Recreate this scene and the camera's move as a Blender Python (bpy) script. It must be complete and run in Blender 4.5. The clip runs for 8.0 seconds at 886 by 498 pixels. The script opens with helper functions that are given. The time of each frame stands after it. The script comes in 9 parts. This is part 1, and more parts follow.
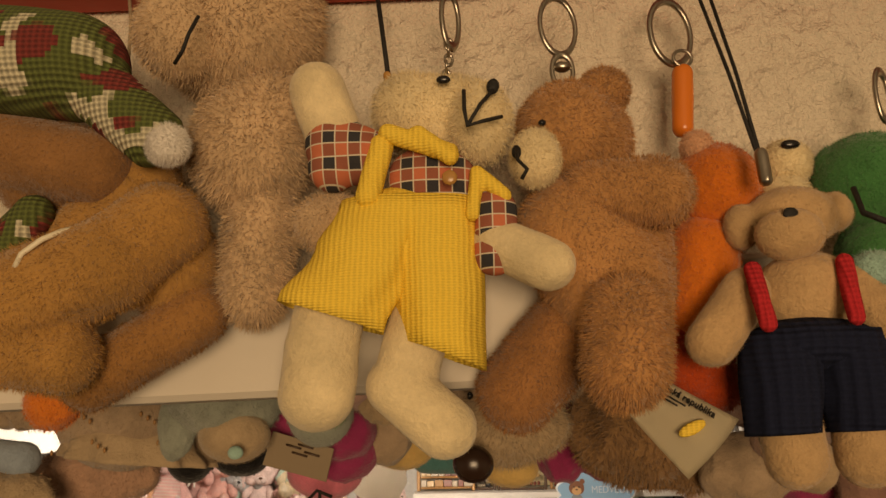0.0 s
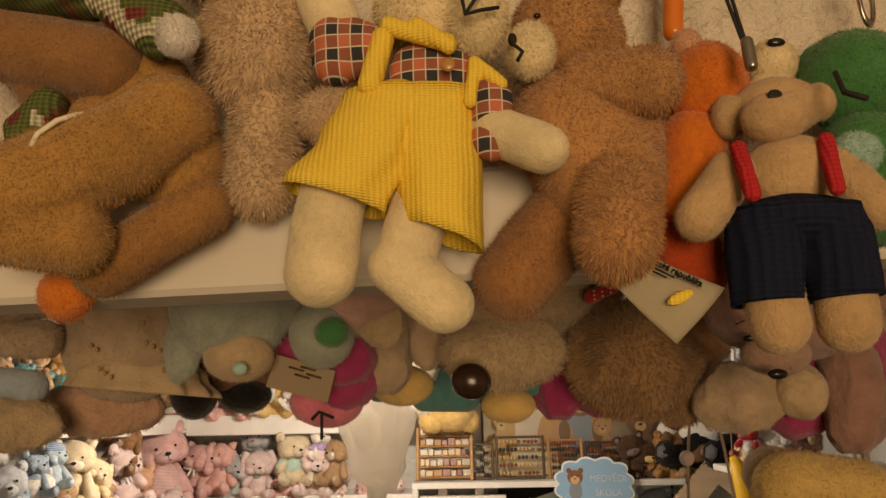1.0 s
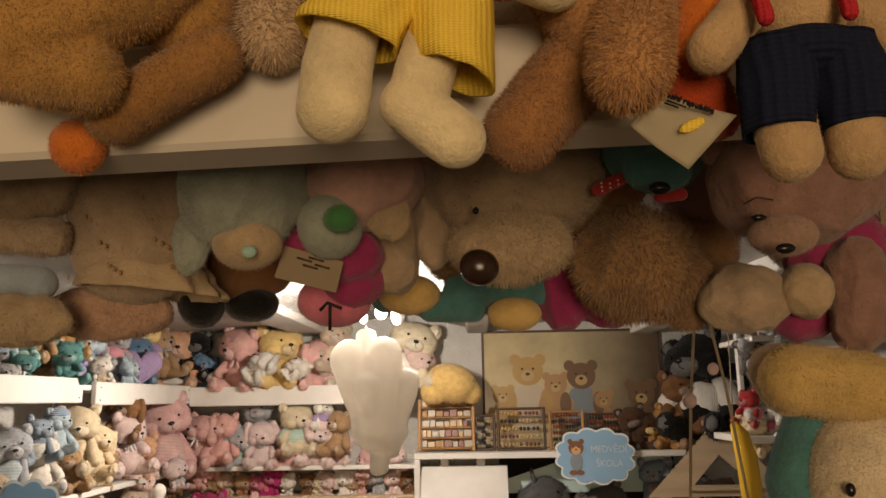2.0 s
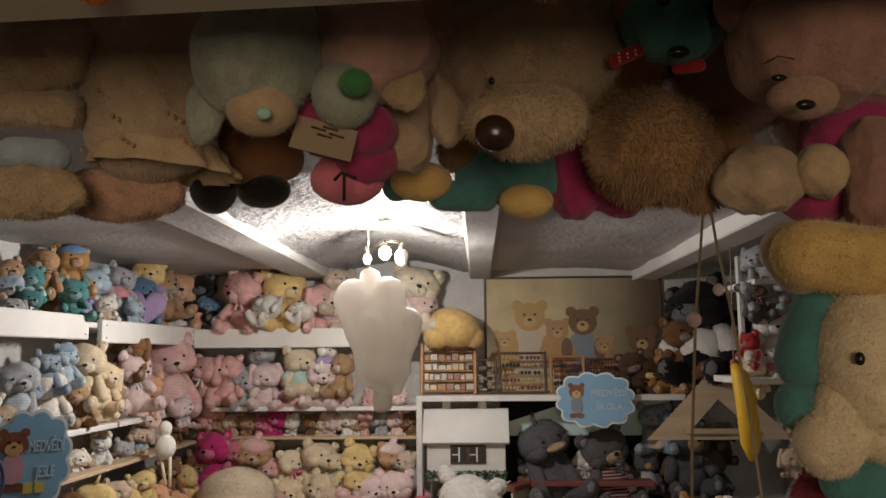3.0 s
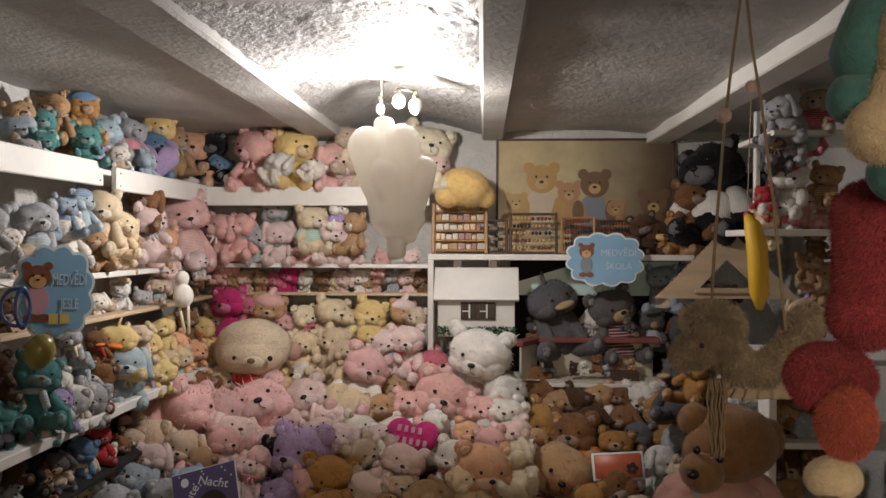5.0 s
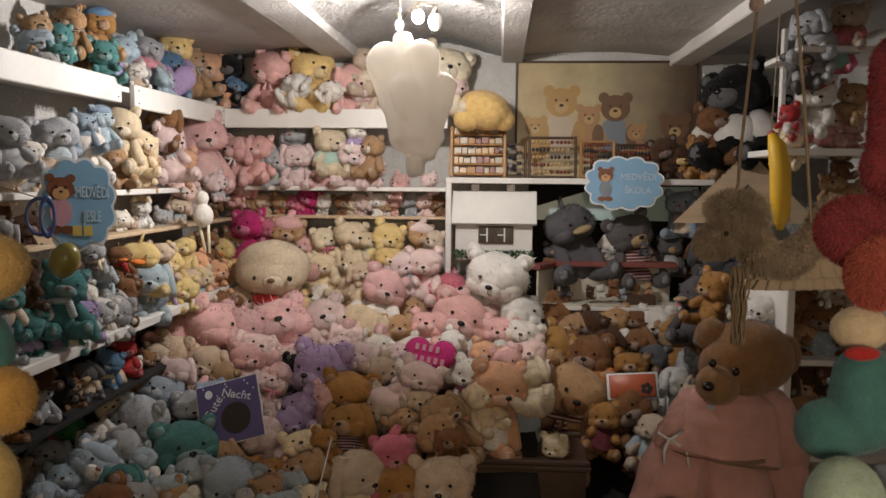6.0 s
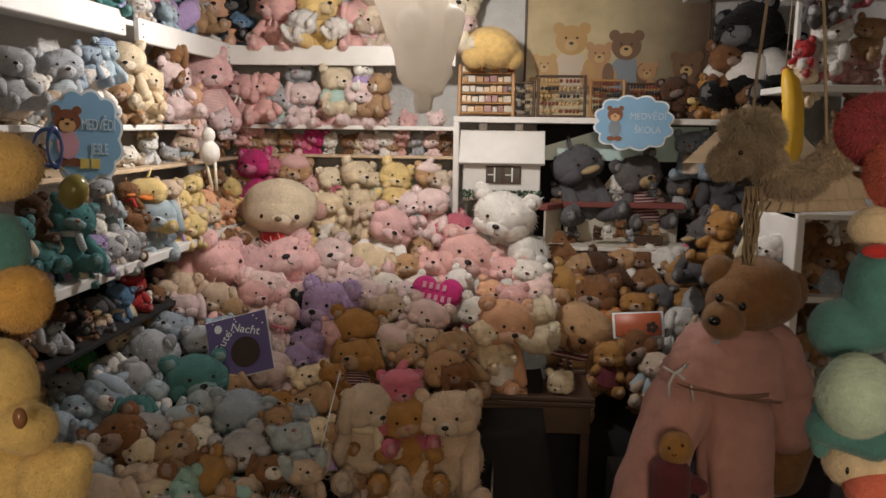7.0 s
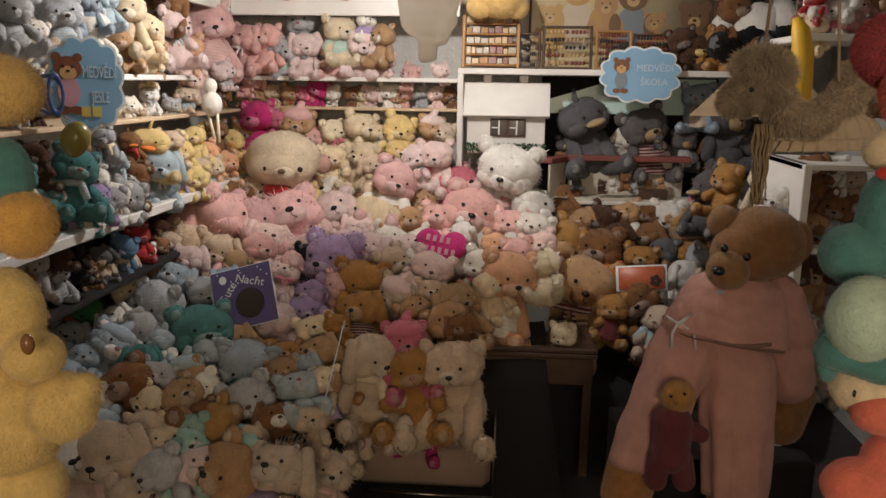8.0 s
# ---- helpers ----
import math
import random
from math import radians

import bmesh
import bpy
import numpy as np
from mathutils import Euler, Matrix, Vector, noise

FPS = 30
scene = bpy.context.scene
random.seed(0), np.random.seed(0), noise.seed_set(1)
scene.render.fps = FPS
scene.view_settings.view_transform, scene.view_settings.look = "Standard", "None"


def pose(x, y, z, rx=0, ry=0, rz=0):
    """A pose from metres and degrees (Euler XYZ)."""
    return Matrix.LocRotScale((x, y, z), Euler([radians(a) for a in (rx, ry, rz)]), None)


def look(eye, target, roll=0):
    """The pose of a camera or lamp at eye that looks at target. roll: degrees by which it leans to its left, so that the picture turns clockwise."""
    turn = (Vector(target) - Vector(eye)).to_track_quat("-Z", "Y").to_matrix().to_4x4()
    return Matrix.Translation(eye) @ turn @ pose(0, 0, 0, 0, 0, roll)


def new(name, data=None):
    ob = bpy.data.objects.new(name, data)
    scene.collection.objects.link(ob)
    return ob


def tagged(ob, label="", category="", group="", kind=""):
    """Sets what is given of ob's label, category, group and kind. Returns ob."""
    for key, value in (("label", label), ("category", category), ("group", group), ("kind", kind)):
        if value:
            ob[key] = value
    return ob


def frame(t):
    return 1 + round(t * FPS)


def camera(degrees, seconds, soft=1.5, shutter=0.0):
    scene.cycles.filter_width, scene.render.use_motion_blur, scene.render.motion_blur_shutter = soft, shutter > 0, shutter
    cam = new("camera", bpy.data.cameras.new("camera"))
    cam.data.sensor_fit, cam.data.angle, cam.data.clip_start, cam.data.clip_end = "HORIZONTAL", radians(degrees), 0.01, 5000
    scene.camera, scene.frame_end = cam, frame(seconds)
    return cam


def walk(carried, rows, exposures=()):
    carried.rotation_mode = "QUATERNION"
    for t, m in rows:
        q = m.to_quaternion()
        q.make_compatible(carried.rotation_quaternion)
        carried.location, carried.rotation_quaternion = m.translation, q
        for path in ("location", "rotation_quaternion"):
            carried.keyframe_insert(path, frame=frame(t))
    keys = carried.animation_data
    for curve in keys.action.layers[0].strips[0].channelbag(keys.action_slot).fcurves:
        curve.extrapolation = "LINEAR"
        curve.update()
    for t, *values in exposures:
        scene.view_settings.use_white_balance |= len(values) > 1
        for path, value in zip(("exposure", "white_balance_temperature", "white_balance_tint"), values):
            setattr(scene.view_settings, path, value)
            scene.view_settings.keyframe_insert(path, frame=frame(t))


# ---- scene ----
cam = camera(58.7, 8.0)
METRES, EYE, TILT, LEAN, TURN = 0.45, 2.05, 12.0, 1.1, 2.5
ROWS = [
    (0.0, 0.0, 0.0, 0.0, 0.0, 0.0, 0.0),
    (0.5, -0.0044, -0.0144, -0.0414, -0.37, -0.12, 0.05),
    (1.0, -0.0001, -0.0297, -0.1084, -0.09, -0.01, 0.02),
    (1.5, -0.0036, -0.0347, -0.1797, -0.04, -0.23, 0.0),
    (3.0, -0.0275, -0.0386, -0.3745, 0.17, -4.36, -0.61),
    (3.5, -0.0382, -0.0485, -0.4435, 0.21, -6.06, -0.76),
    (4.0, -0.0401, -0.0543, -0.5264, 0.25, -7.89, -0.93),
    (4.5, -0.0626, -0.0464, -0.6044, 0.29, -10.15, -1.09),
    (6.0, -0.1051, -0.1053, -0.825, 1.94, -17.27, -1.21),
    (6.5, -0.1123, -0.1176, -0.8686, 2.19, -19.2, -1.28),
    (7.0, -0.1192, -0.1274, -0.9075, 2.42, -21.12, -1.35),
    (7.5, -0.1184, -0.1335, -0.938, 2.63, -22.79, -1.42),
    (8.0, -0.1245, -0.1391, -0.9679, 2.68, -24.12, -1.39),
]
EXPOSURES = [(0.0, 0.2, 8000, 14), (1.7, 0.1, 7600, 14), (2.8, -0.5, 6300, 12), (4.0, -0.45, 6200, 12), (4.5, -0.3, 6200, 12), (6.5, 0.0, 6200, 12), (8.0, 0.2, 6300, 12)]
walk(cam, [(t, pose(0, 0, EYE, TILT, LEAN, TURN) @ pose(METRES * x, METRES * y, METRES * z, 90 + pitch, roll, yaw)) for t, x, y, z, yaw, pitch, roll in ROWS], EXPOSURES)

# ---- light ----
world = bpy.data.worlds.new("world")
scene.world = world
world.use_nodes = True
world.node_tree.nodes["Background"].inputs[0].default_value = (0.9, 0.95, 1.0, 1)
world.node_tree.nodes["Background"].inputs[1].default_value = 0.012


def lamp(name, kind, place, power, colour, size=0.1, target=None):
    data = bpy.data.lights.new(name, kind)
    data.energy, data.color = power, colour
    if kind == "AREA":
        data.size = size
    else:
        data.shadow_soft_size = size
    ob = new(name, data)
    ob.matrix_world = look(place, target) if target else Matrix.Translation(place)
    return ob


lamp("bulb_light", "POINT", (-0.372, 3.03, 2.215), 41, (1.0, 0.92, 0.83), 0.03)
spot = lamp("spot_light", "SPOT", (-0.47, 3.00, 2.25), 44, (1.0, 0.93, 0.85), 0.03, (-1.75, 2.35, 1.75))
spot.data.spot_size, spot.data.spot_blend = radians(125), 0.8
lamp("shop_light", "AREA", (0.25, -2.4, 1.75), 38, (1.0, 0.76, 0.50), 1.0, (-0.05, 0.6, 1.85))


# ---- materials ----
def material(name, build, rough=0.8, **sets):
    m = bpy.data.materials.new(name)
    m.use_nodes = True
    n, l = m.node_tree.nodes, m.node_tree.links
    b = n["Principled BSDF"]
    b.inputs["Roughness"].default_value = rough
    for k, v in sets.items():
        b.inputs[k.replace("_", " ")].default_value = v
    build(n, l, b)
    return m


def coords(n, l, scale=1.0, which="Object"):
    tc, mp = n.new("ShaderNodeTexCoord"), n.new("ShaderNodeMapping")
    mp.inputs["Scale"].default_value = scale if isinstance(scale, tuple) else (scale,) * 3
    l.new(tc.outputs[which], mp.inputs[0])
    return mp.outputs[0]


def noise_tex(n, l, vec, scale, detail=4, rough=0.6):
    t = n.new("ShaderNodeTexNoise")
    t.inputs["Scale"].default_value, t.inputs["Detail"].default_value, t.inputs["Roughness"].default_value = scale, detail, rough
    l.new(vec, t.inputs["Vector"])
    return t.outputs[0]


def ramp(n, l, fac, *stops):
    r = n.new("ShaderNodeValToRGB")
    e = r.color_ramp.elements
    while len(e) < len(stops):
        e.new(0.5)
    for el, (p, c) in zip(e, stops):
        el.position, el.color = p, (*c, 1) if isinstance(c, tuple) else (c, c, c, 1)
    l.new(fac, r.inputs[0])
    return r.outputs[0]


def mixed(n, l, a, b, fac, blend="MIX"):
    m = n.new("ShaderNodeMix")
    m.data_type, m.blend_type = "RGBA", blend
    for s, v in ((6, a), (7, b), (0, fac)):
        if isinstance(v, (int, float)):
            m.inputs[s].default_value = v
        elif isinstance(v, tuple):
            m.inputs[s].default_value = (*v, 1)
        else:
            l.new(v, m.inputs[s])
    return m.outputs[2]


def bumped(n, l, b, height, strength=0.3, dist=0.01):
    u = n.new("ShaderNodeBump")
    u.inputs["Strength"].default_value, u.inputs["Distance"].default_value = strength, dist
    l.new(height, u.inputs["Height"])
    l.new(u.outputs[0], b.inputs["Normal"])


def painted(name, c, rough=0.6, grain=14.0, dirt=0.75, bump=0.15, scale=(1, 1, 1)):
    def build(n, l, b):
        v = coords(n, l, scale)
        big = ramp(n, l, noise_tex(n, l, v, 2.5, 5), (0.3, dirt), (0.65, 1.0))
        fine = noise_tex(n, l, v, grain * 8, 4)
        l.new(mixed(n, l, c, big, 1.0, "MULTIPLY"), b.inputs["Base Color"])
        bumped(n, l, b, fine, bump, 0.002)
    return material(name, build, rough)


def plaster_build(c, lumps, strength, dist):
    def build(n, l, b):
        v = coords(n, l, 1)
        a = noise_tex(n, l, v, lumps, 6, 0.62)
        stain = ramp(n, l, noise_tex(n, l, v, 3.0, 5), (0.3, 0.78), (0.6, 1.0))
        l.new(mixed(n, l, c, stain, 1.0, "MULTIPLY"), b.inputs["Base Color"])
        bumped(n, l, b, a, strength, dist)
    return build


def fur_build(n, l, b):
    info = n.new("ShaderNodeObjectInfo")
    v = coords(n, l, 1)
    clump = ramp(n, l, noise_tex(n, l, v, 9, 4), (0.3, 0.80), (0.7, 1.10))
    fine = noise_tex(n, l, v, 95, 3, 0.75)
    curl = n.new("ShaderNodeTexVoronoi")
    curl.inputs["Scale"].default_value = 34
    l.new(v, curl.inputs["Vector"])
    curly = ramp(n, l, info.outputs["Random"], (0.80, 0.0), (0.81, 0.45))
    pile = mixed(n, l, fine, ramp(n, l, curl.outputs["Distance"], (0.0, 0.7), (0.7, 0.3)), curly)
    strand = ramp(n, l, pile, (0.3, 0.86), (0.62, 1.07))
    col = mixed(n, l, info.outputs["Color"], clump, 1.0, "MULTIPLY")
    col = mixed(n, l, col, strand, 1.0, "MULTIPLY")
    l.new(col, b.inputs["Base Color"])
    bumped(n, l, b, pile, 0.5, 0.02)


def cloth_build(n, l, b):
    info = n.new("ShaderNodeObjectInfo")
    v = coords(n, l, 1)
    w = n.new("ShaderNodeTexWave")
    w.inputs["Scale"].default_value, w.inputs["Distortion"].default_value = 24, 1.5
    l.new(v, w.inputs["Vector"])
    fold = ramp(n, l, noise_tex(n, l, v, 5, 4), (0.3, 0.74), (0.7, 1.06))
    stripe = n.new("ShaderNodeTexWave")
    stripe.bands_direction = "Z"
    stripe.inputs["Scale"].default_value, stripe.inputs["Distortion"].default_value = 9, 0.8
    l.new(v, stripe.inputs["Vector"])
    dots = n.new("ShaderNodeTexVoronoi")
    dots.inputs["Scale"].default_value = 15
    l.new(v, dots.inputs["Vector"])
    dotted = ramp(n, l, dots.outputs["Distance"], (0.24, 1.0), (0.30, 0.0))
    banded = ramp(n, l, stripe.outputs["Fac"], (0.62, 0.0), (0.70, 1.0))
    kind = ramp(n, l, info.outputs["Random"], (0.5, 0.0), (0.51, 1.0))
    some = ramp(n, l, info.outputs["Random"], (0.28, 0.0), (0.29, 0.55), (0.75, 0.55), (0.76, 0.0))
    pattern = mixed(n, l, mixed(n, l, dotted, banded, kind), some, 1.0, "MULTIPLY")
    col = mixed(n, l, info.outputs["Color"], (0.74, 0.68, 0.62), pattern)
    l.new(mixed(n, l, col, fold, 1.0, "MULTIPLY"), b.inputs["Base Color"])
    bumped(n, l, b, w.outputs["Fac"], 0.35, 0.008)


FUR = material("plush_fur", fur_build, 1.0, Sheen_Weight=0.12, Sheen_Roughness=0.5, Specular_IOR_Level=0.1)
CLOTH = material("toy_cloth", cloth_build, 0.95, Sheen_Weight=0.2, Specular_IOR_Level=0.15)
GLOSS = material("black_plastic", lambda n, l, b: l.new(n.new("ShaderNodeObjectInfo").outputs["Color"], b.inputs["Base Color"]), 0.25)
WHITE_PAINT = painted("white_paint", (0.78, 0.76, 0.72), 0.5, 10, 0.8, 0.2)
BOARD_PAINT = painted("cream_board_paint", (0.74, 0.68, 0.58), 0.6, 10, 0.85, 0.15)
SHELF_EDGE = painted("pale_wood", (0.62, 0.47, 0.31), 0.6, 20, 0.8, 0.2, (1, 8, 8))
DARK_WOOD = painted("dark_wood", (0.09, 0.05, 0.03), 0.5, 20, 0.6, 0.3, (1, 6, 6))
WOOD = painted("honey_wood", (0.45, 0.24, 0.09), 0.5, 20, 0.7, 0.3, (8, 8, 1))
PLASTER = material("rough_plaster", plaster_build((0.62, 0.61, 0.58), 55, 1.0, 0.012), 0.75)
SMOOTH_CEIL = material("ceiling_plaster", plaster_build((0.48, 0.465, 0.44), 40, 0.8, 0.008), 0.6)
LUMPY = material("stippled_ceiling", plaster_build((0.36, 0.352, 0.34), 38, 1.0, 0.03), 0.42)
DAUB = material("whitewashed_wall", plaster_build((0.78, 0.69, 0.55), 22, 1.0, 0.03), 0.9)
# Near-black so that gaps under and behind the toys read as shade.
SHADE_CLOTH = painted("shade_black_cloth", (0.013, 0.012, 0.012), 0.95, 20, 0.6, 0.3)
CARPET = painted("dark_carpet", (0.06, 0.05, 0.05), 1.0, 30, 0.4, 0.6)
ROPE = painted("sisal_rope", (0.48, 0.37, 0.24), 0.9, 60, 0.7, 0.6, (3, 3, 12))
METAL = material("nickel_metal", lambda n, l, b: bumped(n, l, b, noise_tex(n, l, coords(n, l, 1), 200), 0.1, 0.001), 0.28, Metallic=1.0, Base_Color=(0.42, 0.38, 0.32, 1))


def glow_build(n, l, b):
    b.inputs["Emission Color"].default_value, b.inputs["Emission Strength"].default_value = (1.0, 0.9, 0.75, 1), 60


GLOW = material("lit_bulb_glass", glow_build, 0.3)


# ---- mesh helpers ----
def mesh_ob(name, bm, mat, parent=None, label="", smooth=True, colour=None):
    me = bpy.data.meshes.new(name)
    bm.to_mesh(me)
    bm.free()
    if smooth:
        me.polygons.foreach_set("use_smooth", [True] * len(me.polygons))
    me.materials.append(mat)
    return hang(name, me, parent, label, colour)


def hang(name, me, parent=None, label="", colour=None):
    ob = new(name, me)
    ob.parent = parent
    if colour:
        ob.color = (*colour, 1)
    if label:
        ob["label"] = label
    return ob


part = mesh_ob


def box(bm, x0, x1, y0, y1, z0, z1, bevel=0.004, m=None):
    r = bmesh.ops.create_cube(bm, size=1)
    mat = Matrix.Translation(((x0 + x1) / 2, (y0 + y1) / 2, (z0 + z1) / 2)) @ Matrix.Diagonal((x1 - x0, y1 - y0, z1 - z0, 1))
    bmesh.ops.transform(bm, verts=r["verts"], matrix=(m @ mat) if m else mat)
    if bevel:
        es = list({e for v in r["verts"] for e in v.link_edges})
        bmesh.ops.bevel(bm, geom=es, offset=bevel, segments=1, affect="EDGES")
    return bm


def boxed(name, x0, x1, y0, y1, z0, z1, mat, label="", category="", kind="structure", bevel=0.004, parent=None):
    ob = mesh_ob(name, box(bmesh.new(), x0, x1, y0, y1, z0, z1, bevel), mat, parent, label, smooth=False)
    if parent is None:
        tagged(ob, label, category, "", kind)
    return ob


def ball(bm, c, r, m=None, sub=2, rot=None):
    v = bmesh.ops.create_icosphere(bm, subdivisions=sub, radius=1)["verts"]
    r = r if isinstance(r, tuple) else (r, r, r)
    t = Matrix.Translation(c) @ (Euler([radians(a) for a in rot]).to_matrix().to_4x4() if rot else Matrix.Identity(4)) @ Matrix.Diagonal((*r, 1))
    bmesh.ops.transform(bm, verts=v, matrix=(m @ t) if m else t)
    return bm


def limb(bm, a, b, r0, r1, sub=2):
    """A rounded limb from a to b."""
    a, b = Vector(a), Vector(b)
    d = b - a
    q = d.to_track_quat("Z", "Y").to_matrix().to_4x4()
    v = bmesh.ops.create_icosphere(bm, subdivisions=sub, radius=1)["verts"]
    for p in v:
        k = (p.co.z + 1) / 2
        s = r0 + (r1 - r0) * k
        p.co = a + q.to_3x3() @ Vector((p.co.x * s, p.co.y * s, (p.co.z * s if abs(p.co.z) > 0.01 else 0) + (d.length if p.co.z > 0.01 else d.length / 2 if p.co.z > -0.01 else 0)))
    return bm


def tube(bm, pts, r, seg=8):
    """A round rod or cord along points."""
    pts = [Vector(p) for p in pts]
    rings = []
    for i, p in enumerate(pts):
        d = (pts[min(i + 1, len(pts) - 1)] - pts[max(i - 1, 0)]).normalized()
        u = d.orthogonal().normalized() if not rings else (u - d * u.dot(d)).normalized()
        w = d.cross(u)
        rr = r[i] if isinstance(r, (list, tuple)) else r
        rings.append([bm.verts.new(p + rr * (u * math.cos(a) + w * math.sin(a))) for a in (2 * math.pi * k / seg for k in range(seg))])
    for a, b in zip(rings, rings[1:]):
        for k in range(seg):
            bm.faces.new((a[k], a[(k + 1) % seg], b[(k + 1) % seg], b[k]))
    bm.faces.new(rings[0][::-1])
    bm.faces.new(rings[-1])
    return bm


def ring(bm, c, r, thick, m, seg=28):
    """A torus round the local z axis."""
    rows = []
    for i in range(seg):
        a = 2 * math.pi * i / seg
        rows.append([bm.verts.new(Vector(c) + m.to_3x3() @ Vector(((r + thick * math.cos(k)) * math.cos(a), (r + thick * math.cos(k)) * math.sin(a), thick * math.sin(k)))) for k in (2 * math.pi * j / 8 for j in range(8))])
    for i in range(seg):
        a, b = rows[i], rows[(i + 1) % seg]
        for j in range(8):
            bm.faces.new((a[j], b[j], b[(j + 1) % 8], a[(j + 1) % 8]))
    return bm


def rough(bm, amount, scale, seed=0):
    for v in bm.verts:
        v.co += noise.noise_vector(v.co * scale + Vector((seed * 7.3, 0, 0))) * amount
    return bm


def fuzz(bm, count, length, width, rng, droop=0.4):
    """Short hairs standing on the surface, each one tapered blade."""
    bm.faces.ensure_lookup_table()
    faces = bm.faces[:]
    area = np.array([f.calc_area() for f in faces])
    pick = rng.choice(len(faces), count, p=area / area.sum())
    for i in pick:
        f = faces[int(i)]
        vs = [v.co for v in f.verts]
        a, b = rng.random(2)
        if a + b > 1:
            a, b = 1 - a, 1 - b
        p = vs[0] + (vs[1] - vs[0]) * a + (vs[2] - vs[0]) * b
        r = Vector(rng.normal(size=3))
        d = (f.normal + r * 0.45 + Vector((0, 0, -droop))).normalized()
        s = d.cross(r).normalized() * width
        tip = p + d * length * (0.6 + 0.7 * rng.random())
        bm.faces.new([bm.verts.new(q) for q in (p - s, p + s, tip)])
    return bm


# ---- room ----
boxed("floor", -2.0, 1.8, 1.0, 4.6, -0.1, 0, CARPET, "dark patterned carpet on the floor", bevel=0)
boxed("floor", -2.5, 2.5, -2.6, 1.0, -0.1, 0, CARPET, "dark floor before the doorway", bevel=0)
boxed("wall_north", -2.0, 1.8, 4.42, 4.6, 0, 2.6, PLASTER, "rough white plastered back wall", bevel=0)
boxed("wall_west", -2.0, -1.85, 0.6, 4.42, 0, 2.6, PLASTER, "rough white plastered side wall", bevel=0)
boxed("wall_east", 1.6, 1.8, 0.6, 4.42, 0, 2.6, PLASTER, "rough white plastered side wall", bevel=0)
boxed("wall_shop_west", -2.5, -2.4, -2.6, 0.4, 0, 2.9, PLASTER, "plain plaster wall", bevel=0)
boxed("wall_shop_east", 2.4, 2.5, -2.6, 0.4, 0, 2.9, PLASTER, "plain plaster wall", bevel=0)
boxed("wall_shop_south", -2.5, 2.5, -2.7, -2.6, 0, 2.9, PLASTER, "plain plaster wall", bevel=0)
boxed("ceiling_shop", -2.5, 2.5, -2.6, 0.4, 2.9, 3.0, PLASTER, "plain plaster ceiling", bevel=0)
# wall over the doorway, whitewashed in front
boxed("wall_south", -2.5, 2.5, 0.385, 0.43, 2.085, 2.95, DAUB, "thickly whitewashed uneven wall over the doorway", bevel=0)
boxed("wall_south_west", -2.5, -0.75, 0.385, 0.6, 0, 2.085, DAUB, "whitewashed wall beside the doorway", bevel=0)
boxed("wall_south_east", 0.65, 2.5, 0.385, 0.6, 0, 2.085, DAUB, "whitewashed wall beside the doorway", bevel=0)
fascia = boxed("trim_fascia", -0.74, 0.64, 0.366, 0.402, 2.062, 2.118, BOARD_PAINT, "cream painted board along the doorway head", bevel=0.003)
fascia.rotation_euler = (0, radians(-1.5), 0)
boxed("trim_red", -0.9, 0.9, 0.34, 0.384, 2.2665, 2.28, painted("red_paint", (0.45, 0.05, 0.03)), "thin red painted rail along the wall")

# ceiling: stippled panels between plastered beams
Z = 2.30
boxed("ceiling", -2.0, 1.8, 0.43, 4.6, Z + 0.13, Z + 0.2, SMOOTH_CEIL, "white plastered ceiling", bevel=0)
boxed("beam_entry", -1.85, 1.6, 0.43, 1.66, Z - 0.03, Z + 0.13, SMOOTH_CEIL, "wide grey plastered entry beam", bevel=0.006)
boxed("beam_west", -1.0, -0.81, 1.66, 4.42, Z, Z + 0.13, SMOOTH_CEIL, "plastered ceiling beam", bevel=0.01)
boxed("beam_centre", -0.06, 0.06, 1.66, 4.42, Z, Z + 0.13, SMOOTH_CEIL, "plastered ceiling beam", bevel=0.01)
boxed("beam_east", 0.84, 0.97, 1.66, 4.42, Z - 0.02, Z + 0.13, WHITE_PAINT, "white painted ceiling beam", bevel=0.006)


def ceiling_panel(name, x0, x1, rise, mat, label, lump, n=60):
    """A shallow vaulted panel between two beams."""
    bm = bmesh.new()
    g = []
    for j in range(2 * n + 1):
        y = 1.66 + (4.42 - 1.66) * j / (2 * n)
        row = []
        for i in range(n + 1):
            u = i / n
            p = Vector((x0 + (x1 - x0) * u, y, 0))
            z = Z + 0.035 + rise * math.sin(math.pi * u)
            z += lump * (noise.noise(p * 24) + 0.6 * noise.noise(p * 55)) + 0.012 * noise.noise(p * 3)
            row.append(bm.verts.new((p.x, p.y, z)))
        g.append(row)
    for a, b in zip(g, g[1:]):
        for i in range(n):
            bm.faces.new((a[i], b[i], b[i + 1], a[i + 1]))
    return tagged(mesh_ob(name, bm, mat), label, "ceiling", "", "structure")


ceiling_panel("ceiling_lit_panel", -0.81, -0.06, 0.075, LUMPY, "stippled glossy white ceiling panel between beams", 0.007, 80)
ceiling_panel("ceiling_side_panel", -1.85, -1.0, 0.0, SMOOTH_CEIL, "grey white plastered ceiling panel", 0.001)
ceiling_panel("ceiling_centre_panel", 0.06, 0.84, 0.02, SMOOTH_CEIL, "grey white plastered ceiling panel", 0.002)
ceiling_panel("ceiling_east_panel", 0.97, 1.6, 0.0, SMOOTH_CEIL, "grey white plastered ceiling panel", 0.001)


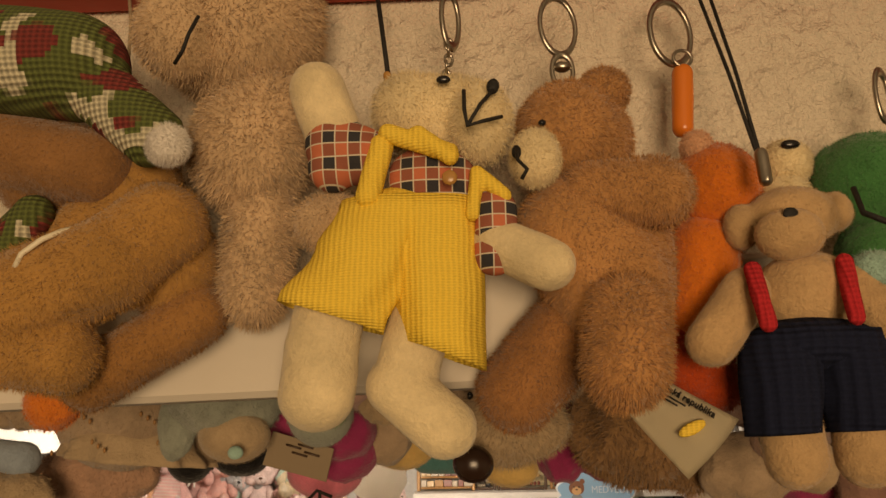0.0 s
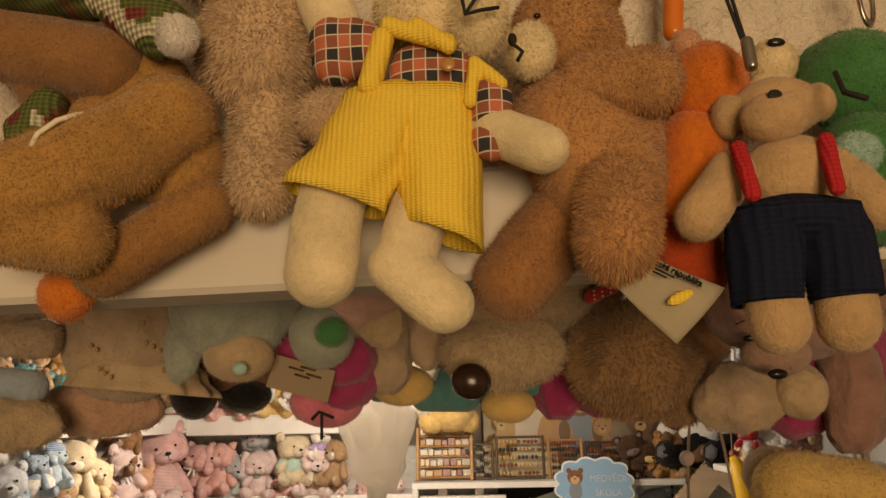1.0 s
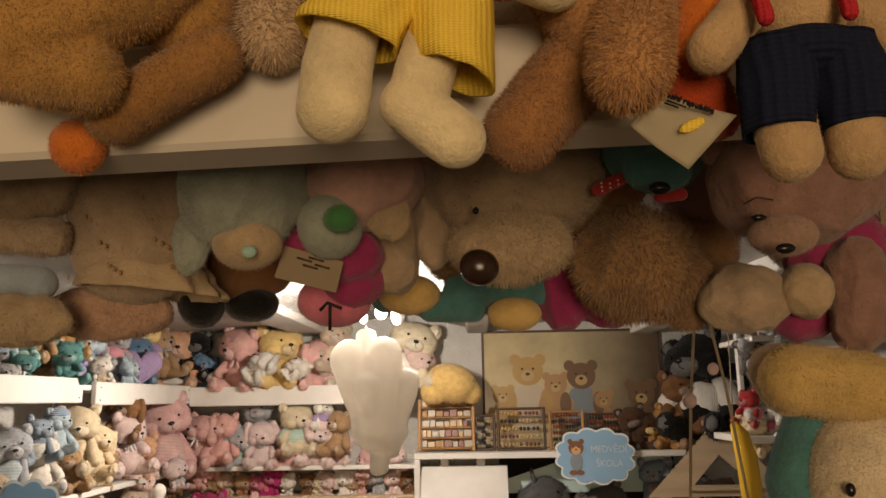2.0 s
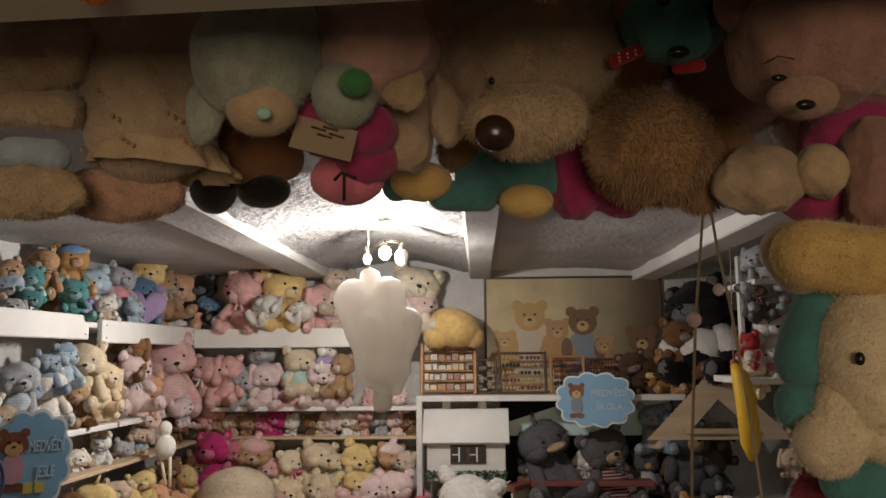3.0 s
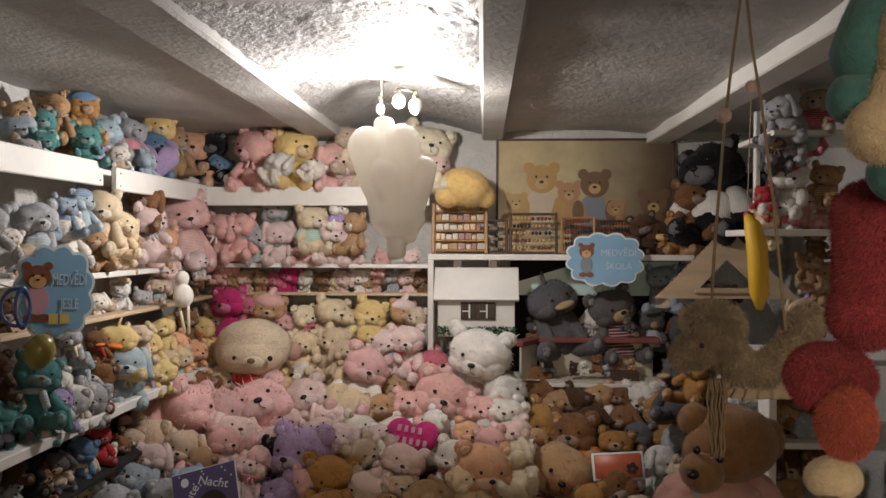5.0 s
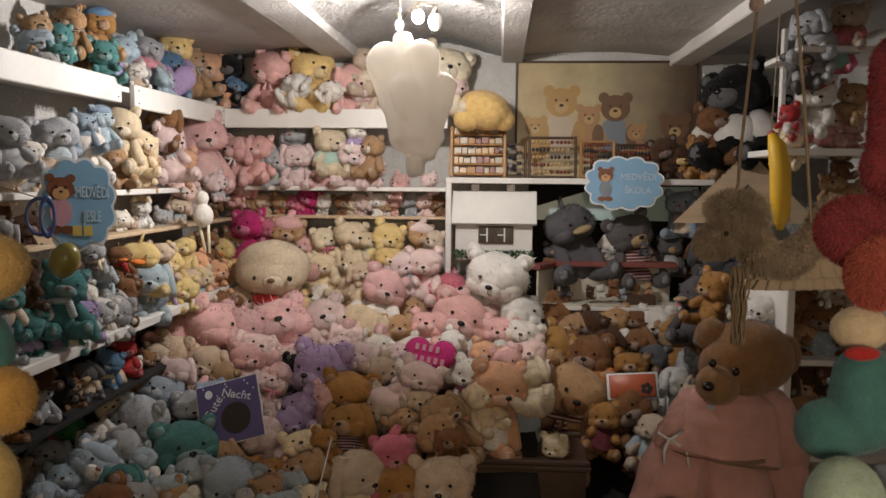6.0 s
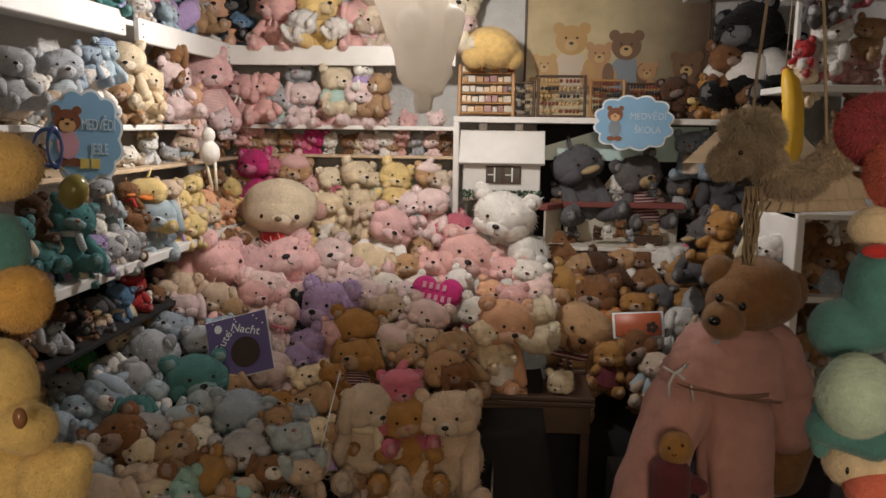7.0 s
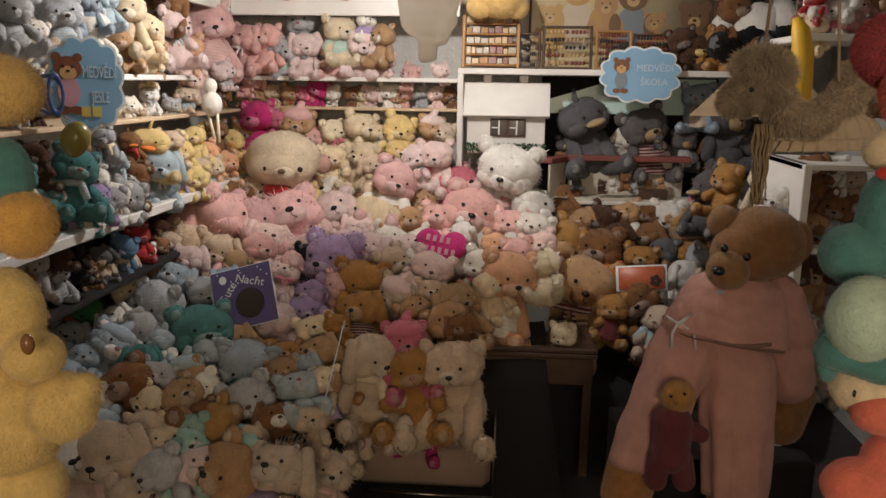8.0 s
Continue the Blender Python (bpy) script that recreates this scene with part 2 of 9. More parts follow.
# ---- plush toys ----
COLOURS = {
    "pink": (0.78, 0.47, 0.45), "pale_pink": (0.82, 0.63, 0.60), "rose": (0.70, 0.20, 0.28), "magenta": (0.55, 0.04, 0.20), "red": (0.48, 0.04, 0.04),
    "cream": (0.80, 0.67, 0.47), "white": (0.84, 0.80, 0.74), "beige": (0.64, 0.50, 0.37), "tan": (0.48, 0.30, 0.16), "golden": (0.44, 0.23, 0.07),
    "brown": (0.24, 0.115, 0.05), "dark_brown": (0.09, 0.045, 0.025), "grey": (0.48, 0.48, 0.49), "dark_grey": (0.12, 0.115, 0.12), "blue_grey": (0.36, 0.43, 0.50),
    "teal": (0.09, 0.25, 0.25), "mint": (0.38, 0.60, 0.52), "light_blue": (0.42, 0.51, 0.56), "blue": (0.14, 0.26, 0.42), "yellow": (0.80, 0.60, 0.26),
    # Second beige to magenta set is darkened: doorway-head shade put into the colour.
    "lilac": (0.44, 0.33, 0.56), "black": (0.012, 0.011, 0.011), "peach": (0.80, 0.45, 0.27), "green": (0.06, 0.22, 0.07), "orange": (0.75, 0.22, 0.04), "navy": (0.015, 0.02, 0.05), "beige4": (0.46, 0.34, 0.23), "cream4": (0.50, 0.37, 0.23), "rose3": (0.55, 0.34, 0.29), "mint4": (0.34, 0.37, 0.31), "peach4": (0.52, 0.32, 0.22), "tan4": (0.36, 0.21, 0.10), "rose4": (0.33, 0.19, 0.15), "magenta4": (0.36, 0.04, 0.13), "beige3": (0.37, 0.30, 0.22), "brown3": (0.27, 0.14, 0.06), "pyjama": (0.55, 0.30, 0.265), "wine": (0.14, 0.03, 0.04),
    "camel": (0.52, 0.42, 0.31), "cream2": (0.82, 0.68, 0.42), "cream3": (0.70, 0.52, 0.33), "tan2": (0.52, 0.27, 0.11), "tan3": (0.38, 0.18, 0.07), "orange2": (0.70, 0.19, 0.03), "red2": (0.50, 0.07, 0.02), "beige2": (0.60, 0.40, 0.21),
    "mint2": (0.45, 0.50, 0.42), "mint3": (0.55, 0.72, 0.62), "brown2": (0.035, 0.018, 0.012), "yellow2": (0.70, 0.48, 0.18), "yellow3": (0.80, 0.60, 0.24), "rose2": (0.42, 0.24, 0.19),
    "red3": (0.44, 0.07, 0.09), "coral": (0.75, 0.20, 0.14), "orange3": (0.72, 0.43, 0.12),
}
rng = np.random.default_rng(5)
MESHES = {}


def cached(key, build, mat):
    if key not in MESHES:
        bm = build()
        me = bpy.data.meshes.new(key.replace("/", "_"))
        bm.to_mesh(me)
        bm.free()
        me.polygons.foreach_set("use_smooth", [True] * len(me.polygons))
        me.materials.append(mat)
        MESHES[key] = me
    return MESHES[key]


def torso(v, fine):
    bm = bmesh.new()
    ball(bm, (0, 0, 0.27), (0.185 + 0.015 * v, 0.16, 0.25), sub=fine + 1)
    ball(bm, (0.02 * (v - 1), -0.05, 0.20), (0.19, 0.165, 0.18), sub=fine)
    rough(bm, 0.04, 5, v)
    return fuzz(bm, 150 * fine, PILE[v], 0.005, rng)


def arm(side, v, fine):
    bm = bmesh.new()
    low = (0.20, 0.27, 0.33, 0.16)[v]
    limb(bm, (side * 0.16, -0.01, 0.43), (side * (0.27 - 0.03 * v), -0.15 - 0.02 * v, low), 0.072, 0.082, fine)
    rough(bm, 0.022, 7, v + side)
    return fuzz(bm, 60 * fine, PILE[v], 0.005, rng)


def leg(side, v, fine):
    bm = bmesh.new()
    limb(bm, (side * 0.11, -0.06, 0.10), (side * (0.18 + 0.03 * v), -0.31, 0.085), 0.105, 0.088, fine)
    ball(bm, (side * (0.185 + 0.03 * v), -0.355, 0.11), (0.088, 0.065, 0.10), sub=fine)
    rough(bm, 0.02, 7, v + 2 * side)
    return fuzz(bm, 65 * fine, PILE[v], 0.005, rng)


def sole(side, v):
    return rough(ball(bmesh.new(), (side * (0.185 + 0.03 * v), -0.406, 0.11), (0.055, 0.018, 0.068), sub=1), 0.006, 9)


PILE = (0.02, 0.03, 0.045, 0.025)
WIDE, TALL = (0.235, 0.25, 0.225, 0.255), (0.19, 0.18, 0.195, 0.172)


def head(kind, v, fine):
    bm = bmesh.new()
    wide, tall = WIDE[v], TALL[v]
    ball(bm, (0, 0, 0.17), (wide, 0.195, tall), sub=fine + 1)
    for s in (-1, 1):
        ball(bm, (s * 0.105, -0.065, 0.105), (0.13, 0.12, 0.10), sub=fine)
        if kind in ("bear", "knit"):
            ball(bm, (s * wide * 0.80, 0.01, 0.17 + tall * 0.78), (0.078, 0.045, 0.076), sub=2, rot=(0, s * 35, 0))
        elif kind == "dog":
            limb(bm, (s * 0.18, 0.0, 0.31), (s * 0.265, -0.04, 0.07), 0.045, 0.08, 2)
        elif kind == "bunny":
            limb(bm, (s * 0.08, 0.02, 0.34), (s * 0.15, 0.05, 0.62), 0.05, 0.06, 2)
    if kind == "duck":
        limb(bm, (0, 0, 0.36), (0.02, 0.02, 0.43), 0.035, 0.012, 1)
    rough(bm, 0.03, 6, v)
    return fuzz(bm, 300 * fine, PILE[v], 0.005, rng)


def muzzle(kind, v):
    bm = bmesh.new()
    if kind == "duck":
        ball(bm, (0, -0.22, 0.12), (0.10, 0.085, 0.032), sub=2)
        return bm
    ball(bm, (0, -0.16, 0.112), ((0.12, 0.10, 0.13, 0.11)[v], 0.078, (0.072, 0.08, 0.068, 0.076)[v]), sub=2)
    rough(bm, 0.01, 9, v)
    return fuzz(bm, 90, 0.016, 0.004, rng)


def inner_ear(s, v):
    return ball(bmesh.new(), (s * WIDE[v] * 0.80, -0.03, 0.168 + TALL[v] * 0.78), (0.05, 0.016, 0.048), sub=1, rot=(0, s * 35, 0))


def cap_mesh():
    bm = bmesh.new()
    ball(bm, (0, 0.015, 0.27), (0.235, 0.20, 0.12), sub=3)
    limb(bm, (0, 0.03, 0.35), (0.05, 0.05, 0.45), 0.09, 0.03, 2)
    return rough(bm, 0.015, 7)


def scarf_mesh():
    bm = bmesh.new()
    ring(bm, (0, -0.01, 0.47), 0.15, 0.045, Matrix.Rotation(0.15, 4, "X"))
    limb(bm, (0.06, -0.17, 0.45), (0.09, -0.24, 0.28), 0.045, 0.05, 2)
    return rough(bm, 0.015, 9)


def bow_mesh():
    bm = bmesh.new()
    for s in (-1, 1):
        limb(bm, (s * 0.02, -0.2, 0.47), (s * 0.11, -0.19, 0.48), 0.015, 0.05, 2)
        limb(bm, (s * 0.02, -0.2, 0.46), (s * 0.05, -0.22, 0.36), 0.012, 0.022, 2)
    ball(bm, (0, -0.205, 0.47), (0.024, 0.02, 0.024))
    return rough(bm, 0.006, 12)


def shirt_mesh():
    bm = bmesh.new()
    ball(bm, (0, -0.01, 0.29), (0.215, 0.195, 0.22), sub=3)
    for s in (-1, 1):
        limb(bm, (s * 0.16, -0.01, 0.44), (s * 0.235, -0.11, 0.31), 0.088, 0.098, 2)
    return rough(bm, 0.03, 8)


def dress_mesh():
    """A gathered dress with a wavy hem."""
    bm = bmesh.new()
    rows = []
    for z, r in ((0.47, 0.13), (0.38, 0.20), (0.26, 0.235), (0.14, 0.30), (0.12, 0.30)):
        row = []
        for k in range(32):
            a = 2 * math.pi * k / 32
            w = r * (1 + 0.9 * (0.5 - z) * 0.25 * math.sin(8 * a))
            row.append(bm.verts.new((w * math.cos(a), -0.03 + 0.9 * w * math.sin(a), z + 0.012 * math.sin(5 * a))))
        rows.append(row)
    for a, b in zip(rows, rows[1:]):
        for k in range(32):
            bm.faces.new((a[k], b[k], b[(k + 1) % 32], a[(k + 1) % 32]))
    bm.faces.new(rows[0])
    bm.faces.new(rows[-1][::-1])
    return rough(bm, 0.012, 8)


PASTEL = ("pale_pink", "white", "light_blue", "lilac", "cream", "rose", "mint", "beige", "pink", "grey")
SOBER = ("red", "golden", "grey", "beige", "blue_grey", "white", "wine", "brown")
GARMENT = {"cap": cap_mesh, "scarf": scarf_mesh, "bow": bow_mesh, "shirt": shirt_mesh, "dress": dress_mesh}


def plush(colour, x, y, z, d, kind="bear", yaw=0, lean=0, nod=0, tilt=0, extra="", second="", face="", where="heaped among other plush toys", fine=2, big=1.0, roll=0):
    """A seated plush toy whose head, d across, is centred at x, y, z. extra: cap, scarf, bow, shirt or dress, in the colour second."""
    s = d / 0.46 / big
    v = int(rng.integers(0, 4))
    fine = 2
    if not extra and kind != "duck" and d > 0.07 and rng.random() < 0.42:
        extra = ("bow", "scarf", "shirt", "dress", "shirt")[int(rng.integers(0, 5))]
        family = SOBER if colour in ("brown", "dark_brown", "golden", "tan", "dark_grey", "black") else PASTEL
        second = family[int(rng.integers(0, len(family)))]
    turn = Euler((radians(-lean), radians(roll), radians(yaw))).to_matrix().to_4x4()
    base = Vector((x, y, z)) - turn.to_3x3() @ Vector((0, -0.02, 0.47 + 0.17 * big)) * s
    noun = {"bear": "teddy bear", "dog": "plush dog", "bunny": "plush rabbit", "duck": "plush duck", "knit": "teddy bear"}[kind]
    toy = new(noun.replace(" ", "_"))
    toy.matrix_world = Matrix.Translation(base) @ turn @ Matrix.Diagonal((s, s, s, 1))
    words = colour.replace("_", " ") + " " + noun
    if extra:
        words += f" with a {second.replace('_', ' ')} {extra}"
    tagged(toy, words + " " + (where if len((words + " " + where).split()) < 13 else "in the collection"), "soft toy", "plush toys of the collection")
    k = 0.86 + 0.22 * float(rng.random())
    warm = 1 + 0.10 * float(rng.random() - 0.5)
    c = [min(0.88, max(0.008, q * k * w)) for q, w in zip(COLOURS[colour], (warm, 1, 2 - warm))]
    pale = tuple(q + (0.72 - q) * 0.22 for q in c) if not face else COLOURS[face]
    hang("body", cached(f"torso/{v}{fine}", lambda: torso(v, fine), FUR), toy, colour=c)
    for side in (-1, 1):
        hang("arm", cached(f"arm/{side}{v}{fine}", lambda: arm(side, v, fine), FUR), toy, colour=c)
        lo = hang("leg", cached(f"leg/{side}{v}{fine}", lambda: leg(side, v, fine), FUR), toy, colour=c)
        hang("sole", cached(f"sole/{side}{v}", lambda: sole(side, v), FUR), lo, colour=pale)
    h = hang("head", cached(f"head/{kind}{v}{fine}", lambda: head(kind, v, fine), FUR), toy, colour=c)
    h.scale = (big, big, big)
    h.location, h.rotation_euler = (0, -0.02, 0.47), (radians(nod + 6), radians(tilt * 1.4), radians(rng.uniform(-32, 32)))
    beak = (0.45, 0.33, 0.18) if colour == "dark_grey" else COLOURS["orange"] if kind == "duck" else pale
    hang("beak" if kind == "duck" else "muzzle", cached(f"muzzle/{kind}{v}", lambda: muzzle(kind, v), FUR), h, colour=beak)
    dark = ((0.015, 0.012, 0.012), (0.015, 0.012, 0.012), (0.05, 0.028, 0.02), (0.02, 0.014, 0.012), (0.36, 0.16, 0.15), (0.10, 0.05, 0.035))[int(rng.integers(0, 6))]
    if d > 0.2:
        dark = (0.012, 0.01, 0.01)
    if kind != "duck":
        hang("nose", cached("nose", lambda: ball(bmesh.new(), (0, -0.234, 0.148), (0.03, 0.018, 0.02)), GLOSS), h, colour=dark)
        hang("mouth", cached("mouth", lambda: tube(bmesh.new(), [(0, -0.243, 0.13), (0, -0.243, 0.10), (0.028, -0.232, 0.082)], 0.003, 5), GLOSS), h, colour=dark)
    for side in (-1, 1):
        hang("eye", cached(f"eye/{side}", lambda: ball(bmesh.new(), (side * 0.088, -0.182, 0.20), 0.0145), GLOSS), h, colour=(0.012, 0.009, 0.009))
        if kind in ("bear", "knit"):
            hang("inner_ear", cached(f"inner_ear/{side}{v}", lambda: inner_ear(side, v), FUR), h, colour=pale)
    if extra:
        hang(extra, cached(extra, GARMENT[extra], CLOTH), h if extra == "cap" else toy, colour=COLOURS[second])
    return toy


# ---- toys near the doorway ----
def near_fur_build(n, l, b):
    info = n.new("ShaderNodeObjectInfo")
    v = coords(n, l, 1)
    clump = ramp(n, l, noise_tex(n, l, v, 38, 5, 0.7), (0.3, 0.74), (0.7, 1.10))
    fine = noise_tex(n, l, v, 900, 3, 0.7)
    strand = ramp(n, l, fine, (0.3, 0.93), (0.65, 1.03))
    col = mixed(n, l, mixed(n, l, info.outputs["Color"], clump, 1.0, "MULTIPLY"), strand, 1.0, "MULTIPLY")
    l.new(col, b.inputs["Base Color"])
    bumped(n, l, b, mixed(n, l, fine, noise_tex(n, l, v, 170, 3, 0.65), 0.75), 0.6, 0.004)


def band(n, l, vec, axis, scale, low, high, offset=0.0):
    """Stripes across one axis."""
    w = n.new("ShaderNodeTexWave")
    w.bands_direction, w.wave_profile = axis, "SIN"
    w.inputs["Scale"].default_value, w.inputs["Phase Offset"].default_value = scale, offset
    l.new(vec, w.inputs["Vector"])
    return ramp(n, l, w.outputs["Fac"], (low, 0.0), (high, 1.0))


def knit(name, c, rib, cross, depth=0.0007):
    def build(n, l, b):
        v = coords(n, l, 1)
        dist = n.new("ShaderNodeVectorMath")
        dist.operation = "ADD"
        wob = n.new("ShaderNodeTexNoise")
        wob.inputs["Scale"].default_value = 60
        l.new(v, wob.inputs["Vector"])
        sc = n.new("ShaderNodeVectorMath")
        sc.operation = "SCALE"
        sc.inputs[3].default_value = 0.002
        l.new(wob.outputs[1], sc.inputs[0])
        l.new(v, dist.inputs[0])
        l.new(sc.outputs[0], dist.inputs[1])
        a = band(n, l, dist.outputs[0], "X", rib, 0.1, 0.9)
        c2 = band(n, l, dist.outputs[0], "Z", cross, 0.0, 1.0)
        h = mixed(n, l, a, c2, 0.45)
        shade = ramp(n, l, h, (0.1, 0.88), (0.7, 1.05))
        l.new(mixed(n, l, c, shade, 1.0, "MULTIPLY"), b.inputs["Base Color"])
        bumped(n, l, b, h, 0.9, depth)
    return material(name, build, 0.95, Specular_IOR_Level=0.15)


def tartan_build(n, l, b):
    v = coords(n, l, (1, 1, 1))
    x = band(n, l, v, "X", 32, 0.50, 0.60)
    z = band(n, l, v, "Z", 32, 0.50, 0.60)
    col = mixed(n, l, (0.58, 0.17, 0.09), (0.035, 0.035, 0.04), mixed(n, l, x, z, 0.5))
    thin = mixed(n, l, band(n, l, v, "X", 64, 0.965, 0.99), band(n, l, v, "Z", 64, 0.965, 0.99), 1.0, "ADD")
    col = mixed(n, l, col, (0.68, 0.62, 0.50), thin)
    l.new(col, b.inputs["Base Color"])
    bumped(n, l, b, noise_tex(n, l, v, 1500), 0.4, 0.001)


def hat_build(n, l, b):
    v = coords(n, l, 1)
    rows = band(n, l, v, "Z", 150, 0.0, 1.0)
    cols = band(n, l, v, "X", 130, 0.0, 1.0)
    h = mixed(n, l, rows, cols, 0.5)
    snap = n.new("ShaderNodeVectorMath")
    snap.operation = "SNAP"
    snap.inputs[1].default_value = (0.0022, 0.5, 0.0022)
    l.new(v, snap.inputs[0])
    spots = ramp(n, l, noise_tex(n, l, snap.outputs[0], 55, 0), (0.56, 0.0), (0.57, 1.0))
    shifted = n.new("ShaderNodeVectorMath")
    shifted.inputs[1].default_value = (0.31, 0.2, 0.17)
    l.new(snap.outputs[0], shifted.inputs[0])
    white = ramp(n, l, noise_tex(n, l, shifted.outputs[0], 85, 0), (0.60, 0.0), (0.61, 1.0))
    col = mixed(n, l, (0.12, 0.15, 0.04), (0.22, 0.035, 0.03), spots)
    col = mixed(n, l, col, (0.62, 0.58, 0.42), white)
    l.new(mixed(n, l, col, ramp(n, l, h, (0.15, 0.6), (0.7, 1.1)), 1.0, "MULTIPLY"), b.inputs["Base Color"])
    bumped(n, l, b, h, 0.9, 0.0016)


FUR_NEAR = material("short_plush_pile", near_fur_build, 1.0, Sheen_Weight=0.3, Specular_IOR_Level=0.1)
YELLOW_KNIT = knit("yellow_ribbed_knit", (0.92, 0.65, 0.10), 150, 300, 0.0005)
NAVY_KNIT = knit("navy_knit", (0.012, 0.016, 0.038), 70, 130, 0.0013)
RED_KNIT = knit("red_knit_tape", (0.50, 0.03, 0.04), 160, 160)
TARTAN = material("tartan_cotton", tartan_build, 0.95)
HAT_KNIT = material("patterned_green_knit", hat_build, 0.95)
PAPER = painted("cream_satin_tag", (0.84, 0.77, 0.58), 0.5, 60, 0.9, 0.1)
THREAD = material("black_thread", lambda n, l, b: bumped(n, l, b, noise_tex(n, l, coords(n, l, 1), 900), 0.5, 0.001), 0.7, Base_Color=(0.01, 0.009, 0.008, 1))


def near_toy(name, label, category="soft toy", group=""):
    toy = new(name)
    return tagged(toy, label, category, group)


def soft(toy, name, mat, colour, shapes, hair=0, label="", voxel=0.0, length=0.0016, fold=0.0):
    """One plush or cloth part, its rounded lobes melted together. A lobe is (x, y, z, rx, ry, rz, turn) or a limb (x, y, z, x, y, z, r, r)."""
    bm = bmesh.new()
    big = 0
    for s in shapes:
        if len(s) == 7:
            ball(bm, s[:3], s[3:6], sub=4, rot=(0, s[6], 0))
            big = max(big, min(s[3:6]))
        else:
            limb(bm, s[:3], s[3:6], s[6], s[7], 4)
            big = max(big, s[6], s[7])
    me = bpy.data.meshes.new(name)
    bm.to_mesh(me)
    bm.free()
    temp = new("temp", me)
    re = temp.modifiers.new("melt", "REMESH")
    re.mode, re.voxel_size = "VOXEL", voxel or max(0.0009, big / 11)
    sm = temp.modifiers.new("soften", "SMOOTH")
    sm.factor, sm.iterations = 0.5, 6
    done = bpy.data.meshes.new_from_object(temp.evaluated_get(bpy.context.evaluated_depsgraph_get()))
    bpy.data.objects.remove(temp)
    bpy.data.meshes.remove(me)
    bm = bmesh.new()
    bm.from_mesh(done)
    bpy.data.meshes.remove(done)
    rough(bm, big * 0.05, 0.7 / big, len(toy.children))
    if fold:
        bm.normal_update()
        for v in bm.verts:
            p = v.co / big
            ridge = 1 - abs(noise.noise(Vector((p.x * 1.1, p.y * 1.1, p.z * 0.55)))) * 3
            v.co += v.normal * fold * big * (ridge + 0.6 * noise.noise(p * 2.3))
    if hair:
        bmesh.ops.triangulate(bm, faces=bm.faces[:])
        bm.normal_update()
        fuzz(bm, int(hair * 1.6), length, length * 0.07, rng, 0.5)
    return mesh_ob(name, bm, mat, toy, label, colour=COLOURS[colour] if isinstance(colour, str) else colour)


def garment(toy, name, mat, colour, rings, tilt=0.0, folds=7, deep=0.05, thick=0.0015, label="", seg=56, rows=5, seed=0):
    """An open cloth tube through rings (x, y, z, rx, ry), its hem sloping by tilt, with folds that deepen downwards."""
    bm = bmesh.new()
    g = []
    for a, b in zip(rings, rings[1:]):
        for q in range(rows + (b == rings[-1])):
            u = q / rows
            w = u * u * (3 - 2 * u)
            c = [p * (1 - w) + r * w for p, r in zip(a, b)]
            c[2] = a[2] * (1 - u) + b[2] * u
            g.append(c)
    total = len(g)
    layers = []
    for inset in (0.0, thick):
        grid = []
        for j, (x, y, z, rx, ry) in enumerate(g):
            k = j / (total - 1)
            row = []
            for i in range(seg):
                t = 2 * math.pi * i / seg
                f = 1 + deep * (0.3 + 0.7 * k) * (math.sin(folds * t + 2.5 * math.sin(2 * t + seed) + 1.5 * k + seed) + 0.6 * math.sin(3 * t - 4 * k + seed))
                f += 0.6 * deep * noise.noise(Vector((3 * math.cos(t), 3 * math.sin(t), 5 * k + seed)))
                dx = (rx * f - inset) * math.cos(t)
                row.append(bm.verts.new((x + dx, y + (ry * f - inset) * math.sin(t), z + tilt * k * dx)))
            grid.append(row)
        for a, b in zip(grid, grid[1:]):
            for i in range(seg):
                bm.faces.new((a[i], b[i], b[(i + 1) % seg], a[(i + 1) % seg]))
        layers.append(grid)
    for end in (0, -1):
        a, b = layers[0][end], layers[1][end]
        for i in range(seg):
            bm.faces.new((a[i], b[i], b[(i + 1) % seg], a[(i + 1) % seg]))
    bmesh.ops.recalc_face_normals(bm, faces=bm.faces[:])
    return mesh_ob(name, bm, mat, toy, label, colour=COLOURS[colour] if isinstance(colour, str) else colour)


def cord(toy, name, pts, r, mat, label=""):
    return mesh_ob(name, tube(bmesh.new(), pts, r, 6), mat, toy, label)


def hoop(toy, name, c, rx, rz, thick, turn, mat, label=""):
    bm = ring(bmesh.new(), (0, 0, 0), 1, thick / rx, Matrix.Rotation(radians(90), 4, "X"))
    bmesh.ops.transform(bm, verts=bm.verts, matrix=Matrix.Translation(c) @ Matrix.Rotation(radians(turn), 4, "Z") @ Matrix.Diagonal((rx, rx, rz, 1)))
    return mesh_ob(name, bm, mat, toy, label)


def cloth_near_build(n, l, b):
    info = n.new("ShaderNodeObjectInfo")
    v = coords(n, l, 1)
    fold = ramp(n, l, noise_tex(n, l, v, 14, 4), (0.3, 0.85), (0.7, 1.05))
    l.new(mixed(n, l, info.outputs["Color"], fold, 1.0, "MULTIPLY"), b.inputs["Base Color"])
    bumped(n, l, b, mixed(n, l, noise_tex(n, l, coords(n, l, (1, 1, 0.4)), 22, 3), noise_tex(n, l, v, 500), 0.15), 0.6, 0.02)


CLOTH_NEAR = material("cotton_cloth", cloth_near_build, 0.95, Sheen_Weight=0.1)


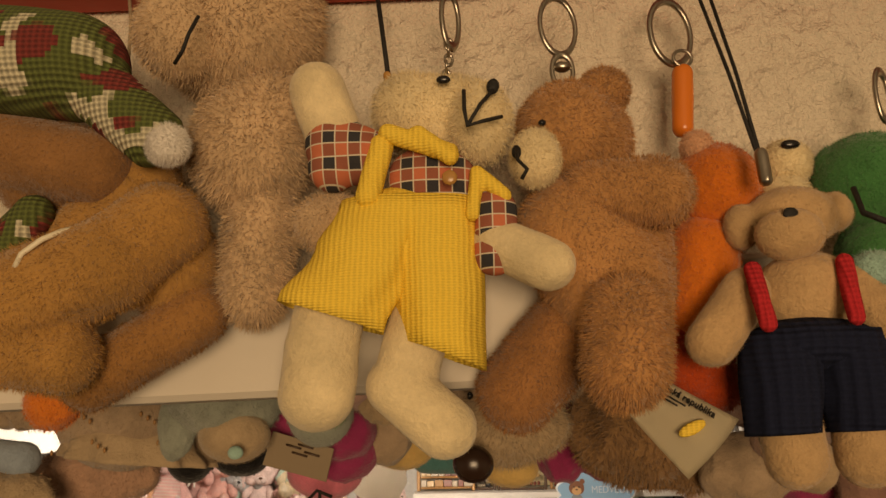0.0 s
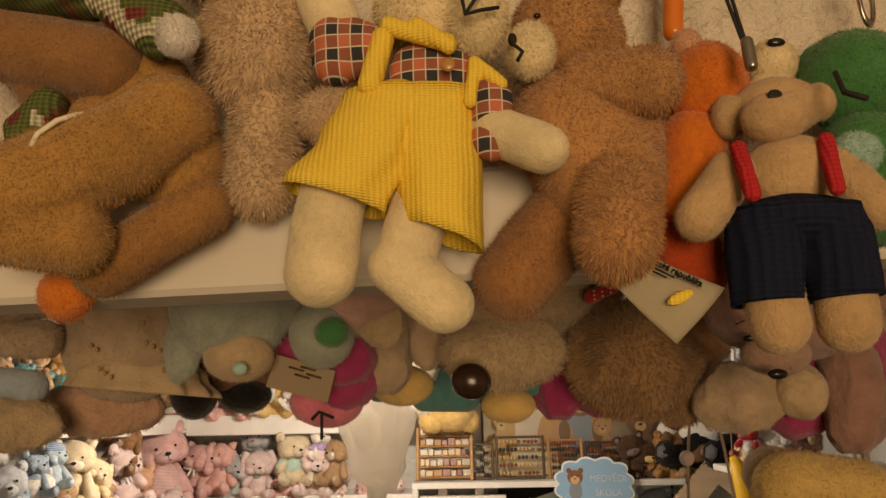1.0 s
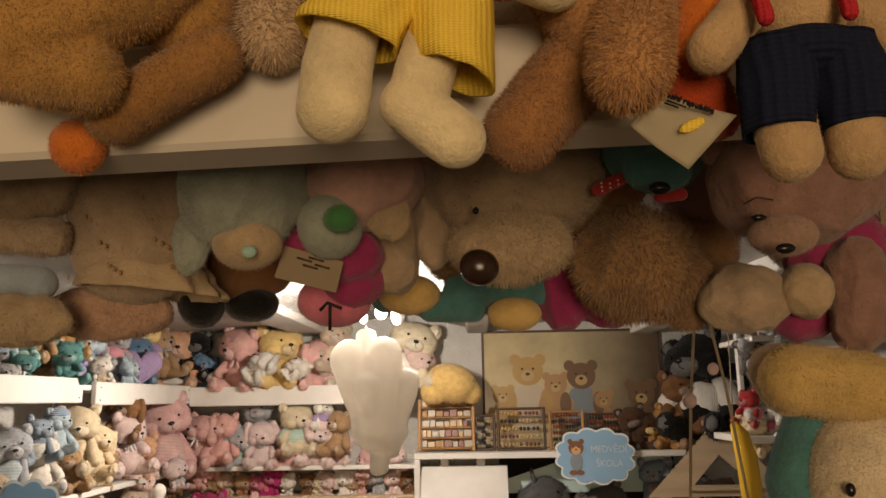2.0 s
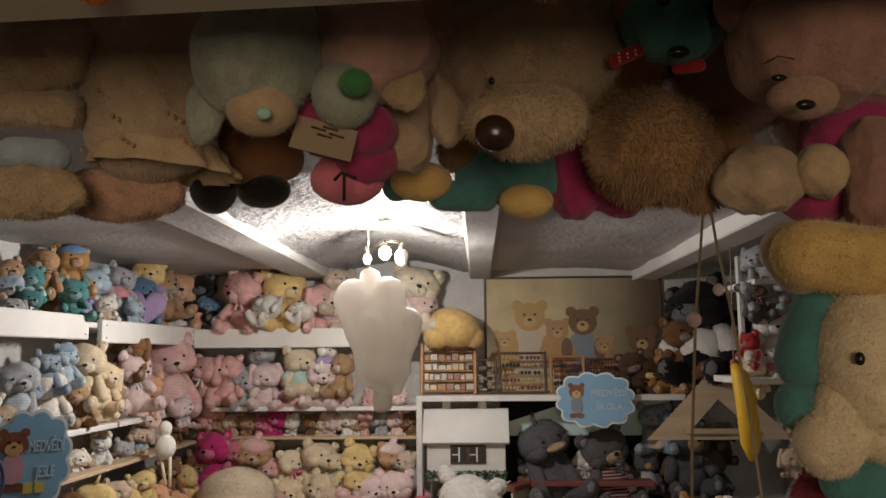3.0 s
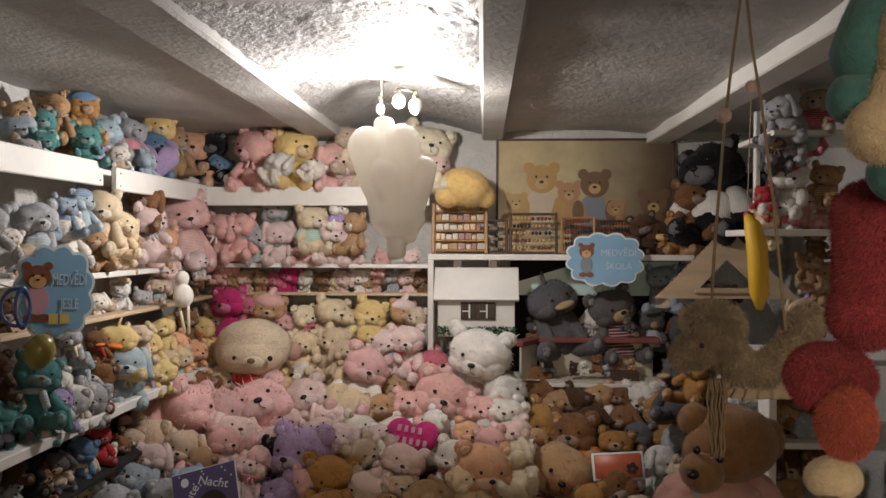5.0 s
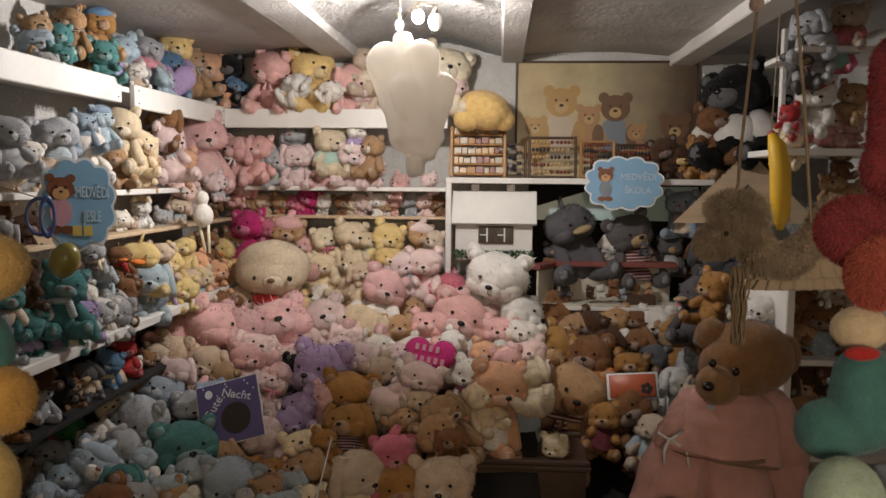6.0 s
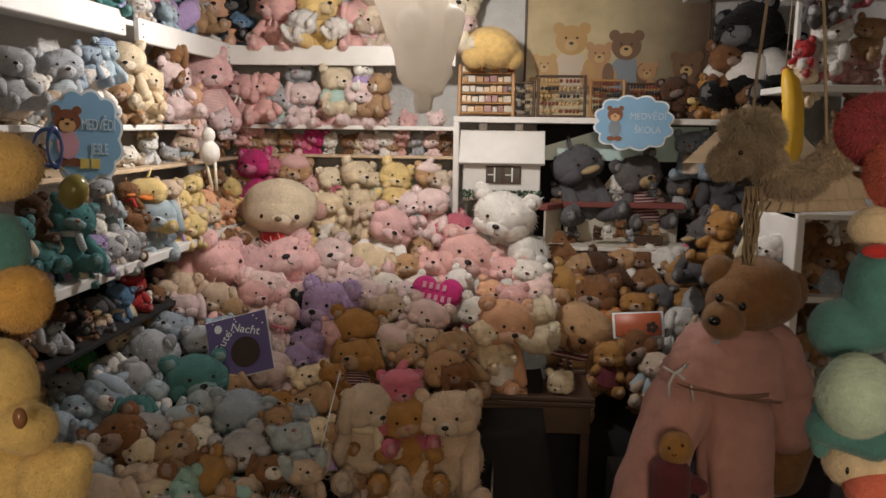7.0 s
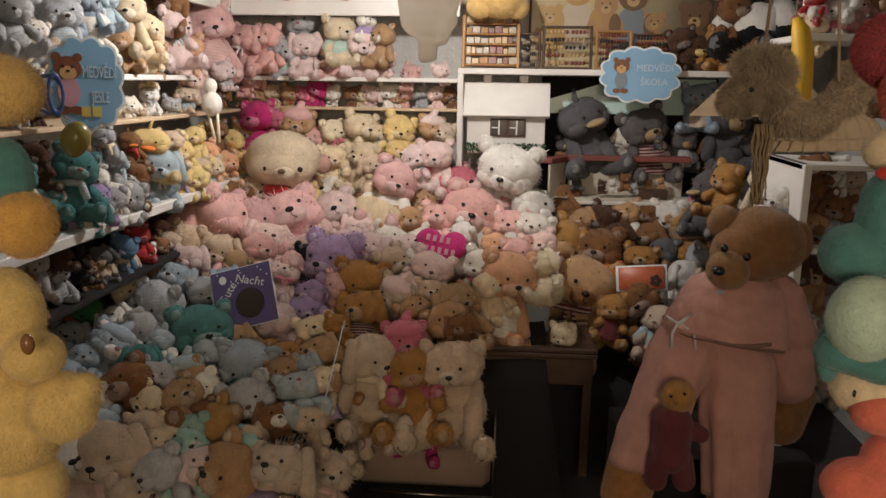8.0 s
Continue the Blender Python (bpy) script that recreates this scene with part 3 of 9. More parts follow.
def cloth_tag(toy, a, b, c, d):
    """A satin tag between four corners, with printed lines."""
    a, b, c, d = (Vector(q) for q in (a, b, c, d))
    bm = bmesh.new()
    n = 14
    back = Vector((0, 0.0005, 0))
    g = []
    for j in range(n + 1):
        row = []
        for i in range(n + 1):
            u, v = i / n, j / n
            p = (a * (1 - u) + b * u) * (1 - v) + (d * (1 - u) + c * u) * v
            row.append(bm.verts.new(p + Vector((0, 0.003 * math.sin(2.6 * u + 1) - 0.003 * math.sin(4 * v), 0))))
        g.append(row)
    for r0, r1 in zip(g, g[1:]):
        for i in range(n):
            bm.faces.new((r0[i], r0[i + 1], r1[i + 1], r1[i]))
    bmesh.ops.solidify(bm, geom=bm.faces[:], thickness=0.0004)
    tag = part("paper_tag", bm, PAPER, toy, "cream satin tag with small dark print")
    across, down = (b - a), (d - a)
    turn = across.normalized()
    normal = across.cross(down).normalized()
    up = normal.cross(turn).normalized()
    m = Matrix((turn, -up if up.z < 0 else up, -normal if normal.y > 0 else normal)).transposed().to_4x4()
    if m.to_3x3().determinant() < 0:
        m = Matrix((turn, up, turn.cross(up))).transposed().to_4x4()
    for text, v, size in (("Česká republika", 0.20, 0.0034), ):
        lettering(text, size, Matrix.Translation(a + across * 0.42 + down * v + Vector((0, -0.0042, 0))) @ m, THREAD, tag, "print")
    for v, w_ in ((0.34, 0.25), (0.42, 0.18)):
        p = a + across * 0.2 + down * v + Vector((0, -0.0045, 0))
        cord(tag, "print_line", [p, p + across * w_], 0.00035, THREAD)
    p = a + across * 0.66 + down * 0.66 + Vector((0, -0.003, 0))
    part("printed_mark", ball(bmesh.new(), p, (0.0055, 0.0012, 0.0022), sub=2, rot=(0, -25, 0)), YELLOW_KNIT, tag)


def lettering(text, size, m, mat, parent, name="lettering", bold=0.0):
    cu = bpy.data.curves.new(name, "FONT")
    cu.body, cu.size, cu.align_x, cu.align_y, cu.extrude, cu.offset = text, size, "CENTER", "CENTER", 0.0006, bold
    tmp = new("temp", cu)
    me = bpy.data.meshes.new_from_object(tmp.evaluated_get(bpy.context.evaluated_depsgraph_get()))
    bpy.data.objects.remove(tmp)
    me.materials.clear()
    me.materials.append(mat)
    ob = hang(name, me, parent)
    ob.matrix_local = m
    return ob

dog = near_toy("plush_dog", "brown plush toy in a green patterned knitted cap", group="plush key rings on the wall")
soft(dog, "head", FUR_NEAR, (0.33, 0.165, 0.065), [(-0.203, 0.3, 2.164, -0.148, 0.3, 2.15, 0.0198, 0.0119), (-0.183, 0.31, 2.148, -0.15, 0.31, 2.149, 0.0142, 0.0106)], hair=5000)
soft(dog, "body", FUR_NEAR, (0.47, 0.255, 0.08), [(-0.145, 0.316, 2.141, -0.126, 0.316, 2.113, 0.0227, 0.0211), (-0.161, 0.312, 2.126, -0.136, 0.312, 2.147, 0.0164, 0.0142)], hair=6000, length=0.0022)
soft(dog, "arm", FUR_NEAR, (0.47, 0.255, 0.08), [(-0.188, 0.288, 2.09, -0.139, 0.288, 2.109, 0.0196, 0.0185), (-0.139, 0.288, 2.109, -0.123, 0.298, 2.126, 0.018, 0.0174), (-0.185, 0.292, 2.08, -0.153, 0.292, 2.073, 0.0171, 0.011)], hair=9000, length=0.0022)
# Leg behind the arm is darker than the body: shade put into its colour.
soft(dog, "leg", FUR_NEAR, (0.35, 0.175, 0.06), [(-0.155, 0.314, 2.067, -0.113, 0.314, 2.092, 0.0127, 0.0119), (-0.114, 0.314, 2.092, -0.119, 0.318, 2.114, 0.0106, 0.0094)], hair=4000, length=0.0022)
soft(dog, "foot", FUR_NEAR, "orange", [(-0.178, 0.33, 2.059, 0.0114, 0.0114, 0.0119, 0)], hair=1500, label="orange foot")
soft(dog, "cap", HAT_KNIT, "green", [(-0.192, 0.288, 2.195, -0.159, 0.288, 2.19, 0.0217, 0.0227), (-0.159, 0.288, 2.19, -0.122, 0.286, 2.157, 0.0209, 0.0057)], label="green knitted cap with red and white pattern", voxel=0.0012)
soft(dog, "pompom", FUR_NEAR, "white", [(-0.115, 0.28, 2.153, 0.0079, 0.0077, 0.0077, 0)], hair=3000, label="white pompom", length=0.0018)
soft(dog, "scarf", HAT_KNIT, "green", [(-0.181, 0.294, 2.118, -0.174, 0.296, 2.132, 0.008, 0.0076), (-0.174, 0.296, 2.132, -0.187, 0.3, 2.124, 0.0067, 0.0068)], label="green knitted scarf")
cord(dog, "lace", [(-0.164, 0.27, 2.105), (-0.162, 0.27, 2.11), (-0.155, 0.27, 2.115), (-0.151, 0.275, 2.119), (-0.145, 0.28, 2.122)], 0.0011, PAPER)

fluffy = near_toy("teddy_bear", "fluffy beige plush bear on a cord against the wall", group="plush key rings on the wall")
soft(fluffy, "head", FUR_NEAR, (0.66, 0.47, 0.29), [(-0.108, 0.335, 2.23, 0.0397, 0.0371, 0.0371, 0), (-0.092, 0.335, 2.238, 0.0239, 0.0239, 0.0292, 0)], hair=8000, length=0.004)
soft(fluffy, "muzzle", FUR_NEAR, (0.66, 0.47, 0.29), [(-0.125, 0.315, 2.217, 0.0212, 0.0212, 0.0219, 0)], hair=3000, length=0.003)
soft(fluffy, "body", FUR_NEAR, (0.66, 0.47, 0.29), [(-0.099, 0.335, 2.17, 0.0268, 0.0268, 0.0319, 0), (-0.093, 0.335, 2.187, 0.0232, 0.0206, 0.0206, 0)], hair=6000, length=0.004)
soft(fluffy, "leg", FUR_NEAR, (0.66, 0.47, 0.29), [(-0.093, 0.335, 2.147, -0.096, 0.335, 2.104, 0.0156, 0.0142)], hair=4000, length=0.004)
soft(fluffy, "leg", FUR_NEAR, (0.66, 0.47, 0.29), [(-0.06, 0.325, 2.136, -0.066, 0.32, 2.13, 0.0102, 0.0095)], hair=1500, length=0.003)
cord(fluffy, "stitch", [(-0.109, 0.289, 2.211), (-0.112, 0.287, 2.202), (-0.114, 0.287, 2.195), (-0.119, 0.292, 2.192)], 0.0008, THREAD)
cord(fluffy, "cord", [(-0.172, 0.355, 2.277), (-0.168, 0.355, 2.246), (-0.168, 0.355, 2.221)], 0.0009, ROPE)

main = near_toy("teddy_bear", "cream plush bear in yellow knitted dungarees and tartan shirt", group="plush key rings on the wall")
soft(main, "head", FUR_NEAR, "cream2", [(-0.011, 0.31, 2.171, 0.0264, 0.0189, 0.0189, 0), (-0.024, 0.305, 2.173, 0.0163, 0.0163, 0.0168, 0), (0.004, 0.295, 2.163, 0.013, 0.013, 0.0168, 0)], hair=7000, length=0.0022)
soft(main, "arm", FUR_NEAR, "cream2", [(-0.061, 0.296, 2.179, -0.053, 0.294, 2.156, 0.0123, 0.0103)], hair=2500, length=0.0006)
soft(main, "arm", FUR_NEAR, "cream2", [(0.009, 0.292, 2.114, 0.028, 0.288, 2.104, 0.0098, 0.0098)], hair=2500, length=0.0006)
soft(main, "sleeve", TARTAN, "red", [(-0.053, 0.294, 2.155, -0.043, 0.294, 2.151, 0.0127, 0.0111), (-0.055, 0.294, 2.146, -0.043, 0.294, 2.152, 0.0089, 0.0111)], label="tartan sleeve")
soft(main, "sleeve", TARTAN, "red", [(0.009, 0.291, 2.126, 0.008, 0.291, 2.109, 0.0082, 0.0081), (0.006, 0.296, 2.133, 0.009, 0.291, 2.125, 0.0075, 0.0082)], label="tartan sleeve")
soft(main, "shirt", TARTAN, "red", [(-0.015, 0.294, 2.14, 0.018, 0.0088, 0.0136, 10)], label="tartan shirt")
soft(main, "collar", YELLOW_KNIT, "yellow", [(-0.031, 0.284, 2.156, -0.008, 0.282, 2.147, 0.0043, 0.0034), (-0.019, 0.282, 2.154, -0.007, 0.28, 2.144, 0.0047, 0.0021)], label="yellow knitted collar")
soft(main, "strap", YELLOW_KNIT, "yellow", [(-0.034, 0.286, 2.152, -0.039, 0.284, 2.132, 0.0045, 0.0051)], label="yellow shoulder strap")
soft(main, "strap", YELLOW_KNIT, "yellow", [(0.002, 0.286, 2.14, 0.012, 0.286, 2.131, 0.0028, 0.0032), (0.002, 0.286, 2.139, 0, 0.286, 2.124, 0.0026, 0.003)], label="yellow shoulder strap")
soft(main, "bib", YELLOW_KNIT, "yellow", [(-0.025, 0.296, 2.123, 0.0241, 0.0136, 0.0145, 8), (-0.022, 0.296, 2.113, 0.0218, 0.0131, 0.0109, 0)], label="yellow knitted bib", voxel=0.0014, fold=0.03)
garment(main, "trouser_leg", YELLOW_KNIT, "yellow", [(-0.031, 0.296, 2.132, 0.021, 0.014), (-0.041, 0.293, 2.109, 0.0200, 0.0165), (-0.0535, 0.291, 2.0865, 0.0200, 0.018)], -0.32, 4, 0.05, 0.0013, "yellow knitted trouser leg", seed=1)
garment(main, "trouser_leg", YELLOW_KNIT, "yellow", [(-0.017, 0.297, 2.132, 0.020, 0.014), (-0.0145, 0.296, 2.102, 0.0188, 0.0155), (-0.0125, 0.296, 2.0725, 0.0172, 0.0165)], -0.38, 4, 0.045, 0.0013, "yellow knitted trouser leg", seed=3)
soft(main, "foot", FUR_NEAR, "cream2", [(-0.053, 0.294, 2.098, -0.058, 0.294, 2.075, 0.0135, 0.0138), (-0.058, 0.294, 2.075, -0.059, 0.292, 2.059, 0.0138, 0.0142)], hair=2500, length=0.0006)
soft(main, "foot", FUR_NEAR, "cream2", [(-0.020, 0.298, 2.088, -0.027, 0.298, 2.063, 0.0120, 0.0120), (-0.030, 0.297, 2.061, -0.012, 0.294, 2.046, 0.0118, 0.0114)], hair=2500, length=0.0006)
soft(main, "button", GLOSS, "golden", [(-0.008, 0.278, 2.136, 0.0031, 0.0012, 0.0031, 0)], label="brown button", voxel=0.0006)
cord(main, "stitch", [(-0.002, 0.278, 2.17), (-0.002, 0.274, 2.161), (-0.001, 0.273, 2.154), (0.005, 0.274, 2.156), (0.012, 0.278, 2.159)], 0.0008, THREAD)
cord(main, "stitch", [(-0.001, 0.273, 2.154), (0.004, 0.275, 2.163), (0.009, 0.279, 2.17)], 0.0008, THREAD)
soft(main, "nose", THREAD, "black", [(0.009, 0.28, 2.172, 0.0026, 0.0017, 0.0034, 10)], voxel=0.0006)
soft(main, "stitched_eye", GLOSS, "black", [(-0.01, 0.288, 2.179, 0.0031, 0.0018, 0.0018, 0)], voxel=0.0006)
cord(main, "cord", [(-0.041, 0.32, 2.244), (-0.037, 0.315, 2.214), (-0.034, 0.308, 2.192)], 0.0011, THREAD, "black phone cord")
soft(main, "cord_tip", GLOSS, "golden", [(-0.034, 0.306, 2.19, -0.033, 0.306, 2.185, 0.0019, 0.0019)], voxel=0.0006)
hoop(main, "ring", (-0.007, 0.3, 2.211), 0.0059, 0.0122, 0.0011, 55, METAL)
hoop(main, "chain_link", (-0.008, 0.3, 2.2), 0.0016, 0.0023, 0.0006, 20, METAL)
hoop(main, "chain_link", (-0.008, 0.3, 2.197), 0.0026, 0.0023, 0.0006, 90, METAL)
hoop(main, "chain_link", (-0.008, 0.3, 2.193), 0.0016, 0.0023, 0.0006, 20, METAL)
hoop(main, "chain_link", (-0.009, 0.3, 2.19), 0.0025, 0.0023, 0.0006, 90, METAL)
hoop(main, "chain_link", (-0.009, 0.3, 2.186), 0.0016, 0.0023, 0.0006, 20, METAL)

tan = near_toy("teddy_bear", "tan plush bear on a metal key ring with a paper tag", group="plush key rings on the wall")
soft(tan, "head", FUR_NEAR, "tan2", [(0.042, 0.315, 2.164, 0.0225, 0.0225, 0.0225, 0), (0.051, 0.315, 2.161, 0.0165, 0.0165, 0.0212, 0)], hair=7000, length=0.0024)
soft(tan, "ear", FUR_NEAR, "tan2", [(0.057, 0.315, 2.183, 0.0105, 0.01, 0.01, 0)], hair=2500, length=0.0024)
soft(tan, "muzzle", FUR_NEAR, "cream2", [(0.025, 0.295, 2.148, 0.0099, 0.0099, 0.0121, 0)], hair=2500, length=0.0016)
soft(tan, "arm", FUR_NEAR, "tan2", [(0.047, 0.303, 2.135, 0.071, 0.295, 2.133, 0.013, 0.0143)], hair=4500, length=0.0024)
soft(tan, "body", FUR_NEAR, "tan2", [(0.044, 0.315, 2.12, 0.055, 0.315, 2.099, 0.0271, 0.0245), (0.065, 0.315, 2.117, 0.065, 0.315, 2.097, 0.016, 0.0158)], hair=9000, length=0.0024)
soft(tan, "leg", FUR_NEAR, "tan2", [(0.056, 0.293, 2.085, 0.053, 0.285, 2.065, 0.0163, 0.014)], hair=5000, length=0.0032)
# Rear leg takes a darkened copy of the tan, standing for shade.
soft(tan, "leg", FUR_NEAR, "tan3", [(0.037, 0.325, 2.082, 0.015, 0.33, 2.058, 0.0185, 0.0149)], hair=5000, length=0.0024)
cord(tan, "mouth", [(0.017, 0.28, 2.147), (0.017, 0.275, 2.141), (0.02, 0.271, 2.136), (0.018, 0.273, 2.133)], 0.0008, THREAD)
soft(tan, "nose", THREAD, "black", [(0.017, 0.281, 2.146, 0.0019, 0.0017, 0.003, 0)], voxel=0.0006)
soft(tan, "eye", GLOSS, "black", [(0.028, 0.291, 2.161, 0.0018, 0.0013, 0.0015, 0)], voxel=0.0006)
hoop(tan, "ring", (0.039, 0.315, 2.214), 0.0088, 0.0132, 0.0011, 25, METAL)
hoop(tan, "clasp", (0.04, 0.315, 2.193), 0.0046, 0.0077, 0.0011, 10, METAL)
soft(tan, "swivel", METAL, "grey", [(0.04, 0.315, 2.195, 0.0041, 0.0029, 0.0024, 0)], voxel=0.0006)
cloth_tag(tan, (0.067, 0.3, 2.064), (0.091, 0.287, 2.047), (0.072, 0.285, 2.027), (0.055, 0.298, 2.051))

orange = near_toy("plush_toy", "bright orange plush toy behind other key rings", group="plush key rings on the wall")
soft(orange, "head", FUR_NEAR, "orange2", [(0.106, 0.335, 2.145, 0.0192, 0.0192, 0.0202, 0)], hair=4000)
soft(orange, "body", FUR_NEAR, "orange2", [(0.099, 0.335, 2.118, 0.094, 0.335, 2.089, 0.015, 0.0157)], hair=4000)
soft(orange, "ear", FUR_NEAR, "peach", [(0.098, 0.33, 2.162, 0.0069, 0.0069, 0.0074, 0)], hair=1500)
soft(orange, "leg", FUR_NEAR, "red2", [(0.088, 0.335, 2.08, 0.089, 0.335, 2.065, 0.0107, 0.0106), (0.097, 0.335, 2.07, 0.099, 0.335, 2.059, 0.0094, 0.0098)], hair=3000)
soft(orange, "rubber_tab", GLOSS, "orange2", [(0.099, 0.345, 2.203, 0.097, 0.345, 2.177, 0.005, 0.0049)], label="orange rubber tab", voxel=0.0008)
hoop(orange, "ring", (0.095, 0.345, 2.224), 0.0117, 0.0159, 0.0014, 25, METAL)
hoop(orange, "chain_link", (0.099, 0.343, 2.21), 0.0044, 0.0039, 0.0009, 10, METAL)

navy = near_toy("teddy_bear", "beige plush bear in navy knitted shorts with red braces", group="plush key rings on the wall")
soft(navy, "head", FUR_NEAR, "beige2", [(0.126, 0.308, 2.124, 0.0188, 0.0125, 0.0125, 0), (0.106, 0.308, 2.121, 0.0072, 0.0072, 0.0094, 0), (0.143, 0.308, 2.126, 0.0067, 0.0067, 0.0085, 0)], hair=5000, length=0.0009)
soft(navy, "muzzle", FUR_NEAR, "beige2", [(0.118, 0.292, 2.114, 0.0127, 0.0101, 0.0101, 0)], hair=2500, length=0.0009)
soft(navy, "body", FUR_NEAR, "beige2", [(0.125, 0.3, 2.093, 0.0196, 0.0154, 0.0154, 0)], hair=4000, length=0.0009)
soft(navy, "arm", FUR_NEAR, "beige2", [(0.101, 0.296, 2.093, 0.086, 0.292, 2.075, 0.0093, 0.0095)], hair=3000, length=0.0009)
soft(navy, "arm", FUR_NEAR, "beige2", [(0.142, 0.296, 2.094, 0.151, 0.292, 2.077, 0.0092, 0.0094)], hair=3000, length=0.0009)
soft(navy, "waistband", NAVY_KNIT, "navy", [(0.123, 0.296, 2.073, 0.0257, 0.0162, 0.0104, 0)], label="navy knitted waist")
garment(navy, "trouser_leg", NAVY_KNIT, "navy", [(0.1125, 0.296, 2.078, 0.0155, 0.0135), (0.1095, 0.294, 2.060, 0.0145, 0.014), (0.1085, 0.294, 2.0415, 0.0132, 0.0135)], 0.05, 4, 0.03, 0.0012, "navy knitted trouser leg")
garment(navy, "trouser_leg", NAVY_KNIT, "navy", [(0.1345, 0.296, 2.078, 0.0155, 0.0135), (0.1365, 0.295, 2.060, 0.0145, 0.014), (0.1375, 0.294, 2.0425, 0.0132, 0.0135)], 0.05, 4, 0.03, 0.0012, "navy knitted trouser leg", seed=2)
soft(navy, "foot", FUR_NEAR, "beige2", [(0.110, 0.294, 2.052, 0.112, 0.293, 2.034, 0.0105, 0.0118)], hair=2500, length=0.0009)
soft(navy, "foot", FUR_NEAR, "beige2", [(0.137, 0.294, 2.052, 0.137, 0.293, 2.034, 0.0105, 0.0118)], hair=2500, length=0.0009)
soft(navy, "brace", RED_KNIT, "red", [(0.101, 0.286, 2.1, 0.1, 0.278, 2.088, 0.0033, 0.0032), (0.1, 0.278, 2.088, 0.101, 0.276, 2.079, 0.0032, 0.0031)], label="red knitted brace")
soft(navy, "brace", RED_KNIT, "red", [(0.134, 0.286, 2.102, 0.132, 0.28, 2.089, 0.0033, 0.0032), (0.132, 0.28, 2.089, 0.132, 0.278, 2.081, 0.0032, 0.0031)], label="red knitted brace")
soft(navy, "nose", THREAD, "black", [(0.116, 0.284, 2.12, 0.0031, 0.001, 0.0027, 0)], voxel=0.0006)
cord(navy, "cord", [(0.1, 0.32, 2.235), (0.108, 0.31, 2.187), (0.109, 0.292, 2.147)], 0.0008, THREAD, "dark cord loop")
cord(navy, "cord", [(0.105, 0.32, 2.235), (0.111, 0.31, 2.187), (0.11, 0.292, 2.147)], 0.0008, THREAD)
soft(navy, "cord_clip", METAL, "grey", [(0.11, 0.29, 2.145, 0.11, 0.288, 2.134, 0.0028, 0.0025)], label="metal cord clip", voxel=0.0008)

small = near_toy("plush_toy", "small white plush toy with a black ear", group="plush key rings on the wall")
soft(small, "head", FUR_NEAR, "cream2", [(0.139, 0.34, 2.156, 0.0113, 0.0113, 0.0113, 0)], hair=2500)
soft(small, "ear", GLOSS, "black", [(0.138, 0.33, 2.162, 0.0044, 0.0024, 0.0024, 0)])
soft(small, "body", FUR_NEAR, "cream2", [(0.137, 0.34, 2.139, 0.0124, 0.0124, 0.0136, 0)], hair=2000)

frog = near_toy("plush_frog", "green plush frog with a dark mouth line", group="plush key rings on the wall")
soft(frog, "head", FUR_NEAR, "green", [(0.173, 0.335, 2.144, 0.0256, 0.0232, 0.0232, 0), (0.158, 0.335, 2.154, 0.0089, 0.0084, 0.0084, 0)], hair=6000)
soft(frog, "body", FUR_NEAR, "green", [(0.172, 0.335, 2.109, 0.0191, 0.0191, 0.0215, 0), (0.176, 0.335, 2.087, 0.0165, 0.0165, 0.0188, 0)], hair=5000)
soft(frog, "belly", FUR_NEAR, "mint", [(0.154, 0.305, 2.101, 0.0098, 0.0083, 0.0083, 0)], hair=1500)
cord(frog, "mouth", [(0.147, 0.299, 2.133), (0.145, 0.29, 2.121), (0.151, 0.285, 2.116)], 0.0012, THREAD)
hoop(frog, "ring", (0.188, 0.345, 2.189), 0.0057, 0.0118, 0.0012, 35, METAL)

# the key rings hang a hand's width before the wall
for toy, k in ((dog, 1.09), (fluffy, 1.03), (main, 1.10), (tan, 1.08), (orange, 1.03), (navy, 1.07), (small, 1.03), (frog, 1.03)):
    toy.matrix_world = Matrix.Translation((0, 0, EYE)) @ Matrix.Scale(k, 4) @ Matrix.Translation((0, 0, -EYE))

# Hung toys wear the darkened tones that stand for shade below the doorway head.
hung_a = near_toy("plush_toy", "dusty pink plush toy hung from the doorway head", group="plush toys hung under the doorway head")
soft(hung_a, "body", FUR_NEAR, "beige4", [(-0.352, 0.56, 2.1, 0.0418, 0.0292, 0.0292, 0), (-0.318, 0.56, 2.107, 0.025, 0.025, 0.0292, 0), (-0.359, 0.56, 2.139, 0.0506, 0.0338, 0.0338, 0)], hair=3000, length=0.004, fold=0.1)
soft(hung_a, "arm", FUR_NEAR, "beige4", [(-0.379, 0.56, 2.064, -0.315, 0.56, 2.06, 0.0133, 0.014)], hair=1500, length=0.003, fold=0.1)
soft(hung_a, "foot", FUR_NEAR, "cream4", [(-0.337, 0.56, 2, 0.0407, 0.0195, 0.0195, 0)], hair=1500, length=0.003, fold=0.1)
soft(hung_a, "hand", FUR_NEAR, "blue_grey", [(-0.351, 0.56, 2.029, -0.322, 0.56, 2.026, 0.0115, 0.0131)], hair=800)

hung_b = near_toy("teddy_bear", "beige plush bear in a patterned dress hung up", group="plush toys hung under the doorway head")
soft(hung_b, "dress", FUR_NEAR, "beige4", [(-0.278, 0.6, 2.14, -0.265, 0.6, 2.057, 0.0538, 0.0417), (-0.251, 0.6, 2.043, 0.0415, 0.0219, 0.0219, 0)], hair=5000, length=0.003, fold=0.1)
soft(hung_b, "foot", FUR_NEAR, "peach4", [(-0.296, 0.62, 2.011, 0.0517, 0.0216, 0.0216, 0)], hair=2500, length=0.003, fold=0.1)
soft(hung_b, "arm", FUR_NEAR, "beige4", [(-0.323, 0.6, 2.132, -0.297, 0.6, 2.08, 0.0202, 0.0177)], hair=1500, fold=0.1)

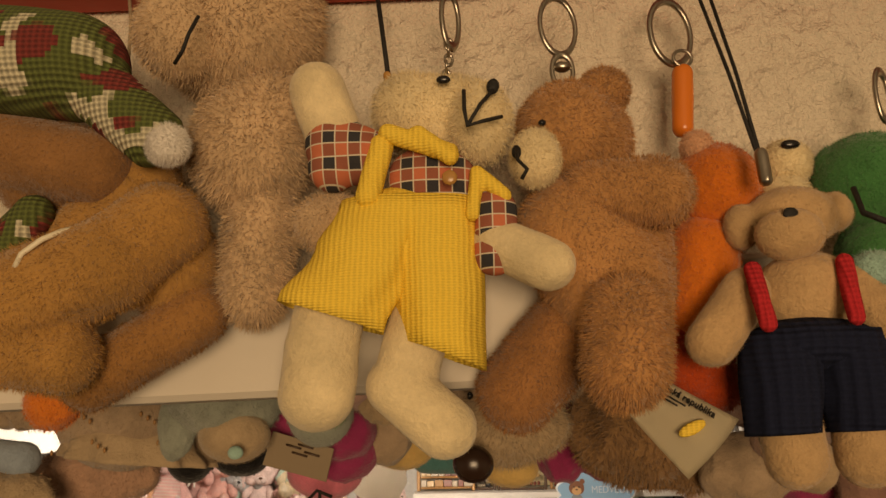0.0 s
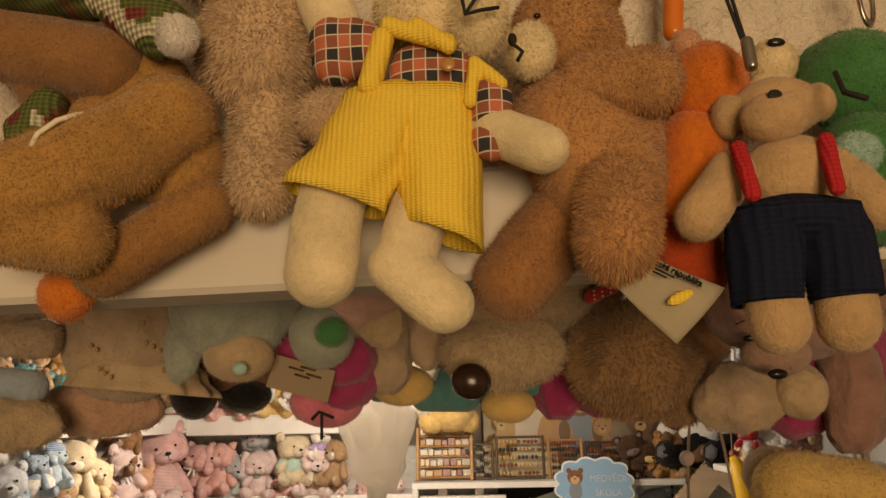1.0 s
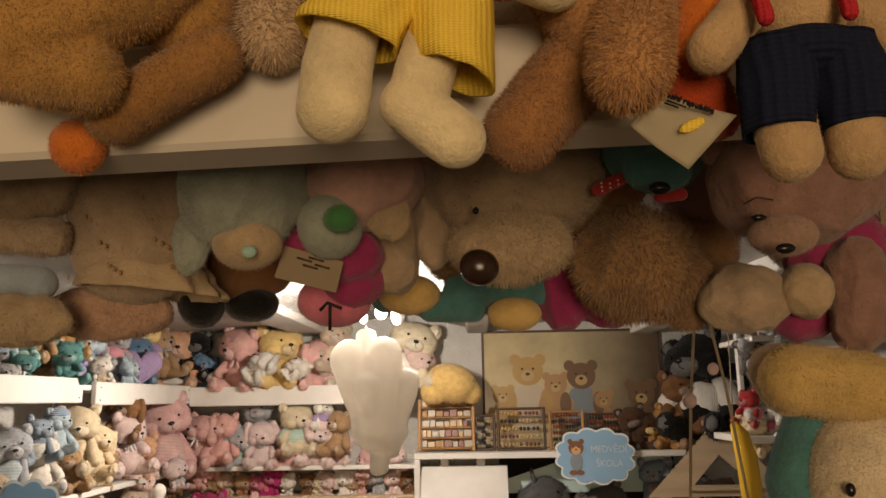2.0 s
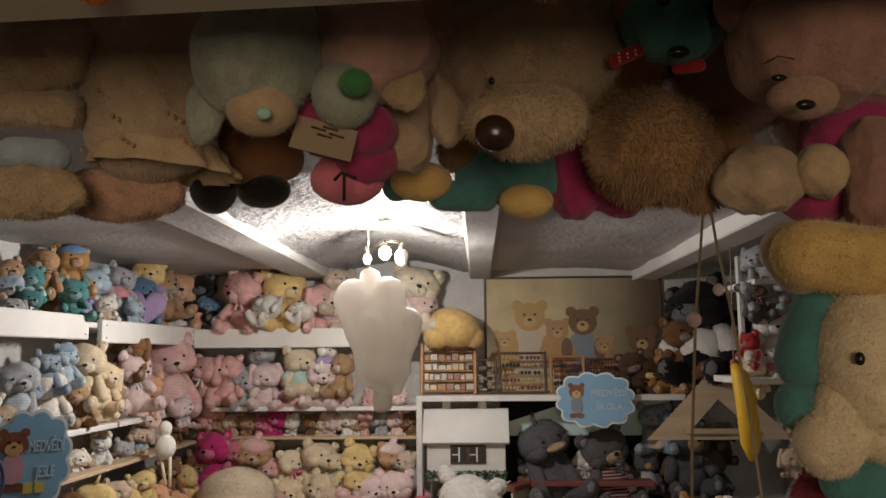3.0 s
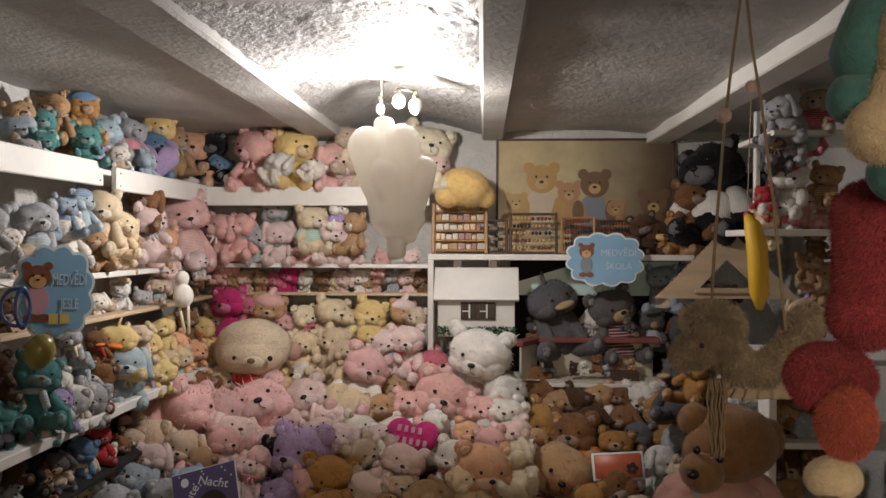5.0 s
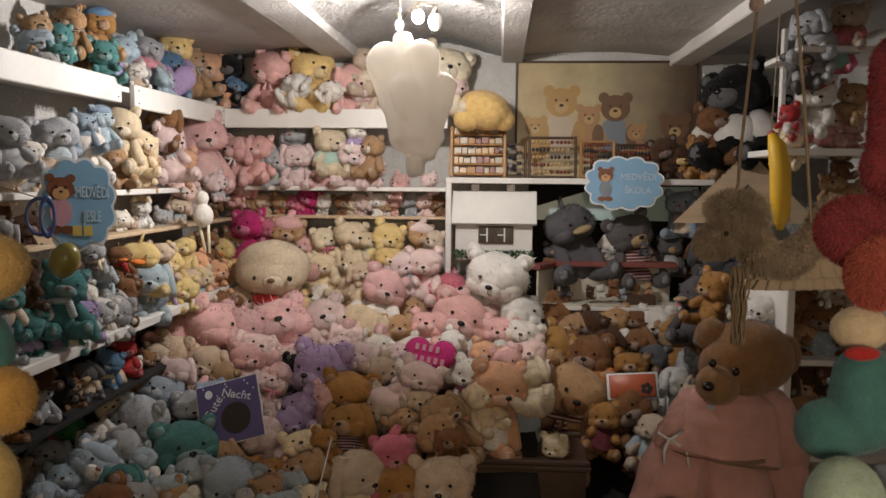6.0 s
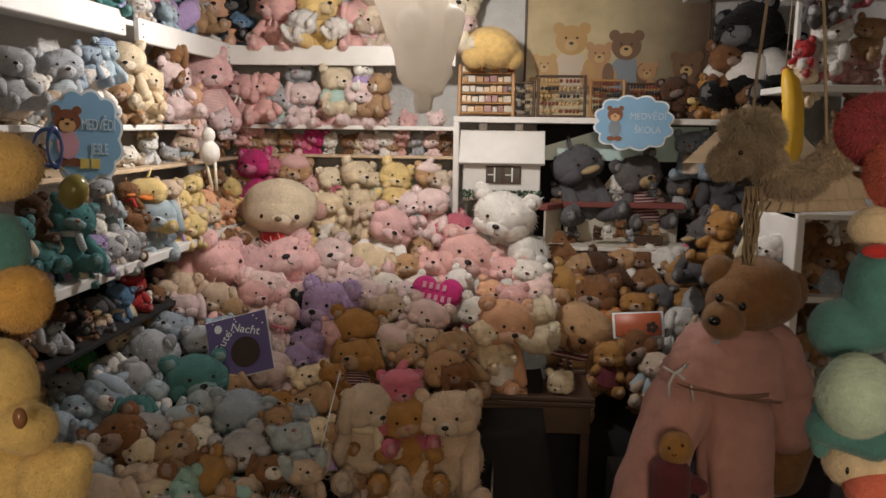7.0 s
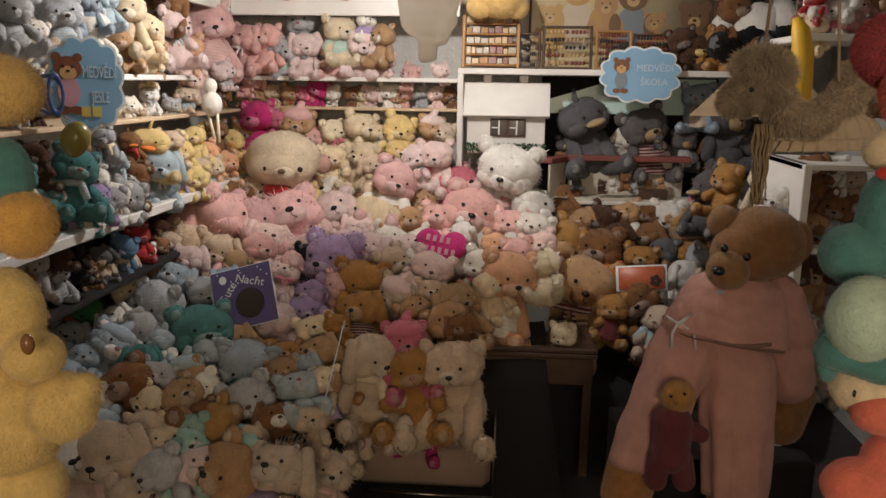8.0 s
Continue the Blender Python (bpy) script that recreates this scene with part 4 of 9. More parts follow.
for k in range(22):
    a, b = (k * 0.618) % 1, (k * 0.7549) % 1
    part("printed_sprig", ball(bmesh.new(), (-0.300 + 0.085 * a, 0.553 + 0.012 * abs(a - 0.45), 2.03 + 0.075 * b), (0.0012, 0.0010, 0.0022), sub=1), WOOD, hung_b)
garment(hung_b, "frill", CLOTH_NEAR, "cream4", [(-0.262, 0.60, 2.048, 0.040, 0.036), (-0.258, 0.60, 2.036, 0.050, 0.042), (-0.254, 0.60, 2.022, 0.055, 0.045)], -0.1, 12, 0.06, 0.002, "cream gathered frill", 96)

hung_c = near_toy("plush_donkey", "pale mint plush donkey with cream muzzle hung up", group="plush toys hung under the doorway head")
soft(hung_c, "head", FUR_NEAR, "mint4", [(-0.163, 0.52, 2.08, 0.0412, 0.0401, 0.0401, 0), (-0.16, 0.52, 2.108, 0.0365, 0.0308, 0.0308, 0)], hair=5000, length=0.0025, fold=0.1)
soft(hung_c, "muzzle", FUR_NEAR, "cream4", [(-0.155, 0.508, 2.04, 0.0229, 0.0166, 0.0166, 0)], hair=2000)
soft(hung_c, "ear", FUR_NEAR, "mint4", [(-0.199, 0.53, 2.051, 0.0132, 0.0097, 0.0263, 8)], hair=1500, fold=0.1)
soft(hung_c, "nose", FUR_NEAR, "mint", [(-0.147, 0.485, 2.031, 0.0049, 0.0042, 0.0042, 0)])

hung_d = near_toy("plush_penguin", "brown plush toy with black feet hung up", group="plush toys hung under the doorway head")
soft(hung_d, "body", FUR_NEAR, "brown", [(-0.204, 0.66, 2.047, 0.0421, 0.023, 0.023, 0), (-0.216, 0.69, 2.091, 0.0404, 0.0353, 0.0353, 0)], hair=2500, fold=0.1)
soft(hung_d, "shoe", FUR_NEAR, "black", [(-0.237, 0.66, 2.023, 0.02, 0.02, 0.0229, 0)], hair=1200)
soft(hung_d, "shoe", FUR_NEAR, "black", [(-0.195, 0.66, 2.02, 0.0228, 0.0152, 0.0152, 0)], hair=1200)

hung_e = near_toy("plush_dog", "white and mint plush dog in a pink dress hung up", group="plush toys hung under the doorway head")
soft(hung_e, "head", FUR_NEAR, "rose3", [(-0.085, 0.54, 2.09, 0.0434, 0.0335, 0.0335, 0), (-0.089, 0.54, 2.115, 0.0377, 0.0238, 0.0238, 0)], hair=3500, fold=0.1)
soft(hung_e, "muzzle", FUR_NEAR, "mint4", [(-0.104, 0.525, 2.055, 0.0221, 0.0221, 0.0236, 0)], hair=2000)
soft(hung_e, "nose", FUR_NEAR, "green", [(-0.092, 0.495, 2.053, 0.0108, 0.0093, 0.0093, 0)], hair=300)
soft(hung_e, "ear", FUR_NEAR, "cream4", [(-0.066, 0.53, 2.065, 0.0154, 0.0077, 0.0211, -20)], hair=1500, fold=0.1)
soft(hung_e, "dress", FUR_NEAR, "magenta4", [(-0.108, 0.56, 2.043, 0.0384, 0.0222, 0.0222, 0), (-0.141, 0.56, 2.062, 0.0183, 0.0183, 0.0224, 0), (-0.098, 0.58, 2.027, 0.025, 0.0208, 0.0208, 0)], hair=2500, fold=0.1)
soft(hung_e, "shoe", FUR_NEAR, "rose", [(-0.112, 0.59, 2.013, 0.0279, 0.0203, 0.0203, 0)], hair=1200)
# White label dimmed in its colour to match the shade painted on the toys.
part("cloth_label", rough(box(bmesh.new(), -0.021, 0.021, -0.001, 0.001, -0.011, 0.011, 0, pose(-0.118, 0.528, 2.026, 0, 14, 0)), 0.002, 30), painted("shaded_cotton_label", (0.30, 0.23, 0.15), 0.9), hung_e, "white printed cloth label", smooth=False)
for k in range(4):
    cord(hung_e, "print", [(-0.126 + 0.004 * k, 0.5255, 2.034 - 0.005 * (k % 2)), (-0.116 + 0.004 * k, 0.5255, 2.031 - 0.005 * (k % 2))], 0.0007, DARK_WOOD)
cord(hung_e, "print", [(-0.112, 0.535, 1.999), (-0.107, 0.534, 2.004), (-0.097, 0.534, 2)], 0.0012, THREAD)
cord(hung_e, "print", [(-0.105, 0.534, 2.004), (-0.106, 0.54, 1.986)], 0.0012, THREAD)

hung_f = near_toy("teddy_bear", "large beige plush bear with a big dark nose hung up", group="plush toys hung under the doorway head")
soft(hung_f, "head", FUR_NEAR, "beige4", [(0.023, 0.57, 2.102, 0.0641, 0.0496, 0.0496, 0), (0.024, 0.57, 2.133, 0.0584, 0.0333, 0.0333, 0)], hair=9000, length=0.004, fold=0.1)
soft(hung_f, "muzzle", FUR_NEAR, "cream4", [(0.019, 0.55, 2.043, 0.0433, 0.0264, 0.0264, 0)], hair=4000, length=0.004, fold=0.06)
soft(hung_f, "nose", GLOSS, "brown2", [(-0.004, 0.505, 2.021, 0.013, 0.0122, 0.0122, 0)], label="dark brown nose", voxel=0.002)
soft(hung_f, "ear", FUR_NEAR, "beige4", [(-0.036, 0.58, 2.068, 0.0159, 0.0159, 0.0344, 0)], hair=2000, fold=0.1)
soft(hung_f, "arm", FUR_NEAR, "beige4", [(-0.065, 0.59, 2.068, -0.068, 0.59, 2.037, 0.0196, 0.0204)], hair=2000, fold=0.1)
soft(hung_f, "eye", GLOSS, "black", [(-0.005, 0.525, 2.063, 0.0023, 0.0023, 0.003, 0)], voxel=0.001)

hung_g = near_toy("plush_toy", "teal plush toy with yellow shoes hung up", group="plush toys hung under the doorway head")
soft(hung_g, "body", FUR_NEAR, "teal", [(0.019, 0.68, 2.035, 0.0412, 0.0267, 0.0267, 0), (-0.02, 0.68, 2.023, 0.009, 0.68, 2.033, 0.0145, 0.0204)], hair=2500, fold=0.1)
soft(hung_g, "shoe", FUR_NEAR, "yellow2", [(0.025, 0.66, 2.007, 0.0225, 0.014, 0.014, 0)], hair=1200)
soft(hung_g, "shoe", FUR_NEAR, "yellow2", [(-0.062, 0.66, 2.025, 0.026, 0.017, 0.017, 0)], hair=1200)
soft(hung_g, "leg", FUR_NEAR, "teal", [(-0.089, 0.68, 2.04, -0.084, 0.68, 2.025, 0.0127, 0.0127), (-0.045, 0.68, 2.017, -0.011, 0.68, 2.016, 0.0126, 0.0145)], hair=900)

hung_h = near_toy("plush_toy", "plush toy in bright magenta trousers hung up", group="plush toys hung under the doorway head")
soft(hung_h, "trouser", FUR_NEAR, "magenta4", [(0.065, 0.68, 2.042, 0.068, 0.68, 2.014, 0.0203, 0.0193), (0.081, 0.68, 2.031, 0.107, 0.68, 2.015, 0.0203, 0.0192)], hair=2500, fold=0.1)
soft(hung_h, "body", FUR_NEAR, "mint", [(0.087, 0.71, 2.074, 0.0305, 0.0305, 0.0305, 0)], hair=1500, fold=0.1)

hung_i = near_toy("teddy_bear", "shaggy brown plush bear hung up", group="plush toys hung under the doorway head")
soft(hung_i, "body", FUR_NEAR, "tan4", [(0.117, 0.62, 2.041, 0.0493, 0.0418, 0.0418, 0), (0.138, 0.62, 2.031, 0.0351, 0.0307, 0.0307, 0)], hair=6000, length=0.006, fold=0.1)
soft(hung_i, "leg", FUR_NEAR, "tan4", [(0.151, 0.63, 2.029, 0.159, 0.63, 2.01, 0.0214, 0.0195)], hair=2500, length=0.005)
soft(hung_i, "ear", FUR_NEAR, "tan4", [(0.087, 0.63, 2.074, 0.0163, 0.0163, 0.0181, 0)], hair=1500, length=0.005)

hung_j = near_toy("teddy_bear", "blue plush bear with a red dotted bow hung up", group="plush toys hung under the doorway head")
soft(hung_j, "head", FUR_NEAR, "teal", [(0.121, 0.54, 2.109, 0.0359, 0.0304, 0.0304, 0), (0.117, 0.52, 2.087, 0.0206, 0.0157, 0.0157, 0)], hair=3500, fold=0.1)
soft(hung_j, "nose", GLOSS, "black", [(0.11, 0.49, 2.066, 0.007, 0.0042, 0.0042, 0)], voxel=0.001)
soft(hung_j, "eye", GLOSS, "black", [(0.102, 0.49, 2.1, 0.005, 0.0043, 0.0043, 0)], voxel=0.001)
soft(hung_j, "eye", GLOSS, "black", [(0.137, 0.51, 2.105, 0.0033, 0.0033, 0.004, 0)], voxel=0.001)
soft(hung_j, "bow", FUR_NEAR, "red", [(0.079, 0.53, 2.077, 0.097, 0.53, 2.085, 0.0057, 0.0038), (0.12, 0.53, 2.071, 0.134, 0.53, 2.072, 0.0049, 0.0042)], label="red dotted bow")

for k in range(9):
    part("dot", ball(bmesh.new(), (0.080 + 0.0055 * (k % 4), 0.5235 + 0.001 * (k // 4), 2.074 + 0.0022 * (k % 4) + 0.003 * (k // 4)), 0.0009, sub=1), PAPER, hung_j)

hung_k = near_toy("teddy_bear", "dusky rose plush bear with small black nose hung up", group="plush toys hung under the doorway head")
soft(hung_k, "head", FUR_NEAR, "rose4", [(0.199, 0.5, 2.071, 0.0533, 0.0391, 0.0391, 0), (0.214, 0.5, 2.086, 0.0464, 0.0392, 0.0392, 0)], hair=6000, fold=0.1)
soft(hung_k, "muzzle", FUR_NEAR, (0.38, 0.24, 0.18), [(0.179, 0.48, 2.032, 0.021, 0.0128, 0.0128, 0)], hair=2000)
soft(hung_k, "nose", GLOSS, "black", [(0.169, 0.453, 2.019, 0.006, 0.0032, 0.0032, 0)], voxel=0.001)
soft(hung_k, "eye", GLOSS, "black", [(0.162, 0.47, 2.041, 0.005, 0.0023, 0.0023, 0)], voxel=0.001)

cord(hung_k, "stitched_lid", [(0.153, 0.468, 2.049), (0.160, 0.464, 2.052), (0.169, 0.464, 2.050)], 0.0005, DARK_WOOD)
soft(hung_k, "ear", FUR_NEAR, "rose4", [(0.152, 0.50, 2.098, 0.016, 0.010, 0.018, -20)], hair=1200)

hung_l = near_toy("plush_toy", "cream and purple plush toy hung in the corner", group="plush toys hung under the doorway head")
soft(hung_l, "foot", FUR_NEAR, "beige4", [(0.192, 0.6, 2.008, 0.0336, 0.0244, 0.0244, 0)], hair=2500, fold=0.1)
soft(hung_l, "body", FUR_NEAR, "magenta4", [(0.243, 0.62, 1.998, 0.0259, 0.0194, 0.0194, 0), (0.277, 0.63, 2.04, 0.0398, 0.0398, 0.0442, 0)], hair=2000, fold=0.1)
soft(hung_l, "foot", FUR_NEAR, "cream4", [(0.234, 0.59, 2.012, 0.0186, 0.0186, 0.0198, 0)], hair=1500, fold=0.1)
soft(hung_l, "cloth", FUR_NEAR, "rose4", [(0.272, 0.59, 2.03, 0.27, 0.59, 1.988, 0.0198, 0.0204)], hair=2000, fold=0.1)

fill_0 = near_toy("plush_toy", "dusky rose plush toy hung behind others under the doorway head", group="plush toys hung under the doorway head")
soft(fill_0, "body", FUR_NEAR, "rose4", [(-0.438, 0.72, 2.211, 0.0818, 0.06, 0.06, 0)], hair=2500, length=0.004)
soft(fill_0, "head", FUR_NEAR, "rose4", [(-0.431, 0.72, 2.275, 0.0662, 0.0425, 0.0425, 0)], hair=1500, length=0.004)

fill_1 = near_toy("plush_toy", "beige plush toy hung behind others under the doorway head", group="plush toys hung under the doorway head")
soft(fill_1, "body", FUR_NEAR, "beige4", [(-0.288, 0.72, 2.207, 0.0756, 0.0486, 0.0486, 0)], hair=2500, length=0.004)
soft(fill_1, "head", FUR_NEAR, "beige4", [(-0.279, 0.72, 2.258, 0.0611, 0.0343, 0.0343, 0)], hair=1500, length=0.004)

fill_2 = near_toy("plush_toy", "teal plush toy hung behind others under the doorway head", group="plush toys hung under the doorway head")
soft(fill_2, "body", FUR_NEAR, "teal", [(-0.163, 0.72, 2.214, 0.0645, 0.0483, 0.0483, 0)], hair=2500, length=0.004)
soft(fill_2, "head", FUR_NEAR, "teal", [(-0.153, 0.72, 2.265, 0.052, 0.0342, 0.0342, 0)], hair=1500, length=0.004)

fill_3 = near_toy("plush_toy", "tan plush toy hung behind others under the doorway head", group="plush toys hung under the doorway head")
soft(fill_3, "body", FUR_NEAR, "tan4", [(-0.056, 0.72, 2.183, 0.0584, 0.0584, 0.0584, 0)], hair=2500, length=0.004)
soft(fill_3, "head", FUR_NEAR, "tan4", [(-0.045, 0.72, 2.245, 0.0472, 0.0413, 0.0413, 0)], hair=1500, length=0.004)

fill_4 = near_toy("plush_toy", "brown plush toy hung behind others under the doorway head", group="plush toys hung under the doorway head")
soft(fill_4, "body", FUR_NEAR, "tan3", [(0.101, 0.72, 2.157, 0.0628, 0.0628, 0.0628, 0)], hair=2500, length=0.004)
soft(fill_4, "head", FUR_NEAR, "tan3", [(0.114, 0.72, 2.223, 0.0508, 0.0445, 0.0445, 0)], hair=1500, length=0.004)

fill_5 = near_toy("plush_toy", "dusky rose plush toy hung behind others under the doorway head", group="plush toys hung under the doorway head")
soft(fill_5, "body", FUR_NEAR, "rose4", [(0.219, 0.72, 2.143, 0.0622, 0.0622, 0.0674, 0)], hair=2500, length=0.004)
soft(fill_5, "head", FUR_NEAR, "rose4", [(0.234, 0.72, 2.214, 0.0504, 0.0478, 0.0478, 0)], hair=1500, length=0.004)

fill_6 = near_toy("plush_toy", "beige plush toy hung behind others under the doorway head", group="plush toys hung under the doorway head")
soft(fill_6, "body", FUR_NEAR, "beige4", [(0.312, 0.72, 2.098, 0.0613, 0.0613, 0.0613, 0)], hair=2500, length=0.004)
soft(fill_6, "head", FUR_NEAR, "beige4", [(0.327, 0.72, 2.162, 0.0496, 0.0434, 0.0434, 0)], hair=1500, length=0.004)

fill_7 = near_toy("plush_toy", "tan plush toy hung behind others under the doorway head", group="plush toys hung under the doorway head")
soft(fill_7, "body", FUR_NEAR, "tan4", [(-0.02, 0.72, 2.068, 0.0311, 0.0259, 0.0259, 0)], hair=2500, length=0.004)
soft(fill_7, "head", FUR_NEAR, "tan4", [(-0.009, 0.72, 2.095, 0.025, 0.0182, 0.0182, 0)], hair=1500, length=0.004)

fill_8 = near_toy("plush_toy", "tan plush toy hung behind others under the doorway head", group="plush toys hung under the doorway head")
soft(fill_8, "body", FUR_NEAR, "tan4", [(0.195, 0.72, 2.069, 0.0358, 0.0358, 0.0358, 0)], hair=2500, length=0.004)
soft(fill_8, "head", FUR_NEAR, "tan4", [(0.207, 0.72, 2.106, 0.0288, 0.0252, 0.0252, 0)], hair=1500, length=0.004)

col_a = near_toy("plush_rabbit", "cream plush rabbit with yellow ears and teal coat", group="plush toys hung down the doorway edge")
soft(col_a, "head", FUR_NEAR, "cream", [(0.26, 0.58, 1.875, 0.0412, 0.0412, 0.0589, 0)], hair=6000, length=0.0028)
soft(col_a, "ear", FUR_NEAR, "yellow2", [(0.21, 0.565, 1.948, 0.255, 0.565, 1.942, 0.0233, 0.0255)], hair=3000, length=0.0028)
soft(col_a, "ear", FUR_NEAR, "beige", [(0.207, 0.59, 1.957, 0.214, 0.59, 1.945, 0.0171, 0.0228)], hair=1500)
soft(col_a, "coat", FUR_NEAR, "teal", [(0.235, 0.6, 1.913, 0.22, 0.6, 1.876, 0.0226, 0.0225)], hair=3000)
soft(col_a, "paw", FUR_NEAR, "cream", [(0.223, 0.58, 1.82, 0.0242, 0.0234, 0.0234, 0), (0.233, 0.58, 1.844, 0.259, 0.58, 1.828, 0.0196, 0.0234)], hair=3000, length=0.0028)
soft(col_a, "sleeve", FUR_NEAR, "teal", [(0.211, 0.6, 1.844, 0.23, 0.59, 1.844, 0.0171, 0.0199), (0.255, 0.6, 1.792, 0.0321, 0.0241, 0.0241, 0)], hair=2500)
soft(col_a, "eye", GLOSS, "black", [(0.231, 0.545, 1.877, 0.0033, 0.0033, 0.0048, 0)], voxel=0.001)

col_b = near_toy("plush_toy", "shaggy red plush toy hung by the doorway", group="plush toys hung down the doorway edge")
soft(col_b, "body", FUR_NEAR, "red3", [(0.254, 0.66, 1.766, 0.255, 0.66, 1.713, 0.0254, 0.028), (0.25, 0.66, 1.687, 0.0262, 0.0262, 0.0262, 0)], hair=12000, length=0.0042)
soft(col_b, "foot", FUR_NEAR, "red3", [(0.224, 0.66, 1.638, 0.0327, 0.024, 0.027, 8)], hair=12000, length=0.0042)

col_c = near_toy("plush_toy", "coral and cream plush toy hung by the doorway", group="plush toys hung down the doorway edge")
soft(col_c, "body", FUR_NEAR, "coral", [(0.227, 0.64, 1.609, 0.0191, 0.0191, 0.0276, 0)], hair=12000, length=0.0042)
soft(col_c, "cap", FUR_NEAR, "cream", [(0.218, 0.64, 1.566, 0.0214, 0.0171, 0.0171, 0)], hair=1500)
soft(col_c, "coat", FUR_NEAR, "teal", [(0.224, 0.64, 1.531, 0.22, 0.64, 1.5, 0.0216, 0.0239), (0.233, 0.64, 1.5, 0.0282, 0.026, 0.026, 0)], hair=3000)
soft(col_c, "ribbon", FUR_NEAR, "red", [(0.212, 0.62, 1.551, 0.0133, 0.0058, 0.0058, 0)])

col_d = near_toy("plush_duck", "cream plush duck with mint cap and teal brim", group="plush toys hung down the doorway edge")
soft(col_d, "cap", FUR_NEAR, "mint3", [(0.197, 0.6, 1.447, 0.0271, 0.0271, 0.032, 0)], hair=5000, label="pale mint cap")
soft(col_d, "brim", FUR_NEAR, "teal", [(0.178, 0.608, 1.419, 0.216, 0.608, 1.408, 0.0118, 0.0143), (0.183, 0.62, 1.415, 0.0095, 0.0095, 0.0258, 0)], hair=2500)
soft(col_d, "coat", FUR_NEAR, "teal", [(0.195, 0.64, 1.486, 0.22, 0.64, 1.492, 0.0208, 0.025)], hair=2500)
soft(col_d, "head", FUR_NEAR, "cream", [(0.221, 0.632, 1.385, 0.0309, 0.0265, 0.0265, 0)], hair=3000)
soft(col_d, "scarf", FUR_NEAR, "coral", [(0.226, 0.615, 1.369, 0.0259, 0.0181, 0.0181, 0)], hair=2000)
soft(col_d, "body", FUR_NEAR, "coral", [(0.212, 0.61, 1.31, 0.0284, 0.0219, 0.0219, 0), (0.238, 0.62, 1.325, 0.022, 0.022, 0.0264, 0)], hair=3000)
soft(col_d, "eye", GLOSS, "black", [(0.191, 0.59, 1.393, 0.0016, 0.0016, 0.0037, 0)], voxel=0.001)

col_e = near_toy("plush_duck", "fluffy yellow plush duck with orange feet", group="plush toys hung down the doorway edge")
soft(col_e, "body", FUR_NEAR, "yellow3", [(-0.478, 0.69, 1.306, 0.0331, 0.0331, 0.0331, 0), (-0.537, 0.7, 1.287, 0.0492, 0.0492, 0.0601, 0), (-0.454, 0.69, 1.324, 0.0159, 0.0159, 0.0159, 0)], hair=9000, length=0.0032)
soft(col_e, "head", FUR_NEAR, "yellow3", [(-0.526, 0.7, 1.39, 0.0292, 0.0292, 0.0477, 0), (-0.495, 0.68, 1.359, 0.0286, 0.0249, 0.0249, 0), (-0.545, 0.7, 1.215, 0.0558, 0.039, 0.039, 0)], hair=7000, length=0.0028)
soft(col_e, "nose", GLOSS, "brown", [(-0.473, 0.64, 1.385, 0.0058, 0.0058, 0.0097, 0)], voxel=0.001)

col_f = near_toy("plush_toy", "teal plush toy with orange feet hung up", group="plush toys hung down the doorway edge")
soft(col_f, "foot", FUR_NEAR, "orange3", [(-0.472, 0.65, 1.488, 0.0267, 0.0267, 0.0287, 0)], hair=3000, length=0.0028)
soft(col_f, "body", FUR_NEAR, "teal", [(-0.488, 0.66, 1.528, 0.0201, 0.0201, 0.0312, 0), (-0.504, 0.66, 1.499, 0.0242, 0.0242, 0.0388, 0)], hair=3000)
soft(col_f, "foot", FUR_NEAR, "yellow2", [(-0.486, 0.66, 1.599, 0.0328, 0.0291, 0.0291, 0)], hair=3000, length=0.0028)
cord(col_a, "cord", [(0.3, 0.6, 1.7), (0.3, 0.6, 2.275)], 0.0012, ROPE)
cord(col_b, "cord", [(0.3, 0.66, 1.6), (0.3, 0.66, 2.275)], 0.0012, ROPE)
cord(col_c, "cord", [(0.31, 0.66, 1.5), (0.31, 0.66, 2.275)], 0.0012, ROPE)
cord(col_d, "cord", [(0.33, 0.64, 1.35), (0.33, 0.64, 2.275)], 0.0012, ROPE)
cord(col_e, "cord", [(-0.6, 0.72, 1.35), (-0.6, 0.72, 2.275)], 0.0012, ROPE)
cord(col_f, "cord", [(-0.58, 0.68, 1.5), (-0.58, 0.68, 2.275)], 0.0012, ROPE)


# ---- shelves and fittings of the room ----
def shelf(name, x0, x1, y0, y1, top, mat, label, thick=0.022):
    return tagged(boxed(name, x0, x1, y0, y1, top - thick, top, mat, label, kind="", bevel=0.003), label, "shelf")


shelf("wall_shelf", -1.85, -1.53, 1.7, 4.10, 2.02, WHITE_PAINT, "white painted board of the highest side shelf")
shelf("wall_shelf", -1.53, -0.33, 4.13, 4.42, 2.02, WHITE_PAINT, "white painted board of the highest back shelf")
for y0, y1, dz in ((1.7, 2.99, 0.01), (3.10, 4.13, 0.0)):
    f = boxed("shelf_fascia", -1.53, -1.505, y0, y1, 1.94 + dz, 2.032 + dz, WHITE_PAINT, kind="")
    tagged(f, "white nailed fascia board of the high shelf", "board", "fascia boards")
    for yy in (y0 + 0.03, y1 - 0.03):
        for zz in (1.96, 2.01):
            part("nail", ball(bmesh.new(), (-1.504, yy, zz + dz), 0.0035, sub=1), DARK_WOOD, f)
f = boxed("shelf_fascia", -1.505, -0.33, 4.11, 4.13, 1.925, 2.024, WHITE_PAINT, kind="")
tagged(f, "white nailed fascia board of the high shelf", "board", "fascia boards")
shelf("wall_shelf", -1.85, -1.50, 1.6, 4.10, 1.618, WHITE_PAINT, "white painted side shelf board")
